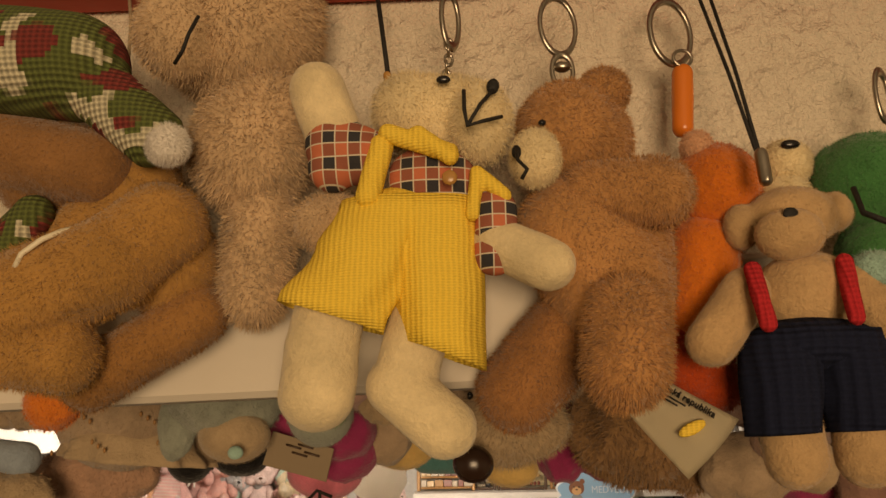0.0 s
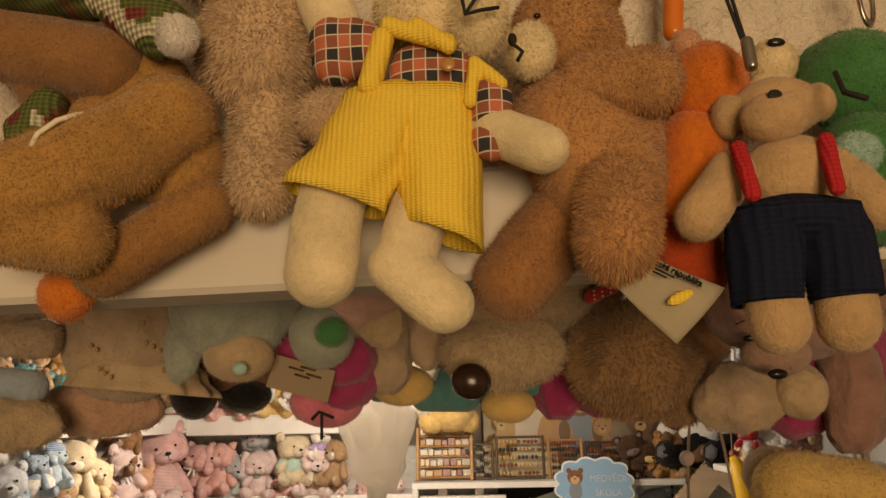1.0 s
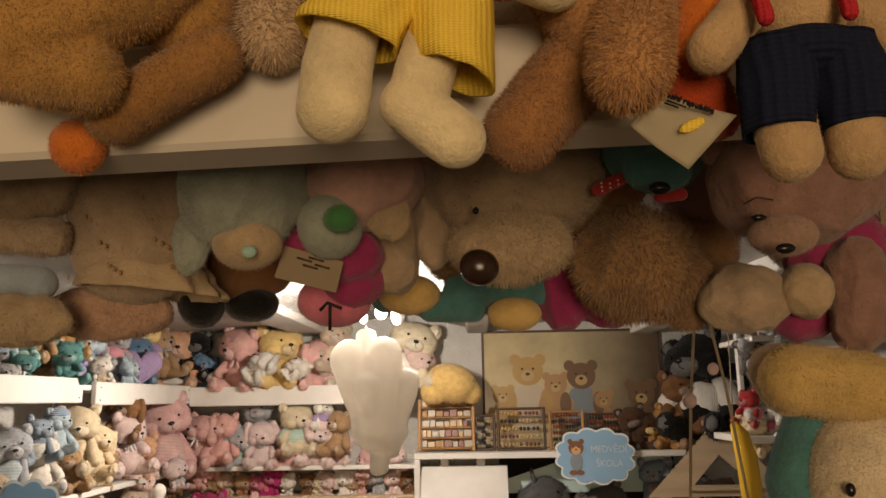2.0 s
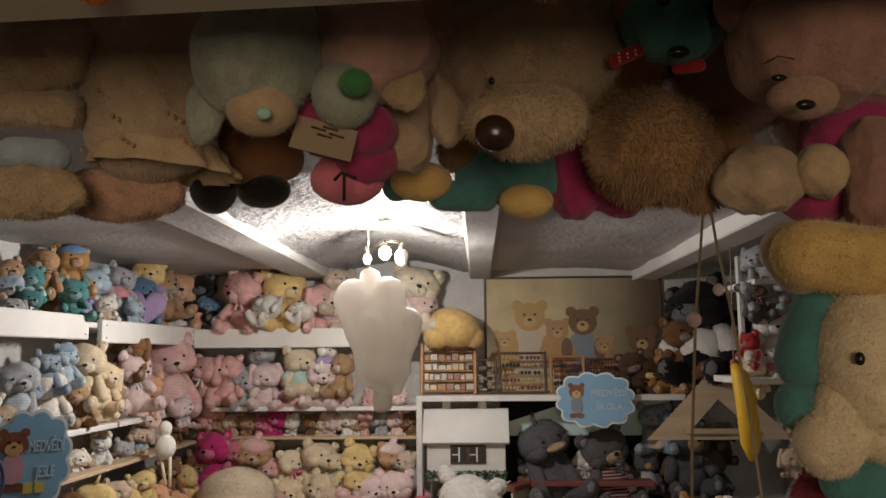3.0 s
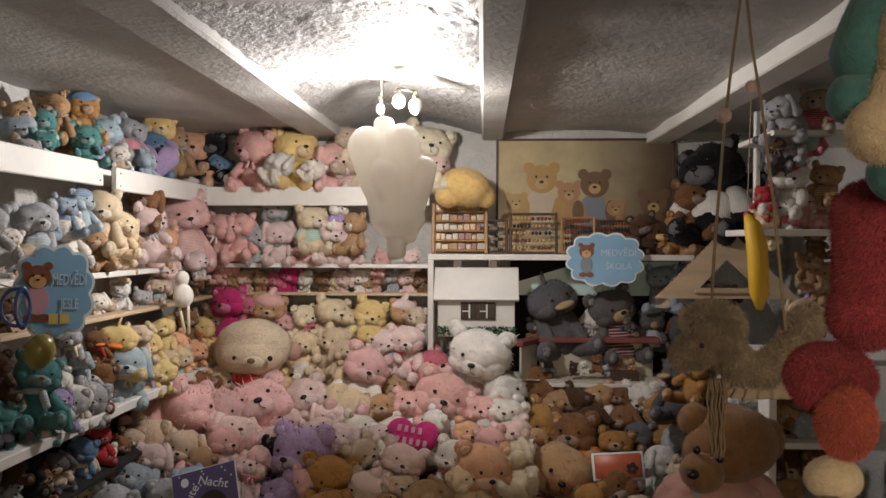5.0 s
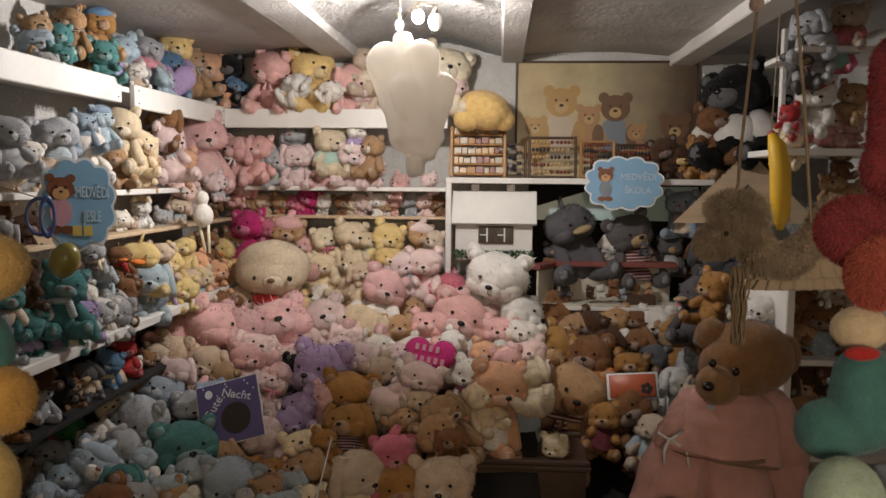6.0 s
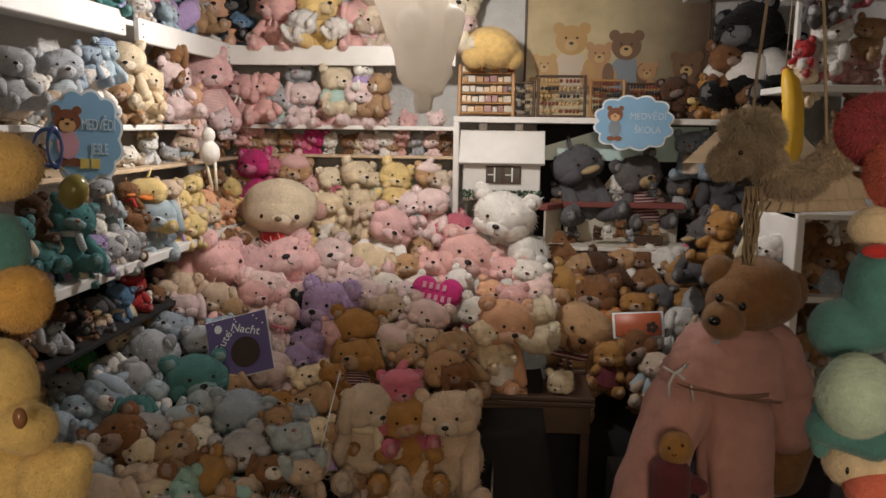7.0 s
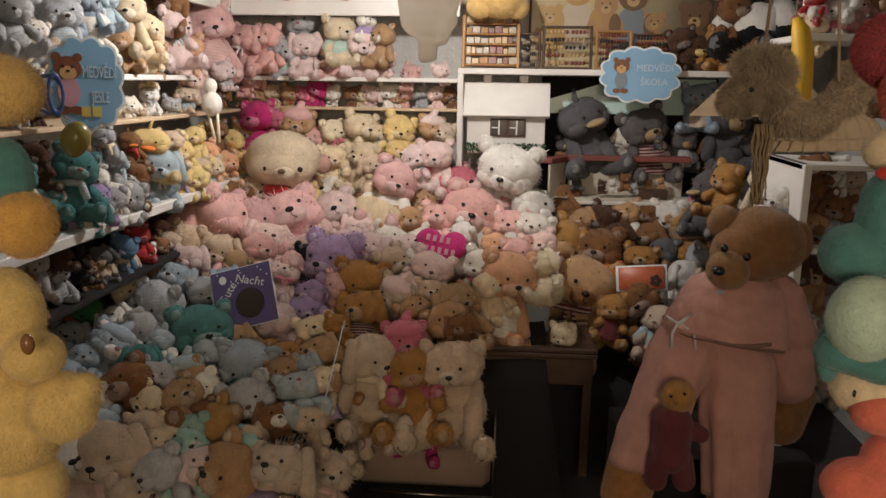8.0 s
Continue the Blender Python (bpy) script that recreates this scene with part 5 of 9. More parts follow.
shelf("wall_shelf", -1.50, -0.335, 4.10, 4.42, 1.622, WHITE_PAINT, "white painted back shelf board")
shelf("wall_shelf", -1.85, -1.48, 1.6, 4.15, 1.452, SHELF_EDGE, "bare pale wood side shelf board", 0.016)
shelf("wall_shelf", -1.48, -0.335, 4.15, 4.42, 1.468, SHELF_EDGE, "bare pale wood back shelf board", 0.016)
shelf("wall_shelf", -1.85, -1.36, 1.7, 3.95, 1.142, WHITE_PAINT, "white painted lower side shelf board", 0.034)
shelf("wall_shelf", -1.85, -1.38, 1.7, 3.50, 0.915, SHADE_CLOTH, "dark lowest side shelf board", 0.016)
tagged(boxed("shelf_post", -0.335, -0.305, 4.08, 4.11, 0.95, 1.645, WHITE_PAINT, bevel=0.003), "white painted shelf post", "post")
shelf("wall_shelf", -0.335, 1.02, 4.08, 4.42, 1.675, WHITE_PAINT, "white painted school shelf board", 0.03)
shelf("wall_shelf", 0.12, 1.14, 4.00, 4.42, 1.03, WHITE_PAINT, "white painted low shelf board", 0.02)
shelf("wall_shelf", 1.0, 1.6, 2.95, 3.35, 2.15, WHITE_PAINT, "white painted corner shelf board", 0.02)
shelf("wall_shelf", 0.95, 1.6, 2.95, 3.35, 1.79, WHITE_PAINT, "white painted corner shelf board", 0.025)
tagged(boxed("shelf_upright", 1.065, 1.085, 3.33, 3.36, 1.79, 2.28, WHITE_PAINT, bevel=0.003), "white painted shelf upright", "post")
tagged(boxed("shelf_upright", 0.86, 0.885, 2.58, 3.0, 0, 1.37, WHITE_PAINT, bevel=0.003), "white painted shelf side panel", "post")
shelf("wall_shelf", 0.86, 1.6, 2.6, 2.95, 1.37, WHITE_PAINT, "white painted low corner shelf board", 0.02)
shelf("wall_shelf", 0.86, 1.6, 2.6, 2.95, 1.10, WHITE_PAINT, "white painted low corner shelf board", 0.02)
shelf("wall_shelf", 0.86, 1.6, 2.55, 2.95, 0.80, WHITE_PAINT, "white painted low corner shelf board", 0.02)
# Added near-black panel: the shelf's shade in the nook, put into its colour.
tagged(boxed("nook_panel", 0.10, 1.02, 4.36, 4.40, 1.03, 1.64, SHADE_CLOTH), "near-black panel standing for shade on the nook wall", "panel", "", "structure")
teal_paint = painted("pale_teal_paint", (0.62, 0.84, 0.82), 0.2, 20, 0.9, 0.05)
bm = bmesh.new()
for i in range(2):
    vs = [bm.verts.new((x, 4.33 + 0.015 * i, z)) for x, z in ((0.13, 1.52), (0.50, 1.635), (1.0, 1.635), (1.0, 1.45), (0.13, 1.45))]
    bm.faces.new(vs if i else vs[::-1])
bm.verts.ensure_lookup_table()
for k in range(5):
    bm.faces.new([bm.verts[q] for q in (k, (k + 1) % 5, 5 + (k + 1) % 5, 5 + k)])
tagged(mesh_ob("nook_board", bm, teal_paint, smooth=False), "pale teal painted board leaning in the nook", "board")

# terraced mound under the heap, blackened in its colour to read as shade
bm = bmesh.new()
n = 40
g = []
for j in range(n + 1):
    row = []
    y = 2.1 + (4.4 - 2.1) * j / n
    for i in range(n + 1):
        x = -1.84 + 3.0 * i / n
        z = 0.36 + 0.32 * (y - 2.6)
        if x > 0.12:
            z = 0.32 + 0.6 * (y - 3.4) if y > 3.3 else 0.01
        elif x > -0.62 and y < 2.85:
            z = 0.01
        elif y < 2.15:
            z = 0.01
        row.append(bm.verts.new((x, y, max(0.01, z) + 0.015 * noise.noise(Vector((x * 5, y * 5, 0))))))
    g.append(row)
for a, b in zip(g, g[1:]):
    for i in range(n):
        bm.faces.new((a[i], a[i + 1], b[i + 1], b[i]))
tagged(mesh_ob("display_mound", bm, SHADE_CLOTH), "cloth over the sloping display, blackened to read as shade", "display", "", "structure")

# ---- ceiling lamp ----
light = tagged(new("ceiling_lamp"), "white ceiling spotlight bar with one lit bulb", "lamp")
part("mount_plate", tube(bmesh.new(), [(-0.463, 3.218, 2.398), (-0.463, 3.218, 2.42)], 0.05, 24), WHITE_PAINT, light)
part("stem", tube(bmesh.new(), [(-0.463, 3.218, 2.31), (-0.463, 3.218, 2.41)], 0.006), METAL, light)
part("arm", tube(bmesh.new(), [(-0.45, 3.24, 2.318), (-0.372, 3.03, 2.325), (-0.31, 3.06, 2.318)], 0.006), METAL, light)
for x, y in ((-0.46, 3.16), (-0.372, 3.03), (-0.31, 3.06)):
    part("bulb_holder", tube(bmesh.new(), [(x, y, 2.32), (x, y, 2.29)], [0.008, 0.014], 10), METAL, light)
part("bulb", ball(bmesh.new(), (-0.372, 3.03, 2.275), (0.024, 0.024, 0.027), sub=3), GLOW, light, "lit bulb")
part("bulb", ball(bmesh.new(), (-0.31, 3.06, 2.262), (0.026, 0.026, 0.034), sub=3), WHITE_PAINT, light, "unlit white bulb")
part("bulb", ball(bmesh.new(), (-0.46, 3.16, 2.268), (0.018, 0.018, 0.024), sub=3), WHITE_PAINT, light, "small white bulb")

def silk_build(n, l, b):
    v = coords(n, l, 1)
    b.inputs["Base Color"].default_value = (0.82, 0.79, 0.74, 1)
    bumped(n, l, b, noise_tex(n, l, v, 9, 3), 0.25, 0.02)
    tr, mx = n.new("ShaderNodeBsdfTranslucent"), n.new("ShaderNodeMixShader")
    tr.inputs[0].default_value = (0.82, 0.77, 0.70, 1)
    mx.inputs[0].default_value = 0.22
    l.new(b.outputs[0], mx.inputs[1])
    l.new(tr.outputs[0], mx.inputs[2])
    l.new(mx.outputs[0], n["Material Output"].inputs[0])


SILK = material("white_silky_cloth", silk_build, 0.5)

# ---- framed picture ----
def flat_paint(name, c, rough_=0.4):
    return painted(name, c, rough_, 30, 0.85, 0.03)


def disc(bm, x, z, rx, rz, y, seg=22, thick=0.003):
    a = [bm.verts.new((x + rx * math.cos(2 * math.pi * k / seg), y, z + rz * math.sin(2 * math.pi * k / seg))) for k in range(seg)]
    b = [bm.verts.new((v.co.x, y + thick, v.co.z)) for v in a]
    bm.faces.new(a)
    for k in range(seg):
        bm.faces.new((a[k], b[k], b[(k + 1) % seg], a[(k + 1) % seg]))
    return bm


def canvas_build(n, l, b):
    v = coords(n, l, 1)
    sep = n.new("ShaderNodeSeparateXYZ")
    l.new(v, sep.inputs[0])
    c = ramp(n, l, sep.outputs[0], (0.05, (0.52, 0.42, 0.24)), (0.45, (0.50, 0.42, 0.25)), (0.62, (0.36, 0.30, 0.19)), (0.95, (0.13, 0.09, 0.06)))
    l.new(mixed(n, l, c, ramp(n, l, noise_tex(n, l, v, 6), (0.3, 0.8), (0.7, 1.05)), 1.0, "MULTIPLY"), b.inputs["Base Color"])


CANVAS = material("printed_poster", canvas_build, 0.22)
picture = tagged(new("framed_picture"), "framed poster of seated teddy bears in thin black frame", "picture")
part("canvas", box(bmesh.new(), 0.03, 0.985, 4.405, 4.415, 1.68, 2.30, 0), CANVAS, picture, smooth=False)
for x0, x1, z0, z1 in ((0.02, 0.032, 1.68, 2.308), (0.982, 0.994, 1.68, 2.308), (0.032, 0.982, 2.296, 2.308)):
    part("frame_bar", box(bmesh.new(), x0, x1, 4.395, 4.417, z0, z1, 0.002), DARK_WOOD, picture, smooth=False)
PRINT = {"gold": flat_paint("print_gold", (0.42, 0.26, 0.09)), "tan": flat_paint("print_tan", (0.40, 0.23, 0.11)), "brown": flat_paint("print_brown", (0.16, 0.09, 0.05)),
         "white": flat_paint("print_white", (0.50, 0.42, 0.32)), "blue": flat_paint("print_blue", (0.20, 0.24, 0.28)), "pale": flat_paint("print_pale", (0.48, 0.33, 0.15)), "dark": flat_paint("print_dark", (0.03, 0.02, 0.015))}


def printed_bear(x, z, r, fur, coat):
    """A flat printed bear on the poster."""
    y = 4.4035 - 0.00035 * len(picture.children) / 4
    bm = bmesh.new()
    disc(bm, x, z - 2.1 * r, 1.15 * r, 1.5 * r, y)
    part("printed_coat", bm, PRINT[coat], picture, smooth=False)
    bm = bmesh.new()
    disc(bm, x, z, r, 0.92 * r, y - 0.001)
    for s in (-1, 1):
        disc(bm, x + s * 0.8 * r, z + 0.72 * r, 0.38 * r, 0.38 * r, y - 0.0005)
        disc(bm, x + s * 1.15 * r, z - 1.9 * r, 0.4 * r, 0.8 * r, y - 0.001)
    part("printed_bear", bm, PRINT[fur], picture, smooth=False)
    part("printed_muzzle", disc(bmesh.new(), x, z - 0.3 * r, 0.42 * r, 0.36 * r, y - 0.002), PRINT["pale"], picture, smooth=False)
    bm = bmesh.new()
    disc(bm, x, z - 0.18 * r, 0.15 * r, 0.1 * r, y - 0.003)
    for s in (-1, 1):
        disc(bm, x + s * 0.35 * r, z + 0.15 * r, 0.08 * r, 0.08 * r, y - 0.003)
    part("printed_face", bm, PRINT["dark"], picture, smooth=False)


printed_bear(0.27, 2.085, 0.085, "gold", "white")
printed_bear(0.13, 1.955, 0.055, "gold", "gold")
printed_bear(0.42, 2.01, 0.062, "tan", "tan")
printed_bear(0.56, 2.055, 0.078, "brown", "blue")
printed_bear(0.675, 1.925, 0.05, "tan", "tan")
printed_bear(0.88, 1.95, 0.075, "brown", "brown")

# ---- counting frames on the school shelf ----
BEADS = {"red": flat_paint("bead_red", (0.20, 0.05, 0.03)), "wood": flat_paint("bead_wood", (0.50, 0.33, 0.15)), "black": flat_paint("bead_black", (0.03, 0.03, 0.035)), "white": flat_paint("bead_white", (0.40, 0.33, 0.24))}


def abacus(x0, x1, height, rows, wood, label, y=4.2, palette=("wood", "red", "wood", "black"), lean=-8):
    a = tagged(new("abacus"), label, "abacus", "counting frames on the school shelf")
    a.matrix_world = pose((x0 + x1) / 2, y, 1.676, lean, 0, 0)
    w = (x1 - x0) / 2
    for s in (-1, 1):
        part("frame_post", box(bmesh.new(), s * w - 0.007, s * w + 0.007, -0.012, 0.012, 0, height), wood, a, smooth=False)
    for z in (0.006, height - 0.008):
        part("frame_rail", box(bmesh.new(), -w + 0.008, w - 0.008, -0.01, 0.01, z - 0.006, z + 0.006), wood, a, smooth=False)
    for k in range(rows):
        z = height * (k + 0.8) / (rows + 0.6)
        r = part("rod", tube(bmesh.new(), [(-w, 0, z), (w, 0, z)], 0.0018, 6), METAL, a)
        x = -w + 0.02
        count = int(rng.integers(6, 10))
        for q in range(10):
            if q == count:
                x = w - 0.016 - (10 - count) * 0.0145 * w / 0.09
            part("bead", ball(bmesh.new(), (x, 0, z), (0.0065 * w / 0.09, 0.011, 0.011), sub=2), BEADS[palette[(k + q // 5) % len(palette)]], r)
            x += 0.0145 * w / 0.09
    return a


blocks = tagged(new("block_rack"), "pale wooden rack with rows of letter blocks", "toy rack")
blocks.matrix_world = pose(-0.175, 4.2, 1.676, -10, 0, 0)
for s in (-1, 1):
    part("frame_post", box(bmesh.new(), s * 0.14 - 0.009, s * 0.14 + 0.009, -0.015, 0.015, 0, 0.27), WOOD, blocks, smooth=False)
for k in range(5):
    z = 0.015 + 0.052 * k
    part("ledge", box(bmesh.new(), -0.13, 0.13, -0.025, 0.012, z - 0.005, z + 0.004), WOOD, blocks, smooth=False)
    x = -0.125
    while x < 0.11:
        w = 0.022 + 0.022 * float(rng.random())
        part("block", box(bmesh.new(), x, x + w, -0.02, 0.008, z + 0.005, z + 0.03 + 0.012 * float(rng.random()), 0.002), (WOOD, BEADS["red"], BEADS["wood"], BEADS["white"])[int(rng.integers(0, 4))], blocks, smooth=False)
        x += w + 0.003
abacus(-0.03, 0.075, 0.185, 6, DARK_WOOD, "small dark counting frame with pale beads", 4.22, ("white", "black"))
abacus(0.095, 0.335, 0.22, 5, DARK_WOOD, "dark wooden abacus with wooden beads")
abacus(0.365, 0.535, 0.20, 6, WOOD, "wooden abacus with red and dark beads", 4.21, ("red", "black", "red"))
abacus(0.555, 0.745, 0.185, 6, DARK_WOOD, "dark wooden abacus with red beads", 4.22, ("red", "black"))

# ---- white toy house ----
house = tagged(new("toy_house"), "white wooden toy house with a planted window box", "toy house")
part("wall", box(bmesh.new(), -0.285, 0.115, 4.12, 4.30, 1.245, 1.452), WHITE_PAINT, house, smooth=False)
bm = box(bmesh.new(), -0.305, 0.135, -0.012, 0.012, 0, 0.19, 0.003, pose(0, 4.085, 1.435, -28, 0, 0))
part("roof", bm, WHITE_PAINT, house, smooth=False)
for x in (-0.185, 0.0):
    part("chimney", box(bmesh.new(), x - 0.022, x + 0.022, 4.16, 4.20, 1.55, 1.642), WHITE_PAINT, house, smooth=False)
window = part("window", box(bmesh.new(), -0.165, 0.015, 4.108, 4.119, 1.335, 1.425, 0.002), DARK_WOOD, house, smooth=False)
glass = painted("window_glass", (0.05, 0.045, 0.04), 0.15, 10, 0.9, 0.02)
for x0 in (-0.156, -0.066):
    part("pane", box(bmesh.new(), x0, x0 + 0.072, 4.1045, 4.107, 1.345, 1.415, 0), glass, window, smooth=False)
    part("glazing_bar", box(bmesh.new(), x0 + 0.032, x0 + 0.04, 4.1, 4.104, 1.343, 1.417, 0.001), WHITE_PAINT, window, smooth=False)
    part("glazing_bar", box(bmesh.new(), x0, x0 + 0.031, 4.1, 4.104, 1.377, 1.383, 0.001), WHITE_PAINT, window, smooth=False)
LEAF = material("garland_leaf", lambda n, l, b: l.new(ramp(n, l, noise_tex(n, l, coords(n, l, 1), 60), (0.35, (0.03, 0.07, 0.03)), (0.6, (0.12, 0.2, 0.12)), (0.7, (0.5, 0.5, 0.45))), b.inputs["Base Color"]), 0.8)
bm = bmesh.new()
for k in range(700):
    p = Vector((rng.uniform(-0.29, 0.12), rng.uniform(4.085, 4.118), rng.uniform(1.255, 1.30)))
    q = Euler(rng.uniform(0, 6.28, 3)).to_matrix()
    bm.faces.new([bm.verts.new(p + q @ Vector(c)) for c in ((0, -0.009, 0), (0.005, 0, 0.001), (0, 0.009, 0), (-0.005, 0, 0.001))])
part("garland", bm, LEAF, house, "dark green leafy garland")

# ---- model schoolroom ----
school = tagged(new("model_schoolroom"), "open model schoolroom with red roof edge and tiny figures", "doll house")
red_roof = painted("faded_red_roof", (0.24, 0.07, 0.06), 0.7, 30, 0.7, 0.2)
cream_wall = painted("cream_card_wall", (0.62, 0.57, 0.47), 0.8, 30, 0.85, 0.1)
part("back_wall", box(bmesh.new(), 0.25, 0.84, 4.20, 4.215, 1.032, 1.215), cream_wall, school, smooth=False)
part("side_wall", box(bmesh.new(), 0, 0.17, -0.006, 0.006, 0, 0.175, 0.002, pose(0.14, 4.03, 1.032, 0, 0, 58)), cream_wall, school, smooth=False)
part("roof_edge", box(bmesh.new(), 0.24, 0.86, 4.13, 4.23, 1.217, 1.245), red_roof, school, smooth=False)
part("roof_edge", box(bmesh.new(), -0.01, 0.19, -0.02, 0.05, 0.178, 0.205, 0.003, pose(0.14, 4.03, 1.032, 0, 0, 58)), red_roof, school, smooth=False)
part("classroom_floor", box(bmesh.new(), 0.15, 0.85, 4.02, 4.195, 1.0315, 1.036), cream_wall, school, smooth=False)
desk_small = part("teacher_desk", box(bmesh.new(), 0.60, 0.74, 4.05, 4.11, 1.037, 1.085), DARK_WOOD, school, smooth=False)

# ---- cloud-shaped signs ----
SIGN_BLUE = flat_paint("sign_blue", (0.22, 0.42, 0.62))
SIGN_WHITE = flat_paint("sign_white", (0.72, 0.76, 0.78))
SIGN_BROWN = flat_paint("sign_brown", (0.20, 0.07, 0.03))
SIGN_SKIN = flat_paint("sign_peach", (0.62, 0.36, 0.16))
SIGN_PINK = flat_paint("sign_pink", (0.62, 0.33, 0.40))
SIGN_LETTER = flat_paint("sign_letter", (0.56, 0.67, 0.76))


def cloud(w, h, lobes, y, thick, grow):
    bm = bmesh.new()
    seg = 120
    a, b = [], []
    for k in range(seg):
        t = 2 * math.pi * k / seg
        c, s = math.cos(t), math.sin(t)
        r = (abs(c) ** 2.6 + abs(s) ** 2.6) ** (-1 / 2.6) * (0.90 + 0.13 * abs(math.sin(lobes * t / 2 + 0.4)))
        x, z = c * (w * r + grow), s * (h * r + grow)
        a.append(bm.verts.new((x, y, z)))
        b.append(bm.verts.new((x, y + thick, z)))
    bm.faces.new(a)
    bm.faces.new(b[::-1])
    for k in range(seg):
        bm.faces.new((a[k], b[k], b[(k + 1) % seg], a[(k + 1) % seg]))
    return bm


def cloud_sign(label, m, w, h, coat, words, lobes):
    s = tagged(new("cloud_sign"), label, "sign", "cloud signs")
    s.matrix_world = m
    part("board", cloud(w, h, lobes, 0, 0.006, 0.010), SIGN_WHITE, s, smooth=False)
    part("blue_face", cloud(w, h, lobes, -0.004, 0.003, 0), SIGN_BLUE, s, smooth=False)
    k = h / 0.14
    bx = -0.5 * w
    bm = bmesh.new()
    disc(bm, bx, 0.045 * k, 0.042 * k, 0.038 * k, -0.007)
    for q in (-1, 1):
        disc(bm, bx + q * 0.032 * k, 0.08 * k, 0.014 * k, 0.014 * k, -0.007)
        part("painted_foot", disc(bmesh.new(), bx + q * 0.02 * k, -0.088 * k, 0.022 * k, 0.014 * k, -0.0065), SIGN_BROWN, s, smooth=False)
    part("painted_bear", bm, SIGN_BROWN, s, smooth=False)
    bm = bmesh.new()
    disc(bm, bx, -0.03 * k, 0.034 * k, 0.048 * k, -0.0075)
    part("painted_coat", bm, coat, s, smooth=False)
    bm = bmesh.new()
    disc(bm, bx, 0.03 * k, 0.026 * k, 0.022 * k, -0.0085)
    part("painted_face", bm, SIGN_SKIN, s, smooth=False)
    bm = bmesh.new()
    for q in (-1, 1):
        disc(bm, bx + q * 0.014 * k, 0.05 * k, 0.005 * k, 0.005 * k, -0.009)
    disc(bm, bx, 0.036 * k, 0.006 * k, 0.004 * k, -0.0095)
    part("painted_eyes", bm, PRINT["dark"], s, smooth=False)
    for text, z in words:
        if text:
            lettering(text, 0.052 * k, pose(0.38 * w, -0.006, z * k, 90, 0, 0) @ Matrix.Diagonal((0.62 * w / (0.14 * k), 1, 1, 1)), SIGN_LETTER, s)
        else:
            for q in range(5):
                part("letter_bar", box(bmesh.new(), 0.14 * w + q * 0.11 * w, 0.14 * w + q * 0.11 * w + 0.01 * k, -0.0065, -0.0045, z * k - 0.02 * k, z * k + 0.02 * k, 0), SIGN_LETTER, s, smooth=False)
    return s


cloud_sign("sky blue cloud sign with a painted bear and pale lettering", pose(0.565, 4.06, 1.652, -4, 0, -6), 0.182, 0.125, PRINT["blue"], [("MEDVĚDÍ", 0.035), ("ŠKOLA", -0.04)], 12)
nursery = cloud_sign("sky blue cloud sign with a painted bear and toy blocks", pose(-1.345, 2.36, 1.588, -4, 2, 46), 0.104, 0.13, SIGN_PINK, [("MEDVĚDÍ", 0.035), ("JESLE", -0.045)], 11)
for x in (-0.02, 0.012):
    part("painted_block", box(bmesh.new(), x, x + 0.026, -0.0075, -0.0045, -0.10, -0.07, 0), flat_paint("sign_yellow", (0.62, 0.48, 0.12)), nursery, smooth=False)

# ---- set square, toy banana, balloon, ring ----
square = tagged(new("set_square"), "large pale wooden set square with printed scale", "set square")
bm = bmesh.new()
outer = ((0.80, 1.462), (1.15, 1.82), (1.50, 1.462))
inner = ((1.02, 1.515), (1.15, 1.655), (1.30, 1.515))
for i in range(2):
    for k in range(3):
        q = [outer[k], outer[(k + 1) % 3], inner[(k + 1) % 3], inner[k]]
        vs = [bm.verts.new((x, 3.985 + 0.008 * i, z)) for x, z in q]
        bm.faces.new(vs if i else vs[::-1])
for ring_pts in (outer, inner):
    for k in range(3):
        (xa, za), (xb, zb) = ring_pts[k], ring_pts[(k + 1) % 3]
        bm.faces.new([bm.verts.new(c) for c in ((xa, 3.985, za), (xb, 3.985, zb), (xb, 3.993, zb), (xa, 3.993, za))])
part("board", bm, SHELF_EDGE, square, smooth=False)
part("grip", box(bmesh.new(), 0.99, 1.33, 3.965, 3.984, 1.488, 1.508), SHELF_EDGE, square, smooth=False)
for k in range(14):
    part("scale_mark", box(bmesh.new(), 0.84 + 0.022 * k, 0.843 + 0.022 * k, 3.982, 3.9845, 1.525 + 0.022 * k - 0.02, 1.535 + 0.022 * k - 0.02, 0), PRINT["dark"], square, smooth=False)
banana = tagged(new("toy_banana"), "yellow toy banana on a cord by the shelf", "toy banana")
part("fruit", tube(bmesh.new(), [(0.905, 2.94, 1.84), (0.922, 2.93, 1.80), (0.935, 2.92, 1.72), (0.94, 2.92, 1.64), (0.945, 2.925, 1.56), (0.952, 2.94, 1.50)], [0.012, 0.03, 0.036, 0.036, 0.034, 0.012], 12), painted("banana_yellow", (0.70, 0.42, 0.02), 0.5, 40, 0.85, 0.1), banana)
part("cord", tube(bmesh.new(), [(0.905, 2.94, 1.83), (0.92, 2.95, 2.27)], 0.002, 6), ROPE, banana)
rattle = tagged(new("toy_rattle"), "blue plastic ring with an olive green bulb", "toy")
hoop(rattle, "plastic_ring", (-1.31, 2.1, 1.56), 0.036, 0.05, 0.004, 20, painted("blue_plastic", (0.07, 0.12, 0.32), 0.3))
hoop(rattle, "plastic_ring", (-1.285, 2.09, 1.56), 0.02, 0.05, 0.004, 60, painted("blue_plastic", (0.07, 0.12, 0.32), 0.3))
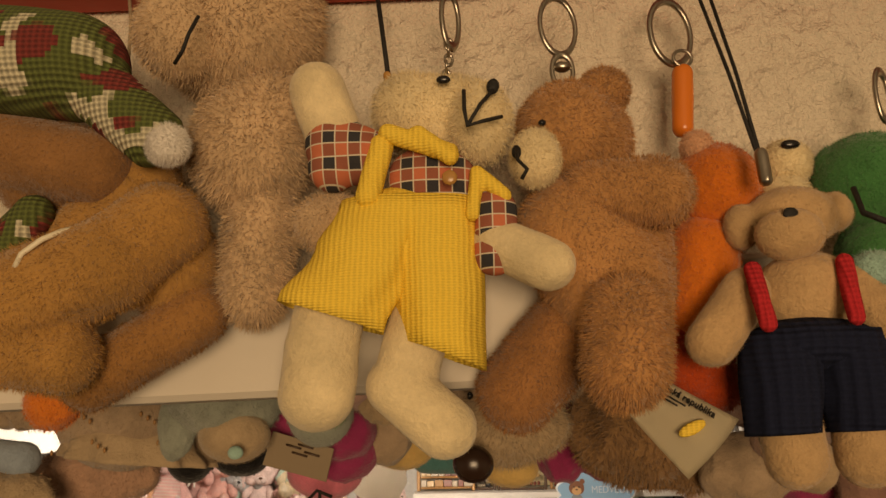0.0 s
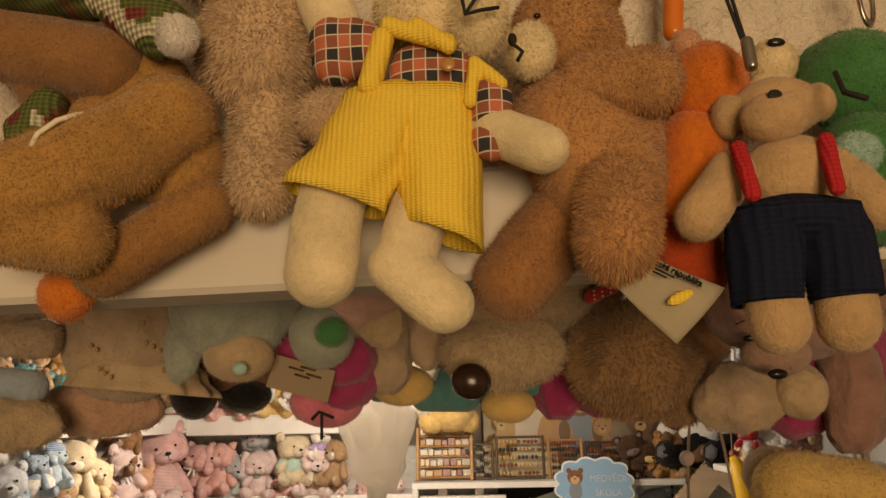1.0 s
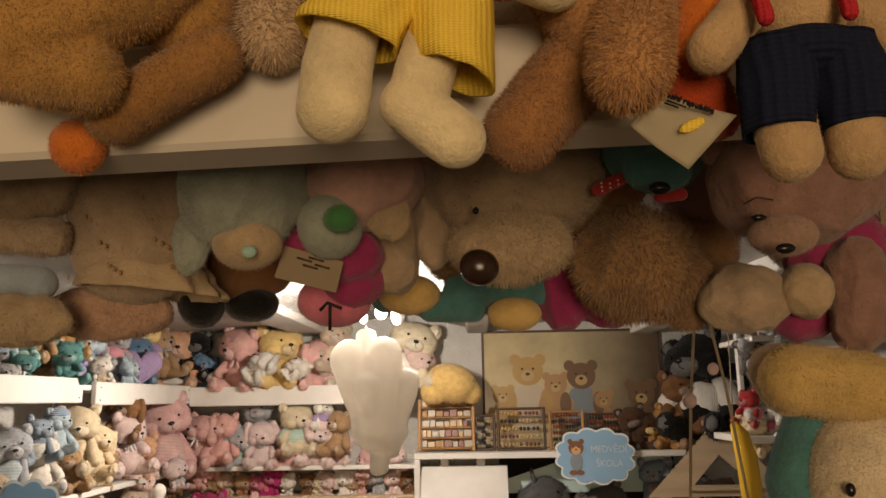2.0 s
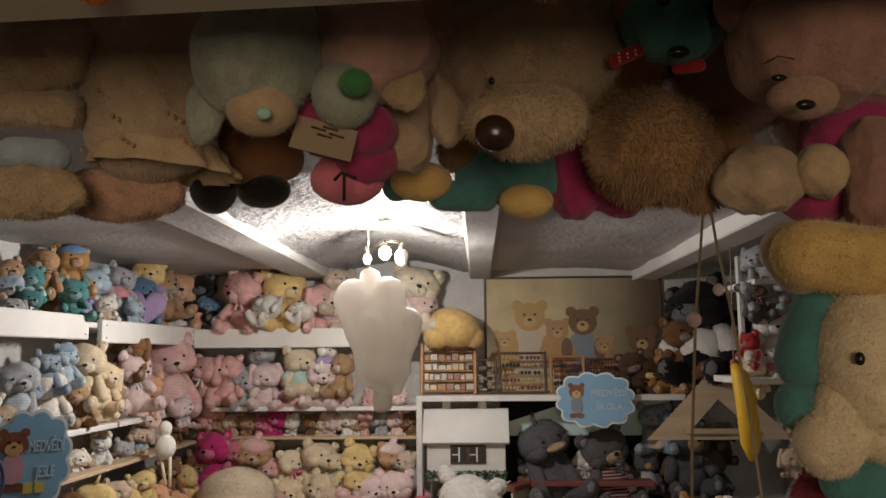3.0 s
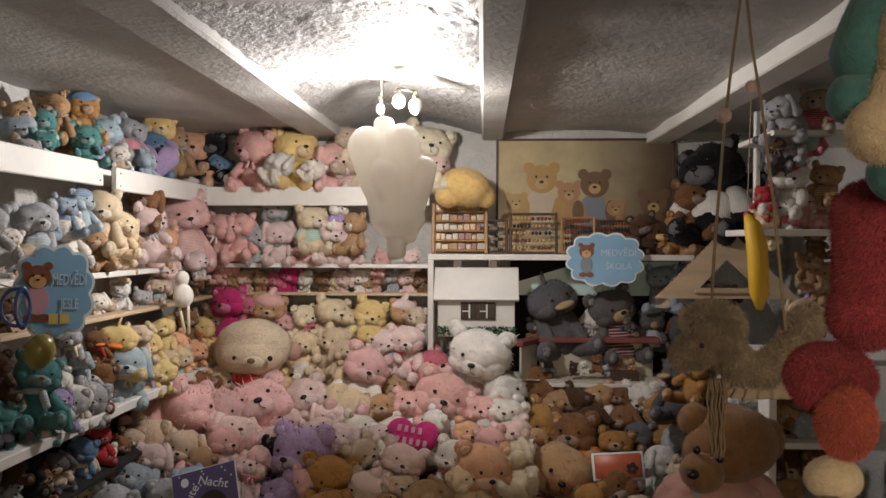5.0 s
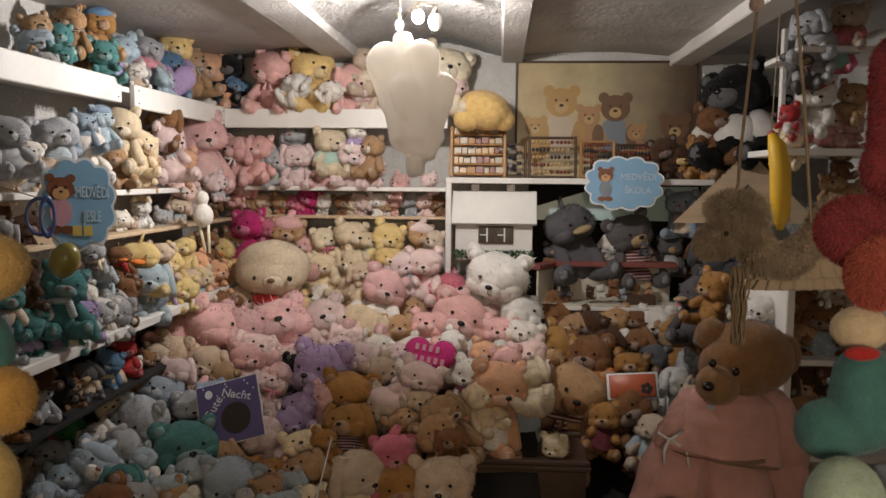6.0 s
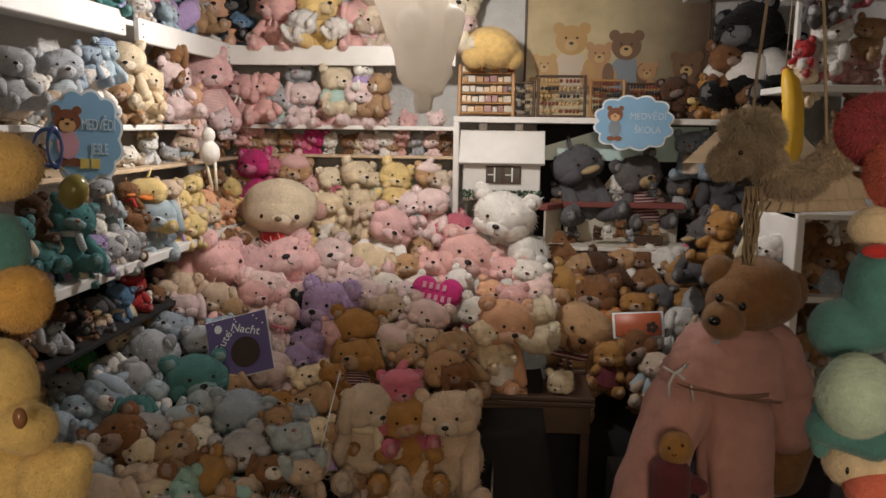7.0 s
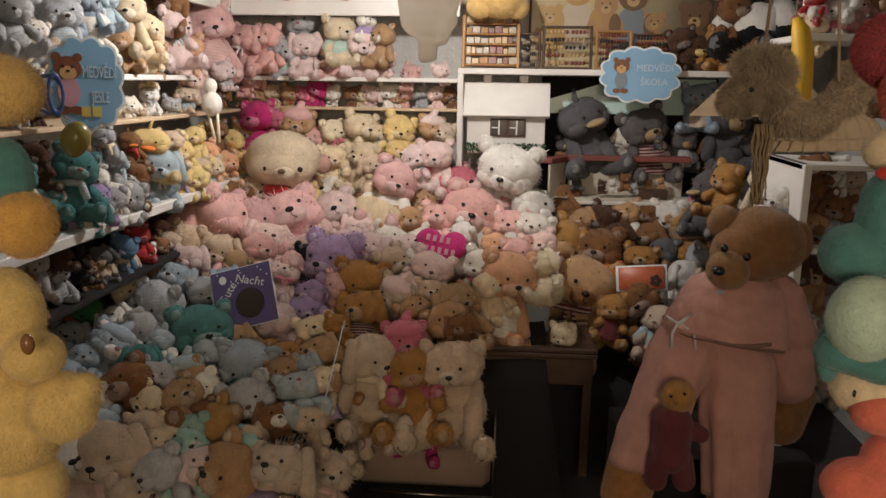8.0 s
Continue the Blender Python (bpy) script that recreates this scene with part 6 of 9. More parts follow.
part("bulb", rough(ball(bmesh.new(), (-1.245, 2.1, 1.44), (0.038, 0.038, 0.052), sub=3, rot=(0, 20, 0)), 0.003, 20), painted("olive_rubber", (0.28, 0.24, 0.06), 0.25), rattle)

part("cord", tube(bmesh.new(), [(-1.31, 2.1, 1.61), (-1.42, 2.1, 1.64), (-1.52, 2.1, 1.622)], 0.002, 6), ROPE, rattle)
part("cord", tube(bmesh.new(), [(-1.29, 2.1, 1.515), (-1.255, 2.1, 1.49)], 0.002, 6), ROPE, rattle)

# ---- school desk and what stands on it ----
desk = tagged(new("school_desk"), "small dark wooden school desk with a sloping lid", "desk")
part("top", box(bmesh.new(), -0.20, 0.315, 3.06, 3.45, 0.525, 0.545), DARK_WOOD, desk, smooth=False)
part("front_panel", box(bmesh.new(), -0.18, 0.30, 3.07, 3.085, 0.41, 0.524), DARK_WOOD, desk, smooth=False)
for x in (-0.18, 0.28):
    for y in (3.09, 3.42):
        part("leg", box(bmesh.new(), x - 0.018, x + 0.018, y - 0.018, y + 0.018, 0, 0.523), DARK_WOOD, desk, smooth=False)
for y, z in ((3.075, 0.55), (3.44, 0.55)):
    part("ledge", box(bmesh.new(), -0.20, 0.315, y - 0.012, y + 0.012, 0.546, 0.565), DARK_WOOD, desk, smooth=False)
tray = tagged(new("counting_tray"), "wooden counting tray with pale beads on the desk", "abacus")
part("tray", box(bmesh.new(), -0.16, 0.05, 3.12, 3.30, 0.546, 0.555), WOOD, tray, smooth=False)
for k in range(16):
    part("bead", ball(bmesh.new(), (-0.14 + 0.0115 * k, 3.15, 0.562), 0.006, sub=1), BEADS["white"], tray)
card = tagged(new("picture_card"), "pale blue storybook standing on the school desk", "book")
part("cover", box(bmesh.new(), 0.0, 0.115, -0.006, 0.006, 0, 0.17, 0.002, pose(0.02, 3.33, 0.546, -10, 0, 6)), painted("misty_blue_print", (0.22, 0.30, 0.36), 0.4, 6, 0.5, 0.02), card, smooth=False)

# ---- storybook on the heap ----
book = tagged(new("storybook"), "purple bedtime storybook lying among plush toys", "book")
book.matrix_world = pose(-1.045, 2.83, 0.80, -35, -14, 10)
purple = painted("purple_print", (0.10, 0.08, 0.20), 0.35, 20, 0.75, 0.03)
part("cover", box(bmesh.new(), -0.115, 0.115, -0.008, 0.0, -0.12, 0.12, 0.002), purple, book, smooth=False)
part("pages", box(bmesh.new(), -0.11, 0.112, 0.001, 0.018, -0.116, 0.116, 0.001), PAPER, book, smooth=False)
part("border", box(bmesh.new(), -0.118, 0.118, -0.006, -0.001, -0.123, 0.123, 0.002), SIGN_WHITE, book, smooth=False)
for text, x, z, a in (("Gute", -0.058, 0.025, -52), ("Nacht", 0.032, 0.058, 22)):
    lettering(text, 0.046, pose(x, -0.0095, z, 90, 0, 0) @ Matrix.Rotation(radians(-a), 4, "Z"), SIGN_WHITE, book)
for k in range(12):
    part("star", disc(bmesh.new(), float(rng.uniform(-0.1, 0.1)), float(rng.uniform(0.04, 0.11)), 0.003, 0.003, -0.0105, 8, 0.002), SIGN_WHITE, book, smooth=False)
part("moon", disc(bmesh.new(), -0.07, 0.082, 0.014, 0.017, -0.0105, 16, 0.002), SIGN_WHITE, book, smooth=False)
part("printed_hill", disc(bmesh.new(), 0.02, -0.03, 0.055, 0.06, -0.0105, 24, 0.002), PRINT["dark"], book, smooth=False)

# ---- heart pillow ----
def heart(w, depth, seg=40):
    bm = bmesh.new()
    rings = []
    for j in range(9):
        u = j / 8
        s = math.sin(math.pi * (0.04 + 0.92 * u)) ** 0.5
        y = -depth * math.cos(math.pi * u)
        row = []
        for k in range(seg):
            t = 2 * math.pi * k / seg
            x, z = 16 * math.sin(t) ** 3, 13 * math.cos(t) - 5 * math.cos(2 * t) - 2 * math.cos(3 * t) - math.cos(4 * t)
            row.append(bm.verts.new((x / 17 * w * s, y, z / 17 * w * s)))
        rings.append(row)
    for a, b in zip(rings, rings[1:]):
        for k in range(seg):
            bm.faces.new((a[k], b[k], b[(k + 1) % seg], a[(k + 1) % seg]))
    bm.faces.new(rings[0])
    bm.faces.new(rings[-1][::-1])
    return rough(bm, 0.006, 14)


pillow = tagged(new("heart_pillow"), "magenta plush heart pillow with pale embroidered lines", "pillow")
pillow.matrix_world = pose(-0.355, 3.45, 0.875, -22, 10, 0)
part("cushion", heart(0.125, 0.05), FUR, pillow, colour=COLOURS["magenta"])
for z, n_ in ((0.035, 4), (-0.015, 5)):
    for k in range(n_):
        part("embroidery_bar", box(bmesh.new(), -0.07 + 0.03 * k, -0.054 + 0.03 * k, -0.056, -0.048, z - 0.014, z + 0.014, 0.001), SIGN_PINK, pillow, smooth=False)
lilac_heart = tagged(new("heart_pillow"), "lilac plush heart leaning on the top shelf", "pillow")
lilac_heart.matrix_world = pose(-1.60, 3.70, 2.115, -15, 5, 30)
part("cushion", heart(0.11, 0.045), FUR, lilac_heart, colour=COLOURS["lilac"])

# ---- school bag ----
bag = tagged(new("school_bag"), "small orange school satchel with white piping and a flower", "bag")
bag.matrix_world = pose(0.545, 3.5, 0.735, -25, -6, -8)
part("body", box(bmesh.new(), -0.11, 0.11, 0, 0.06, -0.08, 0.08, 0.02), painted("grey_white_vinyl", (0.5, 0.48, 0.45), 0.4), bag)
part("piping", box(bmesh.new(), -0.112, 0.112, -0.01, -0.001, -0.035, 0.085, 0.004), SIGN_WHITE, bag)
part("flap", box(bmesh.new(), -0.10, 0.10, -0.018, -0.011, -0.026, 0.076, 0.003), painted("orange_vinyl", (0.50, 0.12, 0.05), 0.4), bag)
bm = bmesh.new()
for k in range(5):
    disc(bm, 0.06 + 0.016 * math.cos(k * 1.257), 0.01 + 0.016 * math.sin(k * 1.257), 0.011, 0.011, -0.021, 12, 0.002)
part("flower", bm, PRINT["dark"], bag, smooth=False)

# ---- swing ropes ----
# Added plinth, its colour blackened so the front reads as shade.
plinth = boxed("display_plinth", 0.34, 0.95, 2.45, 2.85, 0, 0.42, SHADE_CLOTH, "cloth covered plinth blackened to read as shade")
swing = tagged(new("rope_swing"), "thin natural rope hung from the ceiling beam", "rope")

camel = near_toy("plush_camel", "shaggy beige plush camel with ridged skirt on the ropes")
soft(camel, "head", FUR_NEAR, "camel", [(0.268, 1.13, 1.614, 0.034, 0.03, 0.029, 0), (0.238, 1.115, 1.597, 0.025, 0.023, 0.021, 20), (0.226, 1.11, 1.589, 0.016, 0.017, 0.015, 0)], hair=9000, voxel=0.003, length=0.007, fold=0.1)
soft(camel, "mane", FUR_NEAR, (0.66, 0.56, 0.42), [(0.262, 1.125, 1.640, 0.030, 0.026, 0.013, -8), (0.284, 1.13, 1.630, 0.017, 0.02, 0.02, 0)], hair=9000, voxel=0.003, length=0.014, fold=0.15)
soft(camel, "ear", FUR_NEAR, "camel", [(0.290, 1.115, 1.622, 0.296, 1.112, 1.602, 0.006, 0.009)], hair=800, length=0.005, voxel=0.0015)
soft(camel, "eye", GLOSS, "black", [(0.243, 1.091, 1.606, 0.0035, 0.0025, 0.0035, 0)], voxel=0.001)
soft(camel, "neck", FUR_NEAR, "camel", [(0.286, 1.14, 1.598, 0.312, 1.155, 1.570, 0.024, 0.021), (0.312, 1.155, 1.570, 0.352, 1.165, 1.562, 0.021, 0.021), (0.352, 1.165, 1.562, 0.392, 1.18, 1.588, 0.021, 0.023), (0.392, 1.18, 1.588, 0.420, 1.19, 1.632, 0.023, 0.021)], hair=12000, voxel=0.003, length=0.008, fold=0.1)
garment(camel, "skirt", CLOTH_NEAR, "camel", [(0.372, 1.185, 1.580, 0.048, 0.024), (0.374, 1.185, 1.560, 0.070, 0.030), (0.376, 1.185, 1.540, 0.080, 0.034)], 0.05, 26, 0.07, 0.002, "ridged grey brown skirt", 160)
garment(camel, "skirt", CLOTH_NEAR, "camel", [(0.374, 1.185, 1.555, 0.055, 0.024), (0.376, 1.185, 1.540, 0.066, 0.028), (0.378, 1.185, 1.524, 0.072, 0.03)], 0.05, 24, 0.07, 0.002, "ridged grey brown underskirt", 150, seed=2)
for k in range(18):
    a, b = 0.254 + 0.0013 * k, 6.3 * ((k * 0.618) % 1)
    path = [(a + 0.35 * (0.266 - a) * q / 9 + (0.012 * q / 9 - 0.006) * math.cos(b) * math.sin(0.35 * q) + 0.0015 * math.sin(1.9 * q + b), 1.098 + 0.006 * math.sin(b), 1.562 - 0.0117 * q) for q in range(10)]
    cord(camel, "raffia_strand", path, 0.0012, ROPE)
cord(swing, "rope", [(0.385, 1.25, 2.254), (0.345, 1.25, 2.154), (0.33, 1.25, 2.028), (0.313, 1.23, 1.93), (0.289, 1.2, 1.72), (0.277, 1.17, 1.625)], 0.0022, ROPE)
cord(swing, "rope", [(0.345, 1.25, 2.154), (0.357, 1.25, 2.045), (0.373, 1.25, 1.949), (0.382, 1.22, 1.794), (0.381, 1.17, 1.618)], 0.0022, ROPE)
soft(swing, "wooden_bead", FUR_NEAR, "pale_pink", [(0.31, 1.225, 1.931, 0.011, 0.011, 0.0118, 0)], label="pale wooden bead", voxel=0.002)
soft(swing, "wooden_bead", FUR_NEAR, "pale_pink", [(0.356, 1.25, 1.978, 0.0086, 0.0086, 0.0103, 0)], label="pale wooden bead", voxel=0.002)

giant = near_toy("teddy_bear", "large brown teddy bear in a pink pyjama suit")
soft(giant, "head", FUR_NEAR, "brown3", [(0.696, 2.42, 1.145, 0.1326, 0.1122, 0.1122, 0), (0.648, 2.39, 1.118, 0.1045, 0.0978, 0.0978, 0)], hair=9000, voxel=0.008, length=0.006)
soft(giant, "muzzle", FUR_NEAR, (0.29, 0.165, 0.08), [(0.581, 2.32, 1.084, 0.0625, 0.0592, 0.0592, 0)], hair=2500, voxel=0.006, length=0.005)
soft(giant, "ear", FUR_NEAR, (0.27, 0.15, 0.07), [(0.591, 2.44, 1.205, 0.0513, 0.0513, 0.0513, 0)], hair=1500, voxel=0.006, length=0.006)
soft(giant, "ear", FUR_NEAR, (0.27, 0.15, 0.07), [(0.806, 2.44, 1.148, 0.0512, 0.0341, 0.0683, 0)], hair=1500, voxel=0.006, length=0.006)
soft(giant, "nose", GLOSS, "black", [(0.538, 2.255, 1.095, 0.0176, 0.0144, 0.0144, 0)], voxel=0.002)
soft(giant, "eye", GLOSS, "black", [(0.561, 2.305, 1.151, 0.0114, 0.0114, 0.013, 0)], voxel=0.002)
soft(giant, "eye", GLOSS, "black", [(0.624, 2.295, 1.13, 0.0113, 0.0113, 0.013, 0)], voxel=0.002)
soft(giant, "bib", CLOTH_NEAR, "blue_grey", [(0.584, 2.33, 1.014, 0.0466, 0.0266, 0.0266, 0)], label="pale blue neck ribbon", voxel=0.004)
garment(giant, "jacket", CLOTH_NEAR, "pyjama", [(0.63, 2.40, 1.06, 0.08, 0.075), (0.63, 2.40, 1.02, 0.14, 0.105), (0.622, 2.39, 0.965, 0.158, 0.13), (0.61, 2.385, 0.915, 0.170, 0.148), (0.602, 2.38, 0.885, 0.182, 0.158)], -0.17, 6, 0.06, 0.008, "pink cotton jacket", 72)
soft(giant, "body", FUR_NEAR, "brown3", [(0.61, 2.41, 0.93, 0.14, 0.11, 0.13, 0), (0.60, 2.40, 0.80, 0.14, 0.11, 0.12, 0)], voxel=0.012)
soft(giant, "sleeve", CLOTH_NEAR, "pyjama", [(0.755, 2.43, 0.98, 0.80, 2.41, 0.86, 0.082, 0.080), (0.80, 2.41, 0.86, 0.812, 2.39, 0.72, 0.080, 0.066)], label="pink cotton sleeve", voxel=0.006, fold=0.07)
soft(giant, "sleeve", CLOTH_NEAR, "pyjama", [(0.535, 2.39, 0.965, 0.482, 2.345, 0.905, 0.075, 0.058)], label="pink cotton sleeve", voxel=0.006, fold=0.08)
soft(giant, "paw", FUR_NEAR, "brown3", [(0.844, 2.45, 0.654, 0.818, 2.44, 0.571, 0.075, 0.0753)], hair=2500, voxel=0.006, length=0.006)
# Brown strip along the hem paints the shadow line below the jacket.
garment(giant, "hem", CLOTH_NEAR, (0.26, 0.15, 0.11), [(0.602, 2.38, 0.888, 0.176, 0.152), (0.602, 2.38, 0.880, 0.176, 0.152), (0.602, 2.38, 0.872, 0.172, 0.148)], -0.17, 6, 0.06, 0.006, "jacket hem strip browned to stand for shadow", 72)
garment(giant, "trouser_leg", CLOTH_NEAR, "pyjama", [(0.515, 2.39, 0.905, 0.095, 0.10), (0.472, 2.345, 0.80, 0.105, 0.11), (0.42, 2.30, 0.68, 0.092, 0.095), (0.378, 2.275, 0.57, 0.086, 0.088), (0.352, 2.26, 0.495, 0.080, 0.082)], 0.0, 5, 0.085, 0.007, "pink cotton trouser leg", 64, seed=2)
garment(giant, "trouser_leg", CLOTH_NEAR, "pyjama", [(0.63, 2.39, 0.895, 0.10, 0.10), (0.637, 2.345, 0.78, 0.112, 0.112), (0.637, 2.31, 0.64, 0.106, 0.10), (0.642, 2.29, 0.50, 0.100, 0.095), (0.645, 2.28, 0.40, 0.094, 0.09)], 0.0, 5, 0.08, 0.007, "pink cotton trouser leg", 64, seed=5)
soft(giant, "foot", FUR_NEAR, "tan3", [(0.645, 2.27, 0.40, 0.648, 2.25, 0.33, 0.078, 0.08)], hair=2500, voxel=0.006, length=0.006)
soft(giant, "foot", FUR_NEAR, "tan3", [(0.337, 2.27, 0.466, 0.323, 2.26, 0.386, 0.0756, 0.0758)], hair=2500, voxel=0.006, length=0.006)
cord(giant, "bow_ribbon", [(0.44, 2.27, 0.936), (0.425, 2.265, 0.903), (0.426, 2.27, 0.858)], 0.004, SIGN_WHITE)
cord(giant, "bow_ribbon", [(0.44, 2.27, 0.936), (0.486, 2.265, 0.905), (0.498, 2.27, 0.849)], 0.004, SIGN_WHITE)
cord(giant, "bow_ribbon", [(0.408, 2.28, 0.949), (0.439, 2.265, 0.934), (0.48, 2.28, 0.959), (0.447, 2.265, 0.934)], 0.004, SIGN_WHITE)

doll = near_toy("teddy_bear", "small golden bear in a dark red patterned suit")
soft(doll, "head", FUR_NEAR, "golden", [(0.431, 2.16, 0.751, 0.0478, 0.0462, 0.0462, 0)], hair=2500, voxel=0.004, length=0.004)
soft(doll, "suit", CLOTH_NEAR, "wine", [(0.421, 2.16, 0.677, 0.42, 2.16, 0.581, 0.0513, 0.0615), (0.39, 2.16, 0.562, 0.387, 2.16, 0.491, 0.0325, 0.0327), (0.453, 2.16, 0.565, 0.466, 2.16, 0.495, 0.0324, 0.0326), (0.462, 2.16, 0.661, 0.503, 2.16, 0.638, 0.0257, 0.0225)], label="dark red patterned suit", voxel=0.004)
cord(doll, "mouth", [(0.409, 2.11, 0.754), (0.416, 2.108, 0.748), (0.424, 2.11, 0.754)], 0.001, THREAD)
soft(doll, "eye", GLOSS, "black", [(0.402, 2.114, 0.768, 0.0047, 0.0047, 0.0047, 0)], voxel=0.0015)
soft(doll, "eye", GLOSS, "black", [(0.438, 2.114, 0.777, 0.0047, 0.0047, 0.0047, 0)], voxel=0.0015)

longdoll = near_toy("hanging_doll", "white long legged cloth toy hanging from the shelf")
soft(longdoll, "body", CLOTH_NEAR, "white", [(-1.373, 3.45, 1.496, 0.0448, 0.0448, 0.0548, 0), (-1.377, 3.45, 1.574, 0.0297, 0.0297, 0.0347, 0)], voxel=0.004)
cord(longdoll, "limb", [(-1.392, 3.45, 1.459), (-1.367, 3.45, 1.342)], 0.007, PAPER)
cord(longdoll, "limb", [(-1.351, 3.45, 1.459), (-1.347, 3.45, 1.328)], 0.007, PAPER)
cord(longdoll, "limb", [(-1.381, 3.45, 1.593), (-1.404, 3.45, 1.549)], 0.007, PAPER)

stick = near_toy("wand", "thin pale rod leaning out of the heap")
cord(stick, "rod", [(-0.613, 2.6, 0.795), (-0.641, 2.45, 0.601), (-0.687, 2.2, 0.34)], 0.0022, SIGN_WHITE)

lyingbear = near_toy("plush_toy", "honey yellow plush animal lying on the block rack")
soft(lyingbear, "body", FUR_NEAR, "yellow2", [(-0.142, 4.15, 2.02, 0.136, 0.1182, 0.1005, 12), (-0.229, 4.12, 1.974, 0.0705, 0.0587, 0.0587, 0), (-0.039, 4.15, 1.975, 0.0531, 0.0531, 0.059, 0)], hair=4000, voxel=0.008, length=0.01)

ghost = near_toy("cloth_ghost", "white silky cloth ghost hanging from the lamp")
soft(ghost, "drape", SILK, "white", [(-0.470, 2.93, 2.070, -0.39, 2.95, 1.80, 0.088, 0.040), (-0.345, 2.91, 2.085, -0.36, 2.94, 1.80, 0.080, 0.045), (-0.275, 2.93, 1.995, -0.335, 2.95, 1.77, 0.064, 0.026), (-0.40, 2.88, 1.985, -0.375, 2.93, 1.84, 0.055, 0.055), (-0.39, 2.97, 2.03, -0.372, 2.96, 1.83, 0.135, 0.080), (-0.419, 2.96, 2.186, -0.410, 2.94, 2.12, 0.008, 0.075), (-0.380, 2.955, 1.82, -0.366, 2.96, 1.69, 0.062, 0.012), (-0.335, 2.95, 1.80, -0.312, 2.96, 1.745, 0.036, 0.010)], voxel=0.0065, fold=0.05)
cord(ghost, "hanging_cord", [(-0.419, 2.96, 2.18), (-0.45, 3.15, 2.30)], 0.0015, METAL)
flat_bear = near_toy("teddy_bear", "large beige plush bear with a wide flat face")
soft(flat_bear, "head", FUR, (0.66, 0.55, 0.40), [(-1.16, 3.80, 1.225, 0.185, 0.15, 0.14, 0), (-1.16, 3.76, 1.19, 0.17, 0.14, 0.10, 0)], hair=5000, length=0.008, voxel=0.012)
soft(flat_bear, "muzzle", FUR, (0.70, 0.60, 0.46), [(-1.115, 3.635, 1.175, 0.05, 0.03, 0.034, 0)], hair=800, length=0.006, voxel=0.006)
soft(flat_bear, "nose", GLOSS, (0.16, 0.10, 0.06), [(-1.115, 3.602, 1.188, 0.020, 0.012, 0.013, 0)], voxel=0.004)
for x in (-1.20, -1.035):
    soft(flat_bear, "eye", GLOSS, (0.02, 0.014, 0.012), [(x, 3.635, 1.195, 0.014, 0.008, 0.014, 0)], voxel=0.003)
for x in (-1.345, -0.98):
    soft(flat_bear, "ear", FUR, "rose3", [(x, 3.84, 1.20, 0.045, 0.03, 0.05, 0)], hair=600, length=0.006, voxel=0.008)
soft(flat_bear, "body", FUR, (0.62, 0.50, 0.38), [(-1.16, 3.86, 1.06, 0.14, 0.12, 0.14, 0)], hair=1500, length=0.008, voxel=0.014)
soft(flat_bear, "bow", CLOTH, "red", [(-1.20, 3.68, 1.09, -1.13, 3.67, 1.09, 0.03, 0.03)], voxel=0.008)

# ---- padded bench before the heap ----
bench = tagged(new("padded_bench"), "low padded bench with a curled wire frame", "bench")
PAD = painted("faded_pink_upholstery", (0.34, 0.25, 0.20), 0.95, 30, 0.7, 0.3)
part("seat", rough(box(bmesh.new(), -0.63, -0.10, 2.72, 3.06, 0.11, 0.27, 0.03), 0.006, 9), PAD, bench)
for x in (-0.645, -0.085):
    part("side_wire", tube(bmesh.new(), [(x, 2.74, 0.0), (x, 2.74, 0.33), (x, 2.80, 0.36), (x, 3.02, 0.36), (x, 3.06, 0.32), (x, 3.06, 0.0)], 0.005, 8), METAL, bench)
    part("scroll", ring(bmesh.new(), (x, 2.72, 0.035), 0.022, 0.004, Matrix.Rotation(radians(90), 4, "X")), METAL, bench)
part("front_wire", tube(bmesh.new(), [(-0.645, 2.715, 0.09), (-0.085, 2.715, 0.09)], 0.005, 8), METAL, bench)


def check_build(n, l, b):
    v = coords(n, l, 1)
    x, z = band(n, l, v, "X", 24, 0.45, 0.55), band(n, l, v, "Z", 24, 0.45, 0.55)
    l.new(mixed(n, l, (0.30, 0.26, 0.21), (0.012, 0.011, 0.011), mixed(n, l, x, z, 0.5)), b.inputs["Base Color"])
    bumped(n, l, b, noise_tex(n, l, v, 400), 0.3, 0.002)


checked = near_toy("checked_cap", "black and cream checked cloth cap on the heap", "cap")
soft(checked, "crown", material("checked_cloth", check_build, 0.95), "grey", [(-0.735, 2.32, 0.455, 0.062, 0.055, 0.04, 8)], voxel=0.004, fold=0.06)

# ---- alarm clock on the low shelf ----
clock = tagged(new("alarm_clock"), "small dark twin bell alarm clock with white face", "clock")
clock_rim = Matrix.Rotation(radians(90), 4, "X")
part("case", tube(bmesh.new(), [(0.945, 4.05, 1.088), (0.945, 4.085, 1.088)], 0.042, 24), DARK_WOOD, clock)
part("face", tube(bmesh.new(), [(0.945, 4.044, 1.088), (0.945, 4.049, 1.088)], 0.033, 24), SIGN_WHITE, clock)
part("rim", ring(bmesh.new(), (0.945, 4.046, 1.088), 0.037, 0.005, clock_rim), METAL, clock)
for x in (0.922, 0.968):
    part("bell", ball(bmesh.new(), (x, 4.066, 1.137), (0.017, 0.017, 0.013), sub=2), METAL, clock)
    part("foot", tube(bmesh.new(), [(x, 4.066, 1.055), (x + (x - 0.945) * 0.5, 4.066, 1.031)], 0.005, 6), METAL, clock)
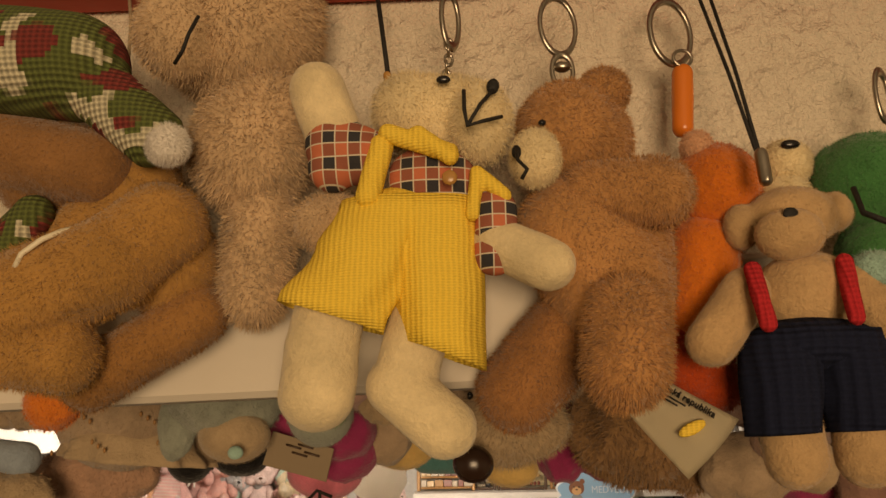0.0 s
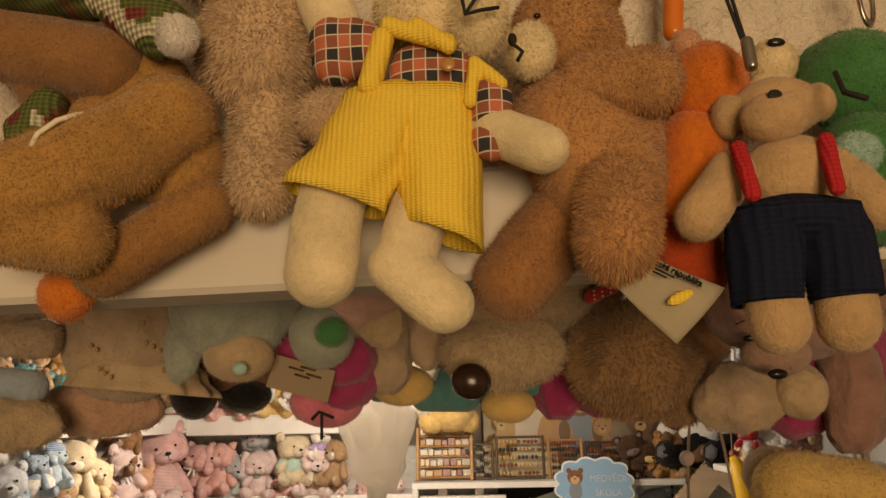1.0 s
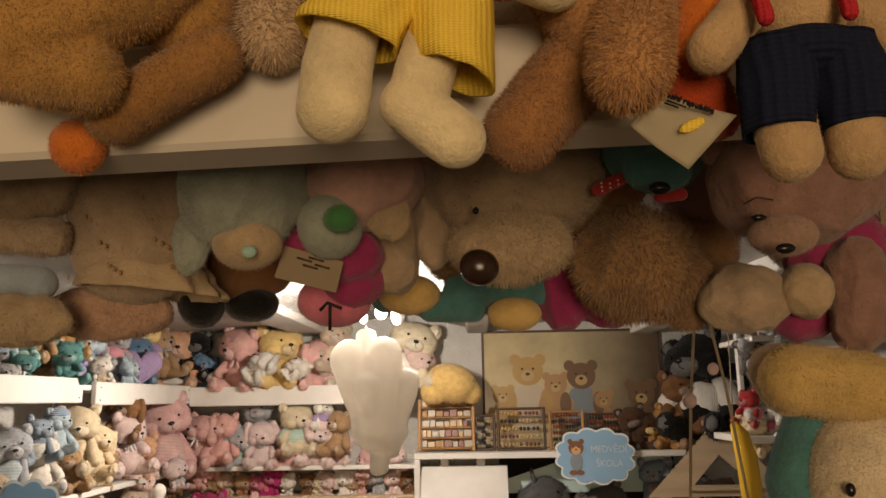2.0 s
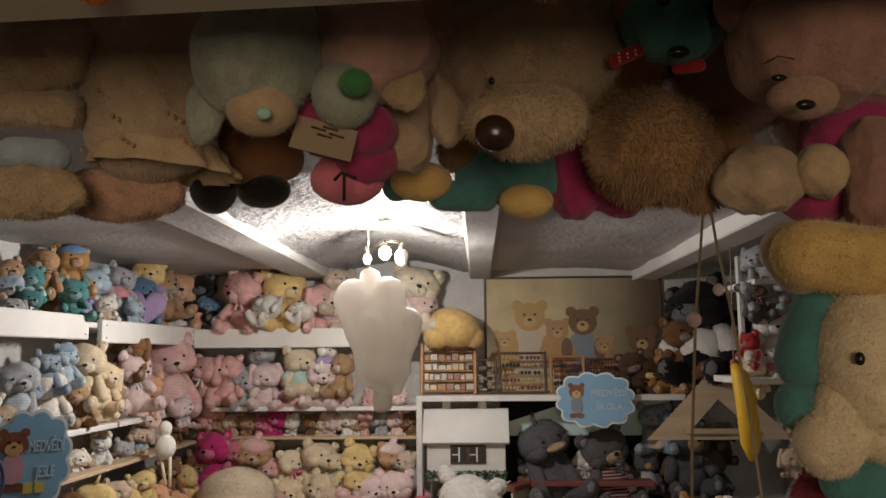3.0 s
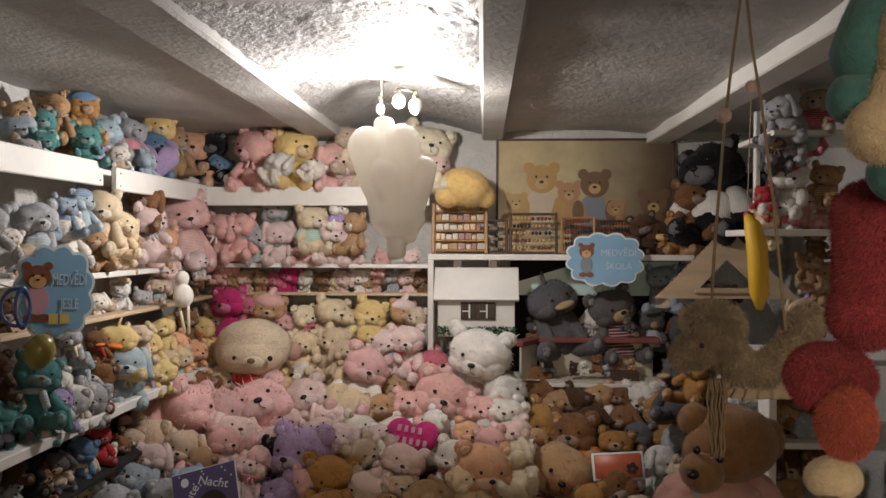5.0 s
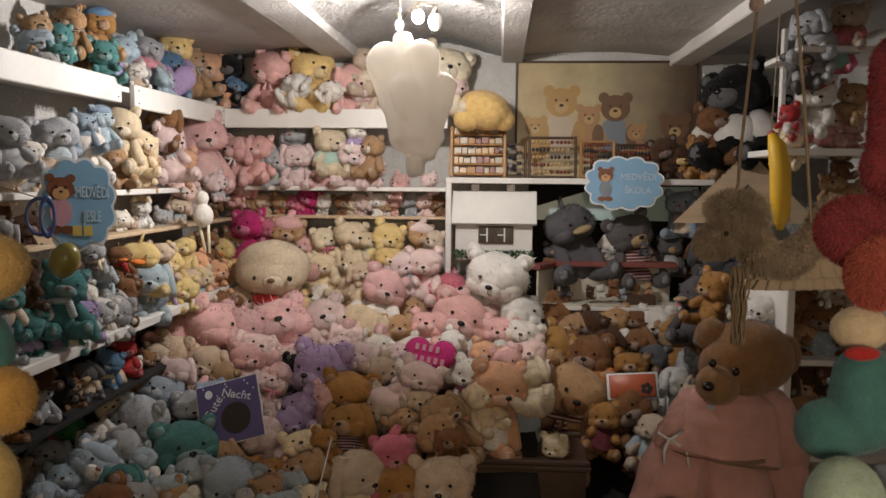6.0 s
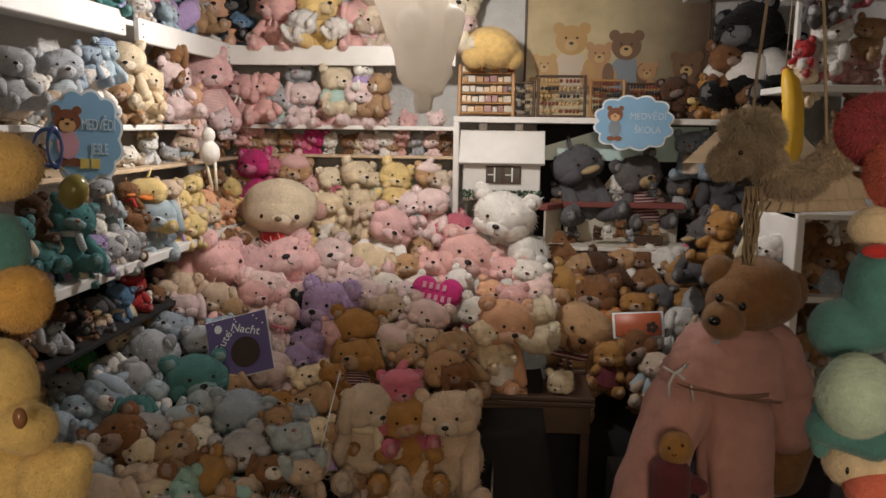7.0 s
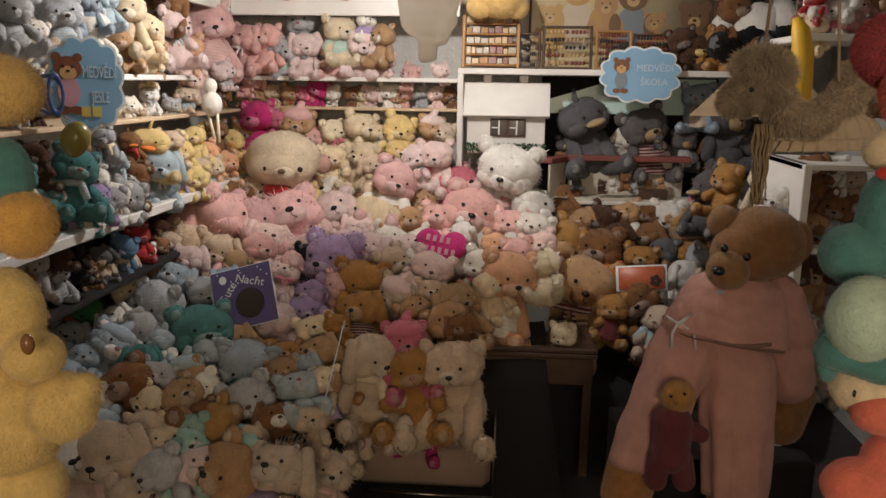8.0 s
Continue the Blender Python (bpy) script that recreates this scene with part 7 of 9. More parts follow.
# ---- the collection ----
# far upper shelf
PLACE = "on a crowded white shelf"
plush("pink", -1.329, 4.170, 1.818, 0.156, "bear", -1, 11, 3, 2, where=PLACE, big=1.12)
plush("grey", -1.241, 4.170, 1.756, 0.149, "dog", 16, 3, -1, 14, where=PLACE, big=1.45, roll=7)
plush("pale_pink", -1.120, 4.170, 1.783, 0.155, "dog", 9, 5, 8, -8, where=PLACE, big=1.26, roll=6)
plush("grey", -1.153, 4.270, 1.904, 0.165, "bear", -7, 9, 5, -12, where=PLACE, big=1.12, roll=8)
plush("cream", -0.950, 4.170, 1.862, 0.161, "bear", 21, 9, 8, -6, where=PLACE, big=1.12, roll=2)
plush("pale_pink", -0.838, 4.170, 1.786, 0.147, "bear", 12, 5, 7, -2, "cap", "pale_pink", where=PLACE, big=1.17, roll=8)
plush("white", -0.814, 4.170, 1.908, 0.098, "bear", 18, 12, -2, -4, "shirt", "lilac", where=PLACE, big=1.12, roll=1)
plush("tan", -0.732, 4.170, 1.830, 0.140, "bear", -16, 12, 2, 4, where=PLACE, big=1.12)
plush("pink", -0.986, 4.170, 1.759, 0.127, "bear", -1, 5, 1, 2, "shirt", "pink", where=PLACE, big=1.21)
plush("pale_pink", -0.720, 4.170, 1.722, 0.105, "bear", 10, 10, 10, 5, where=PLACE, big=1.37, roll=7)
plush("pink", -1.447, 4.170, 1.817, 0.177, "dog", -3, 11, 4, 6, where=PLACE, big=1.18, roll=6)
plush("pink", -0.587, 4.170, 1.647, 0.108, "bear", -9, 3, -3, 10, where=PLACE, big=2.00, roll=6)
plush("pale_pink", -0.425, 4.170, 1.663, 0.094, "bear", 27, 5, -2, -6, where=PLACE, big=2.00, roll=-7)
# left upper shelf
PLACE = "on a crowded white side shelf"
plush("pink", -1.560, 3.988, 1.880, 0.237, "bear", 45, 1, 5, -13, where=PLACE, big=1.18, roll=7)
plush("pale_pink", -1.560, 3.494, 1.839, 0.161, "bear", 45, 6, 10, -5, where=PLACE, big=1.12, roll=-3)
plush("peach", -1.560, 3.688, 1.745, 0.139, "bear", 13, 11, 10, -6, where=PLACE, big=1.43, roll=2)
plush("pale_pink", -1.560, 3.639, 1.616, 0.130, "bear", 22, 4, 9, 11, where=PLACE, big=2.00, roll=3)
plush("pink", -1.560, 4.221, 1.795, 0.165, "dog", 26, 5, 8, 5, where=PLACE, big=1.22)
plush("pink", -1.450, 4.194, 1.621, 0.136, "dog", 12, 3, 5, 6, where=PLACE, big=2.00, roll=9)
plush("pale_pink", -1.450, 3.818, 1.645, 0.118, "bear", 53, 6, 4, -14, where=PLACE, big=2.00, roll=-1)
plush("tan", -1.560, 3.286, 1.706, 0.113, "bear", 31, 0, 5, 4, "shirt", "light_blue", where=PLACE, big=1.68, roll=1)
plush("cream", -1.560, 3.082, 1.870, 0.158, "bear", 15, 6, 6, -4, where=PLACE, big=1.12, roll=2)
plush("white", -1.560, 2.829, 1.786, 0.121, "bear", 48, 7, 9, -13, face="grey", where=PLACE, big=1.12, roll=4)
plush("grey", -1.560, 2.627, 1.816, 0.140, "bear", 33, 4, 4, -9, where=PLACE, big=1.12, roll=2)
plush("white", -1.560, 2.465, 1.756, 0.072, "bear", 25, 4, 1, 8, where=PLACE, big=1.12, roll=5)
plush("beige", -1.560, 2.365, 1.673, 0.111, "bear", 18, 9, 0, -8, where=PLACE, big=2.00, roll=1)
plush("tan", -1.560, 3.019, 1.744, 0.104, "bear", 51, 8, 5, -11, where=PLACE, big=1.12, roll=-5)
plush("beige", -1.560, 3.026, 1.664, 0.080, "bear", 41, 5, 8, -9, where=PLACE, big=2.00, roll=8)
plush("cream", -1.560, 3.248, 1.655, 0.106, "dog", 28, 3, 7, -13, where=PLACE, big=2.00, roll=3)
plush("grey", -1.560, 2.331, 1.805, 0.120, "bear", 63, 10, 4, 10, where=PLACE, big=1.12, roll=-3)
plush("beige", -1.560, 2.565, 1.692, 0.102, "bear", 32, 10, 1, -10, where=PLACE, big=1.80, roll=6)
plush("brown", -1.600, 2.389, 1.609, 0.075, "bear", 31, 6, 5, -6, where=PLACE, big=2.00, roll=5)
plush("blue_grey", -1.560, 2.783, 1.863, 0.095, "bear", 41, 2, -4, 12, where=PLACE, big=1.12, roll=-8)
plush("cream", -1.560, 3.234, 1.817, 0.122, "dog", 54, 5, 9, 12, where=PLACE, big=1.12, roll=9)
plush("brown", -1.560, 3.494, 1.929, 0.130, "dog", 21, 12, 4, 11, where=PLACE, big=1.12, roll=4)
plush("light_blue", -1.560, 2.924, 1.887, 0.100, "bear", 54, 12, -2, -7, "cap", "blue", where=PLACE, big=1.12, roll=6)
# far lower shelf
PLACE = "on a narrow crowded shelf"
plush("tan", -1.422, 4.240, 1.532, 0.095, "dog", -10, 11, 9, 11, where=PLACE, big=1.93, roll=5)
plush("beige", -1.344, 4.240, 1.539, 0.095, "bear", 16, 2, 0, 5, where=PLACE, big=1.74, roll=-9)
plush("tan", -1.251, 4.240, 1.535, 0.102, "bear", 12, 4, -0, 10, where=PLACE, big=1.98, roll=-2)
plush("magenta", -1.097, 4.240, 1.561, 0.123, "bear", 9, 3, -2, 11, where=PLACE, big=1.73, roll=5)
plush("white", -1.005, 4.240, 1.538, 0.098, "bear", -9, 11, 7, 9, where=PLACE, big=2.00, roll=-5)
plush("brown", -0.898, 4.240, 1.540, 0.094, "bear", -16, 1, -0, -6, where=PLACE, big=1.70, roll=2)
plush("pale_pink", -0.807, 4.240, 1.542, 0.101, "dog", 8, 4, 7, 10, where=PLACE, big=1.78, roll=-1)
plush("white", -0.716, 4.240, 1.555, 0.101, "bear", 19, 1, 10, 10, where=PLACE, big=1.51, roll=-8)
plush("pink", -0.625, 4.240, 1.544, 0.101, "bear", -15, 2, -3, -3, where=PLACE, big=1.73)
plush("grey", -0.535, 4.240, 1.552, 0.100, "bear", -1, 2, 1, -11, where=PLACE, big=1.56, roll=-4)
plush("pale_pink", -0.445, 4.240, 1.547, 0.100, "bear", 6, 10, 4, -13, where=PLACE, big=1.65, roll=4)
plush("tan", -1.500, 4.240, 1.519, 0.086, "dog", 11, 5, 7, 3, where=PLACE, big=2.00, roll=3)
plush("rose", -1.174, 4.240, 1.530, 0.094, "dog", 7, 9, 0, 13, where=PLACE, big=1.99, roll=-2)
plush("brown", -0.385, 4.240, 1.542, 0.093, "bear", -1, 6, 6, -12, where=PLACE, big=1.64, roll=-9)
plush("cream", -0.853, 4.240, 1.523, 0.079, "bear", 4, 11, 1, 11, where=PLACE, big=1.88, roll=-1)
plush("tan", -0.670, 4.240, 1.520, 0.079, "dog", 20, 8, 9, 6, where=PLACE, big=1.99, roll=-4)
# left middle shelf
PLACE = "on a narrow side shelf"
plush("white", -1.560, 3.045, 1.500, 0.081, "dog", 53, 5, -2, -5, where=PLACE, big=2.00)
plush("white", -1.560, 3.253, 1.536, 0.079, "bear", 37, 6, -1, -3, where=PLACE, big=1.23, roll=6)
plush("grey", -1.560, 3.437, 1.493, 0.081, "bear", 36, 2, -4, 10, where=PLACE, big=2.00, roll=1)
plush("beige", -1.560, 3.628, 1.534, 0.094, "dog", 16, 10, 9, 2, where=PLACE, big=1.50, roll=6)
plush("pale_pink", -1.560, 3.833, 1.520, 0.100, "dog", 47, 6, -1, 2, where=PLACE, big=1.91, roll=-8)
plush("brown", -1.560, 4.025, 1.539, 0.097, "dog", 13, 4, 4, 9, where=PLACE, big=1.46)
plush("cream", -1.560, 2.889, 1.499, 0.077, "bear", 25, 5, 6, 12, where=PLACE, big=2.00, roll=-6)
plush("tan", -1.560, 2.766, 1.483, 0.074, "bear", 26, 7, 10, -3, where=PLACE, big=2.00, roll=2)
plush("beige", -1.560, 3.138, 1.479, 0.064, "bear", 23, 5, 4, 2, where=PLACE, big=2.00, roll=8)
plush("dark_brown", -1.560, 2.428, 1.514, 0.094, "bear", 61, 8, 9, -10, where=PLACE, big=1.98, roll=3)
plush("grey", -1.560, 2.311, 1.501, 0.085, "dog", 22, 11, 4, 10, where=PLACE, big=2.00, roll=4)
# far heap top
PLACE = "piled beneath the shelves"
plush("magenta", -1.366, 4.120, 1.412, 0.193, "bear", -5, 7, 0, -7, where=PLACE, big=1.12, roll=5)
plush("tan", -1.167, 4.120, 1.386, 0.164, "bear", 20, 4, 6, -2, "cap", "pink", where=PLACE, big=1.12, roll=8)
plush("cream", -0.981, 4.120, 1.343, 0.142, "bear", 26, 11, 0, -6, where=PLACE, big=1.12, roll=2)
plush("cream", -0.855, 4.120, 1.375, 0.184, "bear", 22, 3, 3, 10, where=PLACE, big=1.12, roll=-5)
plush("yellow", -0.653, 4.120, 1.367, 0.169, "bear", 2, 6, 8, 9, where=PLACE, big=1.12, roll=4)
plush("cream", -0.754, 4.120, 1.341, 0.127, "bear", 9, 10, 2, 7, where=PLACE, big=1.12)
plush("tan", -0.476, 4.120, 1.370, 0.147, "bear", 26, 3, -1, 6, "cap", "pale_pink", where=PLACE, big=1.12)
plush("pink", -1.084, 4.120, 1.311, 0.128, "bear", 18, 3, -1, -7, where=PLACE, big=1.12, roll=8)
plush("cream", -0.804, 4.000, 1.234, 0.159, "bear", -8, 11, -0, 10, where=PLACE, big=1.12, roll=4)
plush("yellow", -0.630, 4.000, 1.266, 0.144, "bear", -3, 1, -0, 12, where=PLACE, big=1.12, roll=-1)
plush("pale_pink", -0.428, 4.000, 1.248, 0.171, "bear", -19, 0, 1, -2, where=PLACE, big=1.12)
plush("pale_pink", -0.543, 4.000, 1.234, 0.151, "dog", 4, 5, 4, -11, where=PLACE, big=1.12, roll=-5)
plush("cream", -0.956, 4.000, 1.225, 0.139, "bear", -2, 5, 3, -7, where=PLACE, big=1.12, roll=3)
plush("beige", -1.119, 4.120, 1.216, 0.143, "bear", 11, 9, 0, 5, where=PLACE, big=1.12, roll=4)
plush("rose", -1.251, 4.120, 1.405, 0.128, "bear", 19, 1, 9, -5, where=PLACE, big=1.12, roll=6)
plush("beige", -0.743, 3.950, 1.197, 0.123, "dog", 10, 6, -3, -6, where=PLACE, big=1.12)
plush("brown", -1.466, 4.120, 1.342, 0.129, "bear", 24, 2, 8, 4, where=PLACE, big=1.12, roll=4)
plush("beige", -0.402, 4.120, 1.348, 0.126, "bear", -15, 11, 5, 4, where=PLACE, big=1.12, roll=8)
# left lower shelf
PLACE = "crowded together on a white side shelf"
plush("yellow", -1.460, 2.985, 1.368, 0.136, "duck", 32, 2, 3, 8, where=PLACE, big=1.12, roll=-4)
plush("brown", -1.460, 2.830, 1.379, 0.080, "duck", 46, 2, 4, 2, "scarf", "red", where=PLACE, big=1.12, roll=-7)
plush("yellow", -1.460, 3.297, 1.303, 0.122, "bear", 29, 5, 8, -13, where=PLACE, big=1.12, roll=-7)
plush("yellow", -1.460, 3.925, 1.297, 0.144, "duck", 32, 9, 1, -5, where=PLACE, big=1.18, roll=-5)
plush("peach", -1.460, 3.589, 1.273, 0.126, "bear", 28, 4, 8, -11, where=PLACE, big=1.22)
plush("tan", -1.460, 3.470, 1.200, 0.116, "bear", 22, 7, 9, -11, where=PLACE, big=2.00, roll=-7)
plush("teal", -1.419, 2.353, 1.339, 0.134, "bear", 49, 8, 1, 14, where=PLACE, big=1.12, roll=1)
plush("teal", -1.460, 2.307, 1.303, 0.087, "bear", 22, 10, 4, -9, where=PLACE, big=1.12, roll=2)
plush("brown", -1.419, 2.792, 1.258, 0.104, "bear", 21, 9, -4, 8, face="white", where=PLACE, big=1.12, roll=7)
plush("light_blue", -1.440, 3.005, 1.274, 0.164, "dog", 54, 5, 4, 2, where=PLACE, big=1.34, roll=8)
plush("white", -1.460, 2.595, 1.268, 0.093, "bear", 44, 11, 5, -13, face="grey", where=PLACE, big=1.12, roll=9)
plush("grey", -1.419, 2.578, 1.204, 0.106, "bear", 23, 9, 5, -0, where=PLACE, big=1.54, roll=2)
plush("lilac", -1.419, 2.486, 1.233, 0.089, "bear", 39, 9, -1, 9, where=PLACE, big=1.12)
plush("grey", -1.419, 2.683, 1.205, 0.119, "bear", 57, 7, 9, 11, where=PLACE, big=1.72, roll=8)
plush("blue_grey", -1.419, 3.033, 1.200, 0.121, "bear", 17, 0, 5, 0, where=PLACE, big=2.00, roll=5)
plush("yellow", -1.398, 3.249, 1.200, 0.124, "bear", 34, 4, 8, 5, where=PLACE, big=2.00, roll=-9)
plush("peach", -1.460, 4.101, 1.200, 0.117, "bear", 14, 9, 6, -4, where=PLACE, big=2.00, roll=6)
plush("teal", -1.398, 2.393, 1.200, 0.109, "dog", 53, 10, 2, 7, where=PLACE, big=2.00, roll=8)
plush("yellow", -1.460, 3.795, 1.210, 0.102, "bear", 32, 5, 8, 6, where=PLACE, big=2.00, roll=-7)
plush("beige", -1.460, 3.190, 1.359, 0.101, "bear", 29, 6, 2, 4, where=PLACE, big=1.12)
plush("yellow", -1.460, 3.458, 1.357, 0.109, "bear", 24, 5, 2, -13, where=PLACE, big=1.12)
plush("light_blue", -1.460, 2.732, 1.316, 0.082, "dog", 25, 6, 4, -8, where=PLACE, big=1.12, roll=6)
plush("tan", -1.460, 2.497, 1.386, 0.080, "bear", 15, 2, 2, -9, where=PLACE, big=1.12, roll=-5)
plush("grey", -1.460, 2.664, 1.405, 0.080, "bear", 24, 6, 5, -10, where=PLACE, big=1.12, roll=-6)
plush("dark_brown", -1.460, 2.246, 1.381, 0.088, "bear", 46, 1, -4, -1, where=PLACE, big=1.12, roll=-1)
plush("teal", -1.460, 2.156, 1.325, 0.097, "bear", 37, 3, -3, -0, where=PLACE, big=1.12, roll=4)
plush("brown", -1.460, 3.737, 1.366, 0.104, "bear", 52, 1, 3, -9, where=PLACE, big=1.12, roll=7)
plush("teal", -1.460, 2.224, 1.233, 0.121, "bear", 47, 1, -3, 6, where=PLACE, big=1.65, roll=-3)
plush("teal", -1.460, 2.335, 1.200, 0.095, "dog", 29, 9, 9, -0, where=PLACE, big=2.00, roll=5)
plush("grey", -1.460, 2.116, 1.234, 0.096, "bear", 45, 8, 1, -11, where=PLACE, big=1.30, roll=-8)
plush("yellow", -1.425, 3.18, 1.215, 0.11, "bear", 47, 6, 4, -1, where=PLACE, big=1.4, roll=0)
plush("beige", -1.425, 3.38, 1.22, 0.12, "dog", 35, 6, 4, -3, where=PLACE, big=1.4, roll=-5)
plush("cream", -1.425, 3.55, 1.21, 0.11, "bear", 41, 6, 4, -7, where=PLACE, big=1.4, roll=4)
plush("peach", -1.425, 3.7, 1.22, 0.12, "bear", 46, 6, 4, 6, where=PLACE, big=1.4, roll=-4)
plush("yellow", -1.425, 3.86, 1.21, 0.11, "bear", 32, 6, 4, 1, where=PLACE, big=1.4, roll=4)
plush("grey", -1.425, 2.72, 1.205, 0.1, "dog", 30, 6, 4, -3, where=PLACE, big=1.4, roll=-8)
plush("white", -1.425, 2.62, 1.215, 0.1, "bear", 46, 6, 4, 8, where=PLACE, big=1.4, roll=2)
plush("lilac", -1.425, 2.38, 1.205, 0.09, "bear", 38, 6, 4, 6, where=PLACE, big=1.4, roll=6)
# left bottom shelf
PLACE = "in the dim lowest side shelf"
plush("grey", -1.460, 2.199, 1.067, 0.089, "bear", 46, 1, 6, -13, where=PLACE, big=1.12, roll=8)
plush("black", -1.460, 2.399, 1.067, 0.096, "bear", 35, 8, 9, -8, where=PLACE, big=1.12)
plush("dark_grey", -1.460, 2.568, 1.001, 0.098, "dog", 57, 11, 9, -13, where=PLACE, big=1.49)
plush("blue", -1.460, 2.730, 1.007, 0.099, "bear", 24, 1, 0, 10, where=PLACE, big=1.40, roll=2)
plush("white", -1.460, 2.904, 0.949, 0.080, "bear", 14, 6, 7, -3, where=PLACE, big=2.00, roll=-2)
plush("brown", -1.460, 3.003, 0.950, 0.083, "bear", 48, 10, 4, 12, where=PLACE, big=2.00, roll=7)
plush("cream", -1.460, 2.597, 0.934, 0.073, "bear", 27, 5, 6, -4, where=PLACE, big=2.00, roll=-2)
plush("brown", -1.460, 2.473, 0.984, 0.077, "bear", 50, 11, -3, -9, where=PLACE, big=1.45)
plush("red", -1.460, 2.866, 1.023, 0.088, "bear", 44, 9, 5, -11, where=PLACE, big=1.12, roll=6)
plush("beige", -1.460, 3.137, 0.946, 0.092, "bear", 18, 11, 8, -1, where=PLACE, big=2.00, roll=6)
plush("grey", -1.460, 2.309, 1.005, 0.076, "bear", 55, 12, -4, -9, where=PLACE, big=1.12, roll=4)
plush("brown", -1.460, 2.135, 1.014, 0.087, "bear", 51, 7, -2, -12, where=PLACE, big=1.14, roll=7)
plush("cream", -1.460, 2.743, 0.941, 0.081, "dog", 40, 1, -2, 4, where=PLACE, big=2.00, roll=-5)
plush("dark_brown", -1.460, 2.295, 1.116, 0.084, "bear", 40, 3, -1, 10, where=PLACE, big=1.12, roll=-9)
plush("grey", -1.460, 2.074, 0.964, 0.087, "bear", 39, 9, 3, -9, where=PLACE, big=2.00)
plush("dark_grey", -1.460, 2.181, 0.950, 0.073, "bear", 22, 7, 8, -11, where=PLACE, big=2.00, roll=-8)
# heap
PLACE = "heaped among other plush toys"
plush("peach", -1.056, 4.193, 1.131, 0.151, "bear", 37, 31, 7, 10, where=PLACE, big=1.12, roll=9)
plush("pink", -0.637, 3.820, 1.138, 0.215, "bear", -7, 20, 12, 9, where=PLACE, big=1.12, roll=5)
plush("white", -0.515, 4.098, 1.078, 0.188, "bear", 12, 9, -4, -6, where=PLACE, big=1.12, roll=15)
plush("tan", -0.493, 3.908, 1.017, 0.141, "bear", 16, 24, -3, 1, where=PLACE, big=1.12, roll=-8)
plush("rose", -0.345, 4.080, 1.073, 0.267, "knit", 23, 31, 4, -8, face="pink", where=PLACE, big=1.12, roll=-4)
plush("tan", -0.212, 3.999, 1.046, 0.143, "bear", -11, 18, 2, -12, "cap", "pink", where=PLACE, big=1.12, roll=24)
plush("white", -0.070, 3.880, 1.201, 0.292, "bear", 4, 0, 4, 6, where=PLACE, fine=3, big=1.12)
plush("white", 0.033, 3.844, 0.997, 0.251, "bear", 30, 30, 9, 1, where=PLACE, big=1.12, roll=23)
plush("white", 0.066, 3.689, 0.948, 0.168, "bear", -8, 24, 7, -3, where=PLACE, big=1.12, roll=22)
plush("tan", -0.825, 4.077, 1.073, 0.188, "bear", 49, 40, -4, 11, where=PLACE, big=1.12, roll=20)
plush("white", -0.954, 4.005, 1.049, 0.201, "dog", -31, 26, 5, -13, where=PLACE, big=1.12, roll=-17)
plush("yellow", -1.058, 3.864, 1.026, 0.156, "bear", 31, 6, 3, -8, where=PLACE, big=1.12, roll=-11)
plush("beige", -1.278, 3.755, 1.081, 0.175, "dog", 36, 17, 2, -12, where=PLACE, big=1.12, roll=-17)
plush("brown", -1.382, 3.638, 1.051, 0.208, "bear", -15, 45, 10, 11, where=PLACE, big=1.12, roll=13)
plush("golden", -0.910, 4.203, 1.121, 0.151, "bear", -3, 43, 3, 14, where=PLACE, big=1.12, roll=-16)
plush("red", -1.270, 3.958, 1.141, 0.160, "bear", -11, 16, 2, 11, where=PLACE, big=1.12, roll=22)
plush("beige", -0.604, 4.205, 1.159, 0.150, "bear", 31, 43, 3, -14, where=PLACE, big=1.12, roll=-10)
plush("pink", -1.462, 3.418, 0.981, 0.246, "bear", 27, 5, 9, -14, where=PLACE, big=1.12, roll=-17)
plush("pink", -1.355, 3.460, 0.995, 0.298, "bear", 55, 19, 10, -4, where=PLACE, fine=3, big=1.12, roll=14)
plush("pink", -1.241, 3.497, 0.981, 0.229, "bear", 18, 14, -0, 11, where=PLACE, big=1.12)
plush("pink", -1.082, 3.634, 0.962, 0.318, "bear", 39, 38, 2, -7, where=PLACE, fine=3, big=1.12, roll=5)
plush("pale_pink", -0.879, 3.765, 0.973, 0.251, "bear", 23, 34, 1, -13, where=PLACE, big=1.12)
plush("cream", -0.682, 3.755, 0.969, 0.250, "bear", -32, 11, 7, 2, where=PLACE, big=1.12, roll=24)
plush("tan", -0.539, 3.713, 0.956, 0.149, "bear", 43, 25, 8, 1, where=PLACE, big=1.12, roll=12)
plush("pink", -0.406, 3.740, 0.963, 0.172, "bear", -15, 24, -3, 9, where=PLACE, big=1.12, roll=-16)
plush("pink", -0.268, 3.802, 0.984, 0.296, "bear", -1, 25, 8, 13, where=PLACE, fine=3, big=1.12, roll=1)
plush("pale_pink", -0.135, 3.764, 0.972, 0.165, "bear", 2, 31, 0, -12, "cap", "pale_pink", where=PLACE, big=1.12, roll=-6)
plush("pale_pink", -0.954, 3.610, 0.921, 0.162, "bear", -21, 21, 1, -1, where=PLACE, big=1.12, roll=16)
plush("pale_pink", -0.759, 3.644, 0.934, 0.147, "dog", 33, 11, 0, 1, where=PLACE, big=1.12, roll=-2)
plush("pale_pink", -1.111, 3.410, 0.902, 0.175, "dog", 5, 43, 5, -13, where=PLACE, big=1.12, roll=17)
plush("beige", -1.270, 3.207, 0.899, 0.152, "dog", 21, 9, 7, 7, where=PLACE, big=1.12, roll=2)
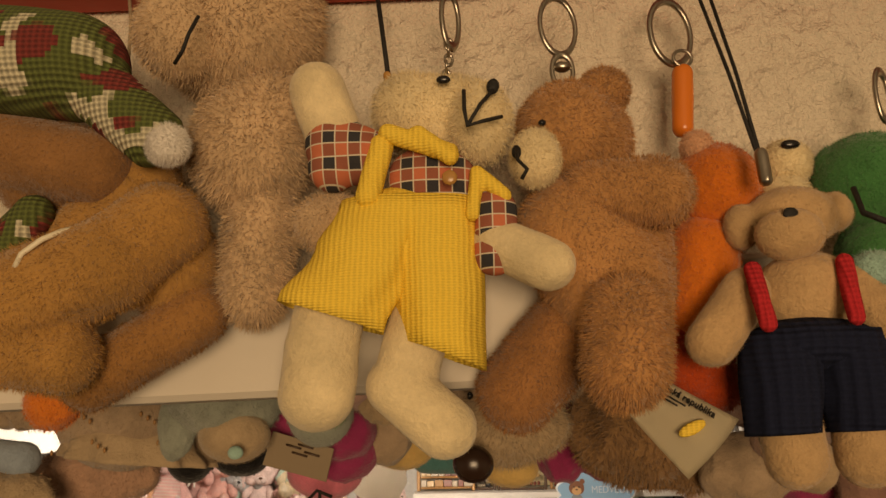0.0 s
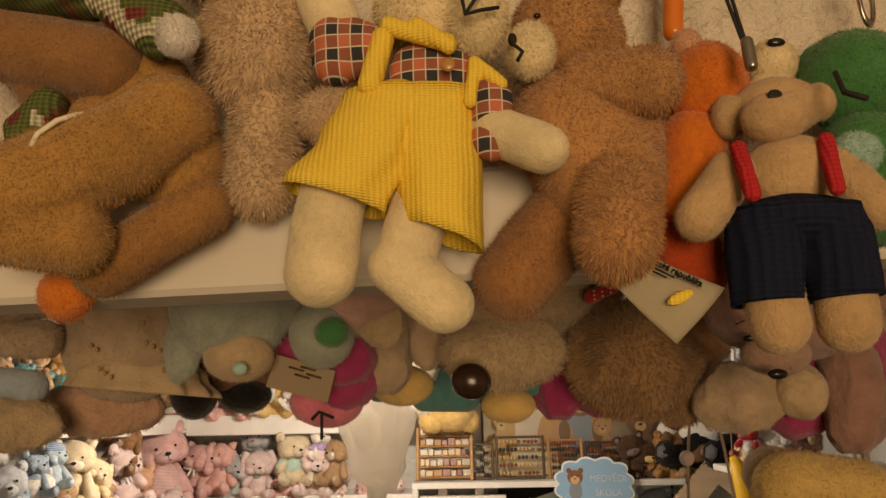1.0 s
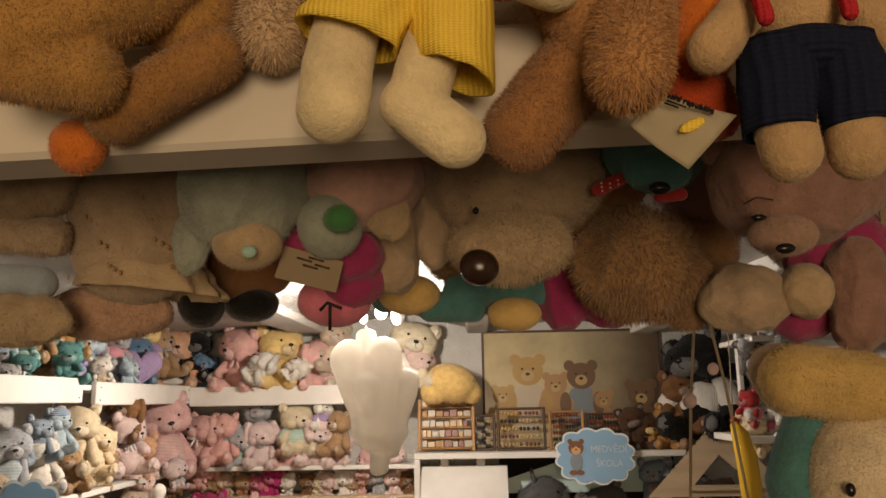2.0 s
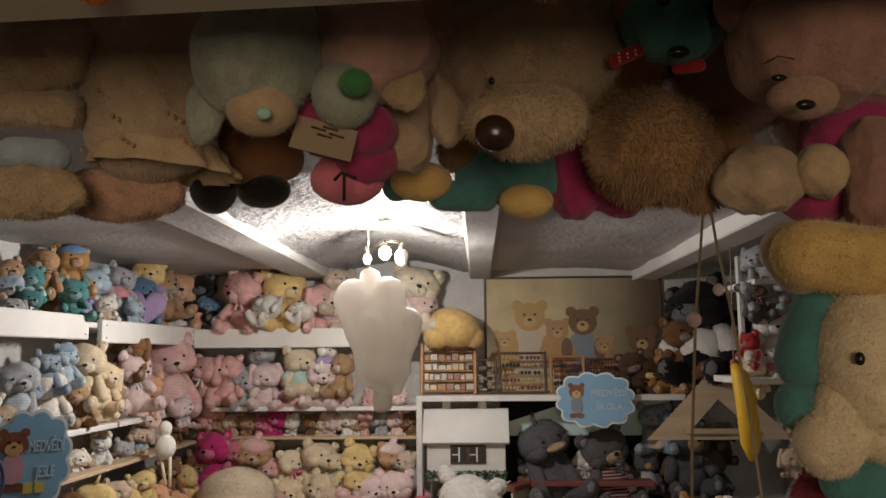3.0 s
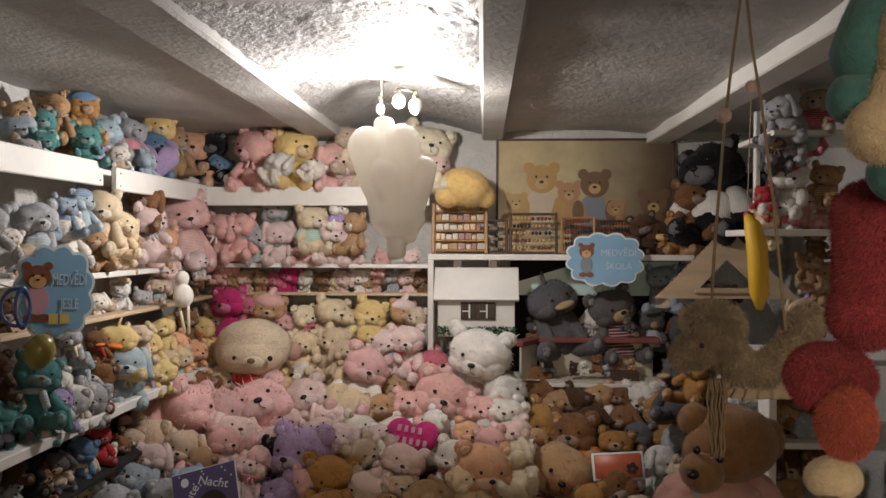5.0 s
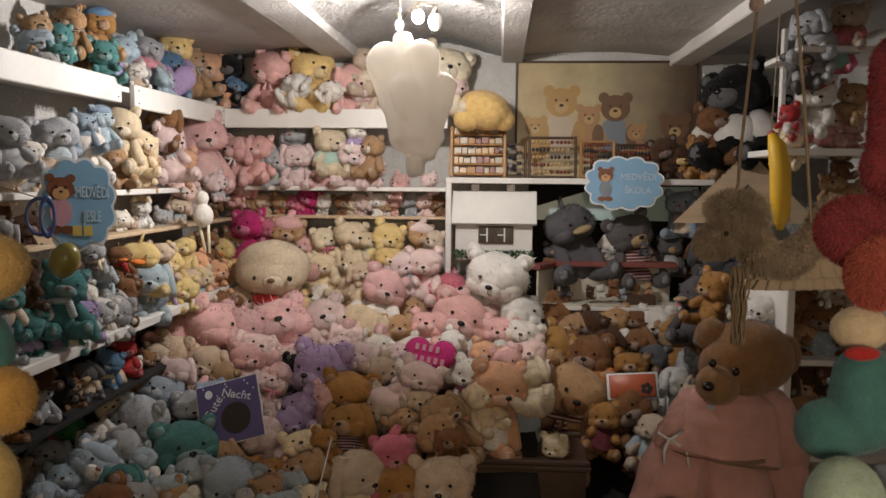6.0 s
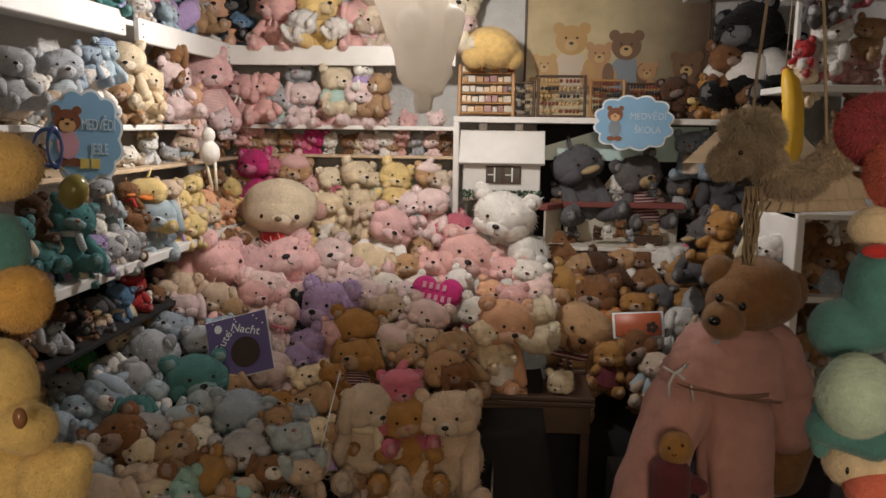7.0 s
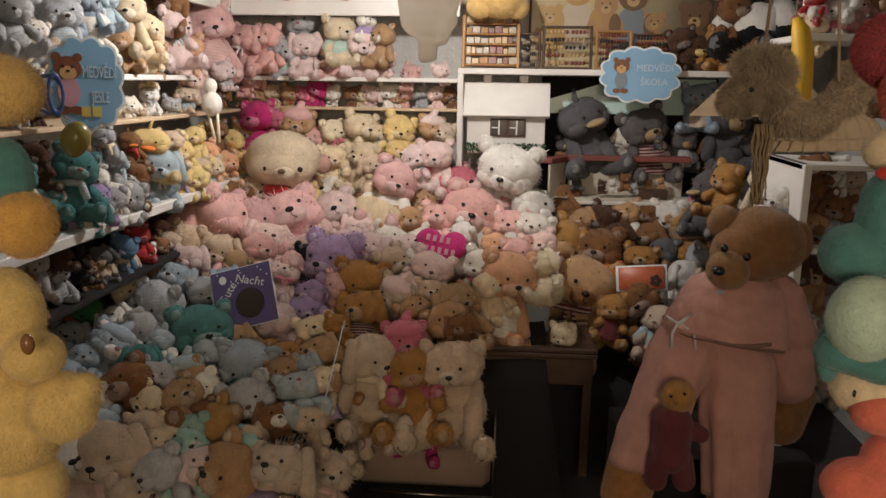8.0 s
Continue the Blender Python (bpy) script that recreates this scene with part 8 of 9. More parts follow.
plush("beige", -1.439, 3.234, 0.923, 0.174, "bear", -3, 20, 3, 11, face="beige", where=PLACE, big=1.12, roll=-3)
plush("white", -0.616, 3.547, 0.901, 0.158, "bear", 45, 17, 1, 4, face="tan", where=PLACE, big=1.12, roll=7)
plush("pink", -1.161, 3.322, 0.893, 0.157, "bear", 50, 15, 9, 12, where=PLACE, big=1.12, roll=-5)
plush("pale_pink", -0.963, 3.429, 0.864, 0.154, "bear", -5, 5, 2, -2, where=PLACE, big=1.12, roll=-5)
plush("white", -0.450, 3.534, 0.898, 0.143, "bear", 38, 35, 6, -11, where=PLACE, big=1.12)
plush("pale_pink", -0.787, 3.516, 0.891, 0.143, "bear", 19, 44, 10, 5, where=PLACE, big=1.12, roll=-18)
plush("pale_pink", -1.337, 3.094, 0.876, 0.141, "dog", 10, 15, 4, -13, where=PLACE, big=1.12, roll=23)
plush("tan", -1.183, 3.163, 0.853, 0.131, "bear", -8, 10, 6, 5, where=PLACE, big=1.12, roll=22)
plush("brown", -1.433, 3.064, 0.867, 0.128, "bear", 14, 10, -3, 7, where=PLACE, big=1.12, roll=-5)
plush("golden", -1.467, 2.979, 0.840, 0.125, "bear", -9, 41, -3, 13, where=PLACE, big=1.12, roll=-15)
plush("white", -0.183, 3.349, 0.839, 0.155, "bear", 4, 8, 1, 14, "scarf", "rose", where=PLACE, big=1.12, roll=-6)
plush("pink", -0.061, 3.705, 0.952, 0.162, "bear", -18, 16, 1, 12, where=PLACE, big=1.12, roll=-18)
plush("peach", -0.036, 3.269, 0.814, 0.230, "bear", 8, 4, 1, -10, where=PLACE, big=1.12, roll=21)
plush("cream", 0.084, 3.339, 0.835, 0.154, "dog", -4, 44, 3, 6, where=PLACE, big=1.12, roll=-21)
plush("pale_pink", 0.088, 3.515, 0.893, 0.154, "bear", -17, 26, 8, -2, where=PLACE, big=1.12, roll=-23)
plush("peach", -0.127, 3.502, 0.889, 0.140, "bear", -7, 23, 3, 9, where=PLACE, big=1.12, roll=2)
plush("white", -0.261, 3.600, 0.917, 0.144, "bear", -23, 17, 8, 13, where=PLACE, big=1.12, roll=5)
plush("white", 0.036, 3.640, 0.647, 0.147, "bear", -16, 6, 10, -3, where=PLACE, big=1.12, roll=16)
plush("cream", -0.140, 3.188, 0.787, 0.129, "bear", 32, 11, -2, -3, where=PLACE, big=1.12, roll=-19)
plush("pink", -0.013, 3.462, 0.875, 0.139, "bear", 5, 8, 4, -2, where=PLACE, big=1.12, roll=-6)
plush("lilac", -0.799, 3.339, 0.835, 0.266, "bear", -21, 18, 3, -4, where=PLACE, fine=3, big=1.12, roll=5)
plush("lilac", -0.828, 3.063, 0.747, 0.158, "bear", -5, 40, 8, -6, where=PLACE, big=1.12, roll=-7)
plush("lilac", -0.872, 2.982, 0.721, 0.136, "dog", 51, 9, 3, 7, where=PLACE, big=1.12, roll=-11)
plush("golden", -0.663, 3.203, 0.793, 0.203, "bear", -6, 5, 10, -1, where=PLACE, big=1.12, roll=7)
plush("golden", -0.626, 2.998, 0.726, 0.173, "dog", 6, 30, 10, 1, where=PLACE, big=1.12, roll=2)
plush("beige", -0.505, 3.102, 0.760, 0.159, "bear", 1, 7, 2, 10, "cap", "pale_pink", where=PLACE, big=1.12, roll=6)
plush("beige", -0.565, 3.343, 0.837, 0.150, "bear", 29, 20, 10, -4, where=PLACE, big=1.12, roll=-21)
plush("pale_pink", -0.388, 3.309, 0.826, 0.174, "bear", -20, 22, 8, 6, where=PLACE, big=1.12, roll=2)
plush("white", -0.456, 3.364, 0.844, 0.102, "dog", -7, 20, 2, 11, where=PLACE, big=1.12, roll=-10)
plush("tan", -0.271, 3.067, 0.748, 0.169, "dog", 18, 10, -1, -4, where=PLACE, big=1.12, roll=-19)
plush("tan", -0.273, 2.947, 0.709, 0.163, "bear", 12, 30, 2, -8, where=PLACE, big=1.12, roll=-17)
plush("pale_pink", -0.455, 3.167, 0.781, 0.129, "bear", -35, 26, 6, 9, where=PLACE, big=1.12, roll=11)
plush("beige", -0.369, 3.130, 0.769, 0.128, "dog", 32, 18, 4, 0, where=PLACE, big=1.12, roll=20)
plush("tan", -0.424, 3.010, 0.730, 0.124, "bear", 41, 41, 0, -9, where=PLACE, big=1.12, roll=-13)
plush("black", -0.945, 3.359, 0.841, 0.138, "bear", 38, 22, 7, -3, where=PLACE, big=1.12, roll=5)
plush("pale_pink", -0.661, 3.472, 0.878, 0.141, "dog", 6, 16, 1, 0, where=PLACE, big=1.12, roll=23)
plush("pink", -0.784, 3.149, 0.773, 0.130, "bear", 3, 22, -3, 13, where=PLACE, big=1.12, roll=6)
plush("pale_pink", -0.508, 3.480, 0.881, 0.127, "dog", 21, 41, 6, -5, where=PLACE, big=1.12, roll=-20)
plush("brown", -0.148, 3.640, 0.557, 0.148, "bear", 30, 31, -3, 4, where=PLACE, big=1.12, roll=-8)
plush("pale_pink", -1.006, 3.213, 0.798, 0.133, "bear", 24, 41, -1, -3, where=PLACE, big=1.12, roll=18)
plush("grey", -1.354, 2.797, 0.783, 0.194, "bear", -17, 5, 9, 1, where=PLACE, big=1.12, roll=7)
plush("teal", -1.186, 2.697, 0.702, 0.217, "knit", 22, 14, 3, 10, where=PLACE, big=1.12, roll=-20)
plush("white", -1.471, 2.677, 0.744, 0.120, "dog", 23, 32, 3, -8, where=PLACE, big=1.12, roll=-10)
plush("green", -1.608, 2.709, 0.755, 0.144, "duck", 4, 10, 3, 3, where=PLACE, big=1.12, roll=19)
plush("blue_grey", -1.431, 2.527, 0.694, 0.162, "bear", 8, 42, 8, 7, "cap", "blue_grey", face="white", where=PLACE, big=1.12, roll=13)
plush("pale_pink", -0.939, 2.894, 0.694, 0.181, "bear", -13, 22, 0, -9, where=PLACE, big=1.12, roll=-21)
plush("cream", -0.791, 2.836, 0.673, 0.142, "bear", 41, 43, -2, 12, where=PLACE, big=1.12, roll=-14)
plush("tan", -1.055, 2.741, 0.665, 0.121, "dog", 5, 12, -3, -0, where=PLACE, big=1.12, roll=-14)
plush("blue_grey", -0.971, 2.645, 0.613, 0.202, "bear", 4, -20, -3, -3, where=PLACE, big=1.12, roll=17)
plush("tan", -1.141, 2.500, 0.622, 0.128, "bear", 7, 15, -0, 5, "cap", "light_blue", where=PLACE, big=1.12, roll=-15)
plush("light_blue", -1.120, 2.615, 0.652, 0.122, "dog", 2, 13, 2, 2, where=PLACE, big=1.12, roll=-19)
plush("golden", -0.931, 2.719, 0.636, 0.080, "bear", -9, 38, 1, -7, where=PLACE, big=1.12, roll=10)
plush("tan", -0.836, 2.607, 0.600, 0.116, "dog", 27, 22, -2, -6, where=PLACE, big=1.12, roll=1)
plush("tan", -0.736, 2.714, 0.633, 0.154, "dog", -1, 40, 3, 2, where=PLACE, big=1.12, roll=-20)
plush("grey", -1.366, 2.653, 0.734, 0.124, "dog", -1, 13, 7, 14, where=PLACE, big=1.12, roll=19)
plush("blue_grey", -1.360, 2.944, 0.829, 0.154, "dog", 4, 36, -2, -2, where=PLACE, big=1.12, roll=24)
plush("grey", -1.236, 2.917, 0.795, 0.134, "bear", 46, 9, 3, 10, where=PLACE, big=1.12, roll=-17)
plush("teal", -1.287, 2.478, 0.673, 0.111, "dog", 17, 20, -3, -4, where=PLACE, big=1.12, roll=2)
plush("grey", -1.599, 2.572, 0.709, 0.122, "dog", 33, 29, 4, 5, where=PLACE, big=1.12, roll=6)
plush("light_blue", -1.476, 2.457, 0.672, 0.116, "bear", 3, 39, 6, -6, where=PLACE, big=1.12, roll=-8)
plush("cream", -1.124, 2.850, 0.727, 0.120, "bear", -27, 22, 1, -9, where=PLACE, big=1.12, roll=9)
plush("light_blue", -1.263, 2.582, 0.699, 0.110, "bear", 0, 34, 1, -9, where=PLACE, big=1.12, roll=-15)
plush("blue_grey", -1.188, 3.037, 0.812, 0.126, "dog", 49, 21, -1, -3, where=PLACE, big=1.12)
plush("cream", -1.503, 2.855, 0.801, 0.120, "bear", 25, 29, 6, -9, where=PLACE, big=1.12, roll=-19)
plush("brown", -1.291, 2.341, 0.631, 0.182, "bear", 33, 35, -2, -3, where=PLACE, big=1.12, roll=-18)
plush("white", -1.343, 2.239, 0.604, 0.122, "bear", 26, 7, -0, -5, where=PLACE, big=1.12, roll=-9)
plush("tan", -1.125, 2.374, 0.577, 0.154, "bear", 54, 44, 3, -2, where=PLACE, big=1.12, roll=-18)
plush("cream", -1.200, 2.330, 0.592, 0.116, "bear", -2, 15, 7, 13, where=PLACE, big=1.12, roll=22)
plush("grey", -0.911, 2.458, 0.552, 0.173, "bear", 27, 20, 1, -4, where=PLACE, big=1.12, roll=-12)
plush("golden", -0.977, 2.343, 0.516, 0.167, "bear", -18, 10, -3, 14, where=PLACE, big=1.12, roll=18)
plush("white", -1.070, 2.467, 0.585, 0.122, "bear", 2, 11, 5, -6, where=PLACE, big=1.12, roll=-18)
plush("brown", -0.798, 2.375, 0.526, 0.127, "dog", 13, 41, 6, 0, face="white", where=PLACE, big=1.12, roll=-6)
plush("light_blue", -0.761, 2.515, 0.571, 0.139, "bear", 27, 60, 4, 2, where=PLACE, big=1.12, roll=-3)
plush("beige", -0.687, 2.373, 0.525, 0.111, "bear", 1, 22, -4, 8, where=PLACE, big=1.12, roll=-22)
plush("grey", -1.213, 2.439, 0.630, 0.120, "bear", -13, 40, 6, -4, where=PLACE, big=1.12, roll=11)
plush("blue_grey", -1.506, 2.367, 0.644, 0.128, "bear", -16, 13, -2, 13, where=PLACE, big=1.12, roll=3)
plush("light_blue", -1.285, 2.160, 0.571, 0.118, "bear", 41, 10, 4, 5, where=PLACE, big=1.12)
plush("beige", -1.176, 2.226, 0.547, 0.121, "dog", 27, 10, 5, 11, where=PLACE, big=1.12, roll=-16)
plush("mint", -1.051, 2.270, 0.514, 0.123, "bear", -14, 30, 3, 6, where=PLACE, big=1.12, roll=-24)
plush("beige", -0.856, 2.287, 0.497, 0.109, "dog", 18, 15, 6, -14, where=PLACE, big=1.12, roll=8)
plush("white", -1.458, 2.212, 0.595, 0.121, "bear", 4, 4, 1, 6, where=PLACE, big=1.12, roll=10)
plush("tan", -1.112, 2.286, 0.542, 0.109, "bear", 45, 38, 1, 9, where=PLACE, big=1.12, roll=-7)
plush("golden", -0.853, 2.704, 0.632, 0.114, "bear", 7, 30, 2, -7, where=PLACE, big=1.12, roll=8)
plush("cream", -0.674, 2.561, 0.587, 0.119, "bear", -32, 21, -3, -5, where=PLACE, big=1.12, roll=-14)
plush("brown", -1.033, 2.369, 0.539, 0.102, "bear", 22, 16, -4, -13, where=PLACE, big=1.12, roll=2)
plush("blue_grey", -0.755, 2.647, 0.614, 0.111, "dog", -3, 15, 7, 3, where=PLACE, big=1.12, roll=-15)
plush("beige", -1.213, 2.100, 0.522, 0.222, "dog", 34, 10, 2, -5, where=PLACE, fine=3, big=1.12, roll=11)
plush("tan", -0.881, 2.148, 0.453, 0.216, "bear", -22, 30, -3, 12, where=PLACE, fine=3, big=1.12, roll=14)
plush("pale_pink", -0.966, 2.141, 0.451, 0.178, "bear", 23, 40, -2, 14, where=PLACE, big=1.12, roll=6)
plush("beige", -0.723, 2.152, 0.456, 0.196, "dog", -16, 46, -2, -0, where=PLACE, fine=3, big=1.12, roll=-6)
plush("mint", -1.030, 2.214, 0.485, 0.145, "bear", 15, 40, 2, -14, where=PLACE, big=1.12, roll=-12)
plush("grey", -1.084, 2.094, 0.469, 0.161, "bear", 16, 34, 8, 11, where=PLACE, big=1.12, roll=-24)
plush("mint", -0.858, 2.238, 0.483, 0.121, "bear", -24, 38, 3, 8, where=PLACE, big=1.12, roll=8)
plush("white", -1.351, 2.051, 0.512, 0.205, "bear", 48, 28, 2, 4, where=PLACE, fine=3, big=1.12, roll=-9)
plush("grey", -1.337, 2.124, 0.567, 0.117, "bear", -11, 8, 6, 1, where=PLACE, big=1.12, roll=9)
plush("cream", -1.109, 2.193, 0.510, 0.144, "bear", 41, 30, -3, 5, where=PLACE, big=1.12)
plush("beige", -1.430, 2.073, 0.551, 0.161, "bear", 25, 4, -3, 5, where=PLACE, big=1.12, roll=22)
plush("grey", -1.608, 2.309, 0.623, 0.151, "bear", 60, 34, 4, -3, where=PLACE, big=1.12, roll=-4)
plush("beige", -1.667, 2.474, 0.678, 0.134, "bear", 20, 18, 3, 4, where=PLACE, big=1.12, roll=5)
plush("beige", -1.119, 2.054, 0.435, 0.159, "bear", 43, 13, -3, -7, where=PLACE, big=1.12, roll=12)
plush("brown", -1.777, 2.590, 0.716, 0.123, "bear", 22, 34, 4, 5, where=PLACE, big=1.12, roll=-4)
plush("beige", -1.324, 2.050, 0.424, 0.183, "bear", 64, 21, 1, -5, where=PLACE, fine=3, big=1.12, roll=-22)
plush("beige", -0.621, 2.360, 0.357, 0.153, "bear", 22, 23, 2, -2, where=PLACE, big=1.12, roll=20)
# front of the heap
PLACE = "leaning at the front of the heap"
plush("beige", -0.543, 2.720, 0.640, 0.192, "dog", 15, 5, 7, -4, where=PLACE, fine=3, big=0.90)
plush("rose", -0.424, 2.760, 0.685, 0.149, "bear", 20, 11, 1, 1, "cap", "rose", where=PLACE, big=0.90, roll=-2)
plush("golden", -0.383, 2.720, 0.600, 0.177, "bear", 5, 11, 7, -10, where=PLACE, big=0.90)
plush("beige", -0.238, 2.720, 0.621, 0.206, "bear", -6, 4, 4, -3, where=PLACE, fine=3, big=0.90)
plush("tan", -0.512, 2.720, 0.511, 0.119, "dog", 6, 20, -1, -3, where=PLACE, big=0.90)
plush("cream", -0.652, 2.720, 0.411, 0.146, "bear", 4, 2, 9, -9, "shirt", "pale_pink", where=PLACE, big=0.90)
plush("golden", -0.658, 2.720, 0.613, 0.109, "bear", 27, 12, -2, 8, where=PLACE, big=0.90, roll=5)
plush("golden", -0.695, 2.800, 0.716, 0.101, "bear", 28, 11, 0, 10, where=PLACE, big=0.90, roll=-7)
plush("pale_pink", -0.470, 2.720, 0.424, 0.110, "bear", 25, 30, 6, 4, where=PLACE, big=0.90, roll=-1)
plush("brown", -0.213, 2.850, 0.720, 0.102, "dog", 2, 11, -0, -13, where=PLACE, big=0.90, roll=2)
plush("pale_pink", -0.576, 2.720, 0.419, 0.085, "dog", 29, 5, 10, -6, where=PLACE, big=0.90, roll=-3)
plush("magenta", -0.331, 2.800, 0.374, 0.113, "bear", -16, 10, 8, -5, where=PLACE, big=0.90, roll=7)
# brown bears
PLACE = "among brown bears in a dim corner"
plush("brown", 0.204, 4.032, 0.971, 0.167, "dog", 17, 6, -1, 1, where=PLACE, big=1.12, roll=-20)
plush("tan", 0.315, 3.984, 0.942, 0.141, "dog", 1, 13, 7, -7, where=PLACE, big=1.12, roll=-5)
plush("tan", 0.531, 4.033, 0.969, 0.166, "bear", -36, 16, 1, -6, where=PLACE, big=1.12, roll=-11)
plush("white", 0.734, 4.017, 0.960, 0.181, "bear", -21, 4, 5, 8, "shirt", "black", where=PLACE, big=1.12, roll=-14)
plush("brown", 0.639, 3.891, 0.883, 0.153, "dog", -11, 18, -0, -6, where=PLACE, big=1.12, roll=-12)
plush("tan", 0.816, 3.942, 0.912, 0.177, "bear", 29, 18, 0, 5, "cap", "golden", where=PLACE, big=1.12, roll=-14)
plush("golden", 0.227, 3.876, 0.873, 0.200, "bear", -36, 14, 7, 8, where=PLACE, big=1.12, roll=19)
plush("brown", 0.400, 3.804, 0.828, 0.226, "bear", -27, 12, -2, -9, where=PLACE, big=1.12, roll=12)
plush("tan", 0.282, 3.617, 0.711, 0.304, "bear", -19, 4, -3, 8, face="brown", where=PLACE, fine=3, big=1.12, roll=5)
plush("brown", 0.548, 3.536, 0.662, 0.219, "bear", 2, 18, 4, -13, where=PLACE, big=1.12, roll=-21)
plush("dark_brown", 0.307, 3.620, 0.470, 0.241, "bear", -9, 20, -2, -14, where=PLACE, fine=3, big=1.12, roll=10)
plush("dark_brown", -0.088, 3.620, 0.532, 0.150, "dog", 24, 6, 8, -8, where=PLACE, big=1.12, roll=-6)
plush("white", -0.112, 3.620, 0.410, 0.105, "bear", -3, 15, 9, -5, where=PLACE, big=1.12, roll=-1)
plush("white", 0.488, 3.620, 0.505, 0.131, "bear", -1, 0, -3, -5, "cap", "white", where=PLACE, big=1.12, roll=2)
plush("white", 0.510, 3.620, 0.367, 0.115, "bear", -29, 4, 7, -7, where=PLACE, big=1.12, roll=2)
plush("dark_brown", 0.401, 3.997, 0.948, 0.157, "bear", -40, 17, 8, 13, where=PLACE, big=1.12, roll=2)
plush("tan", 0.934, 4.017, 0.960, 0.172, "bear", -47, 13, 3, -4, where=PLACE, big=1.12, roll=-6)
plush("dark_brown", 0.476, 3.893, 0.883, 0.154, "dog", -7, 14, 8, 1, where=PLACE, big=1.12, roll=-24)
plush("dark_grey", 0.707, 3.798, 0.826, 0.150, "bear", -43, 13, -1, -11, where=PLACE, big=1.12, roll=19)
plush("grey", 0.836, 3.774, 0.808, 0.163, "bear", -44, 1, 2, -11, where=PLACE, big=1.12, roll=-8)
plush("beige", 0.833, 3.615, 0.710, 0.143, "bear", 23, 14, 6, 3, where=PLACE, big=1.12, roll=11)
plush("golden", 0.570, 3.761, 0.802, 0.149, "bear", 16, 17, 6, 4, where=PLACE, big=1.12, roll=10)
plush("tan", 0.116, 3.640, 0.622, 0.147, "bear", -43, 3, 8, -2, where=PLACE, big=1.12, roll=12)
plush("golden", 0.181, 3.748, 0.792, 0.150, "bear", -1, 12, 9, -6, where=PLACE, big=1.12, roll=8)
plush("orange", 0.399, 3.628, 0.718, 0.159, "bear", 6, 11, 1, 9, where=PLACE, big=1.12, roll=-20)
plush("golden", 0.333, 3.821, 0.837, 0.152, "dog", -26, 6, 1, 7, where=PLACE, big=1.12, roll=20)
plush("white", 0.740, 3.671, 0.746, 0.160, "dog", 15, 1, 9, 6, where=PLACE, big=1.12, roll=-10)
plush("tan", 0.994, 3.777, 0.812, 0.170, "dog", -3, 9, -1, -11, where=PLACE, big=1.12, roll=-5)
plush("brown", 0.237, 4.141, 1.038, 0.146, "bear", -15, 9, -3, 4, where=PLACE, big=1.12, roll=5)
plush("beige", 0.629, 3.432, 0.596, 0.158, "bear", -6, 12, 3, 1, where=PLACE, big=1.12, roll=16)
plush("golden", 0.437, 3.479, 0.627, 0.140, "bear", -7, 17, 10, -12, where=PLACE, big=1.12, roll=16)
plush("dark_brown", 0.094, 3.620, 0.489, 0.144, "dog", 14, 8, -2, 10, where=PLACE, big=1.12, roll=15)
plush("beige", 0.653, 3.620, 0.373, 0.143, "bear", 10, 0, -2, -8, where=PLACE, big=1.12, roll=22)
plush("golden", 0.788, 3.804, 0.827, 0.135, "bear", 30, 6, 5, 9, where=PLACE, big=1.12, roll=-2)
plush("dark_brown", 0.982, 3.911, 0.895, 0.153, "dog", 4, 6, 4, 12, where=PLACE, big=1.12, roll=-24)
plush("brown", 0.643, 4.025, 0.964, 0.134, "bear", 4, 13, 4, -0, where=PLACE, big=1.12, roll=14)
# left top shelf
PLACE = "on the highest crowded side shelf"
plush("tan", -1.660, 2.705, 2.190, 0.099, "bear", 57, 3, -1, -13, where=PLACE, big=1.12)
plush("blue_grey", -1.660, 2.687, 2.134, 0.118, "bear", 58, 2, 3, -5, where=PLACE, big=1.35, roll=-8)
plush("teal", -1.660, 2.824, 2.175, 0.099, "bear", 23, 6, 3, 1, where=PLACE, big=1.12, roll=-2)
plush("tan", -1.660, 2.928, 2.245, 0.118, "bear", 15, 2, 0, -7, where=PLACE, big=1.12)
plush("golden", -1.660, 3.127, 2.276, 0.126, "bear", 55, 7, -2, -2, "cap", "blue", where=PLACE, big=1.12, roll=6)
plush("teal", -1.580, 2.970, 2.134, 0.114, "bear", 47, 10, 9, 6, where=PLACE, big=1.30, roll=-8)
plush("light_blue", -1.660, 3.338, 2.202, 0.146, "bear", 42, 5, 1, -14, where=PLACE, big=1.12, roll=9)
plush("grey", -1.660, 3.540, 2.243, 0.130, "bear", 58, 9, 2, 11, where=PLACE, big=1.12, roll=5)
plush("blue", -1.660, 3.797, 2.210, 0.146, "bear", 47, 1, -0, -4, where=PLACE, big=1.12, roll=3)
plush("yellow", -1.660, 3.847, 2.299, 0.154, "bear", 31, 9, 9, 5, where=PLACE, big=1.12, roll=3)
plush("peach", -1.660, 4.264, 2.256, 0.215, "bear", 26, 4, 1, 3, where=PLACE, big=1.19)
plush("black", -1.527, 4.286, 2.258, 0.157, "bear", 18, 3, -2, -7, where=PLACE, big=1.12, roll=7)
plush("blue", -1.495, 4.285, 2.165, 0.112, "dog", 14, 7, 8, 11, where=PLACE, big=1.12, roll=7)
plush("tan", -1.660, 2.994, 2.159, 0.105, "bear", 22, 12, 7, -3, where=PLACE, big=1.12, roll=6)
plush("teal", -1.580, 2.703, 2.087, 0.085, "bear", 25, 10, 5, -4, where=PLACE, big=1.65, roll=3)
plush("tan", -1.660, 4.045, 2.267, 0.162, "bear", 47, 8, 7, -10, where=PLACE, big=1.12, roll=-4)
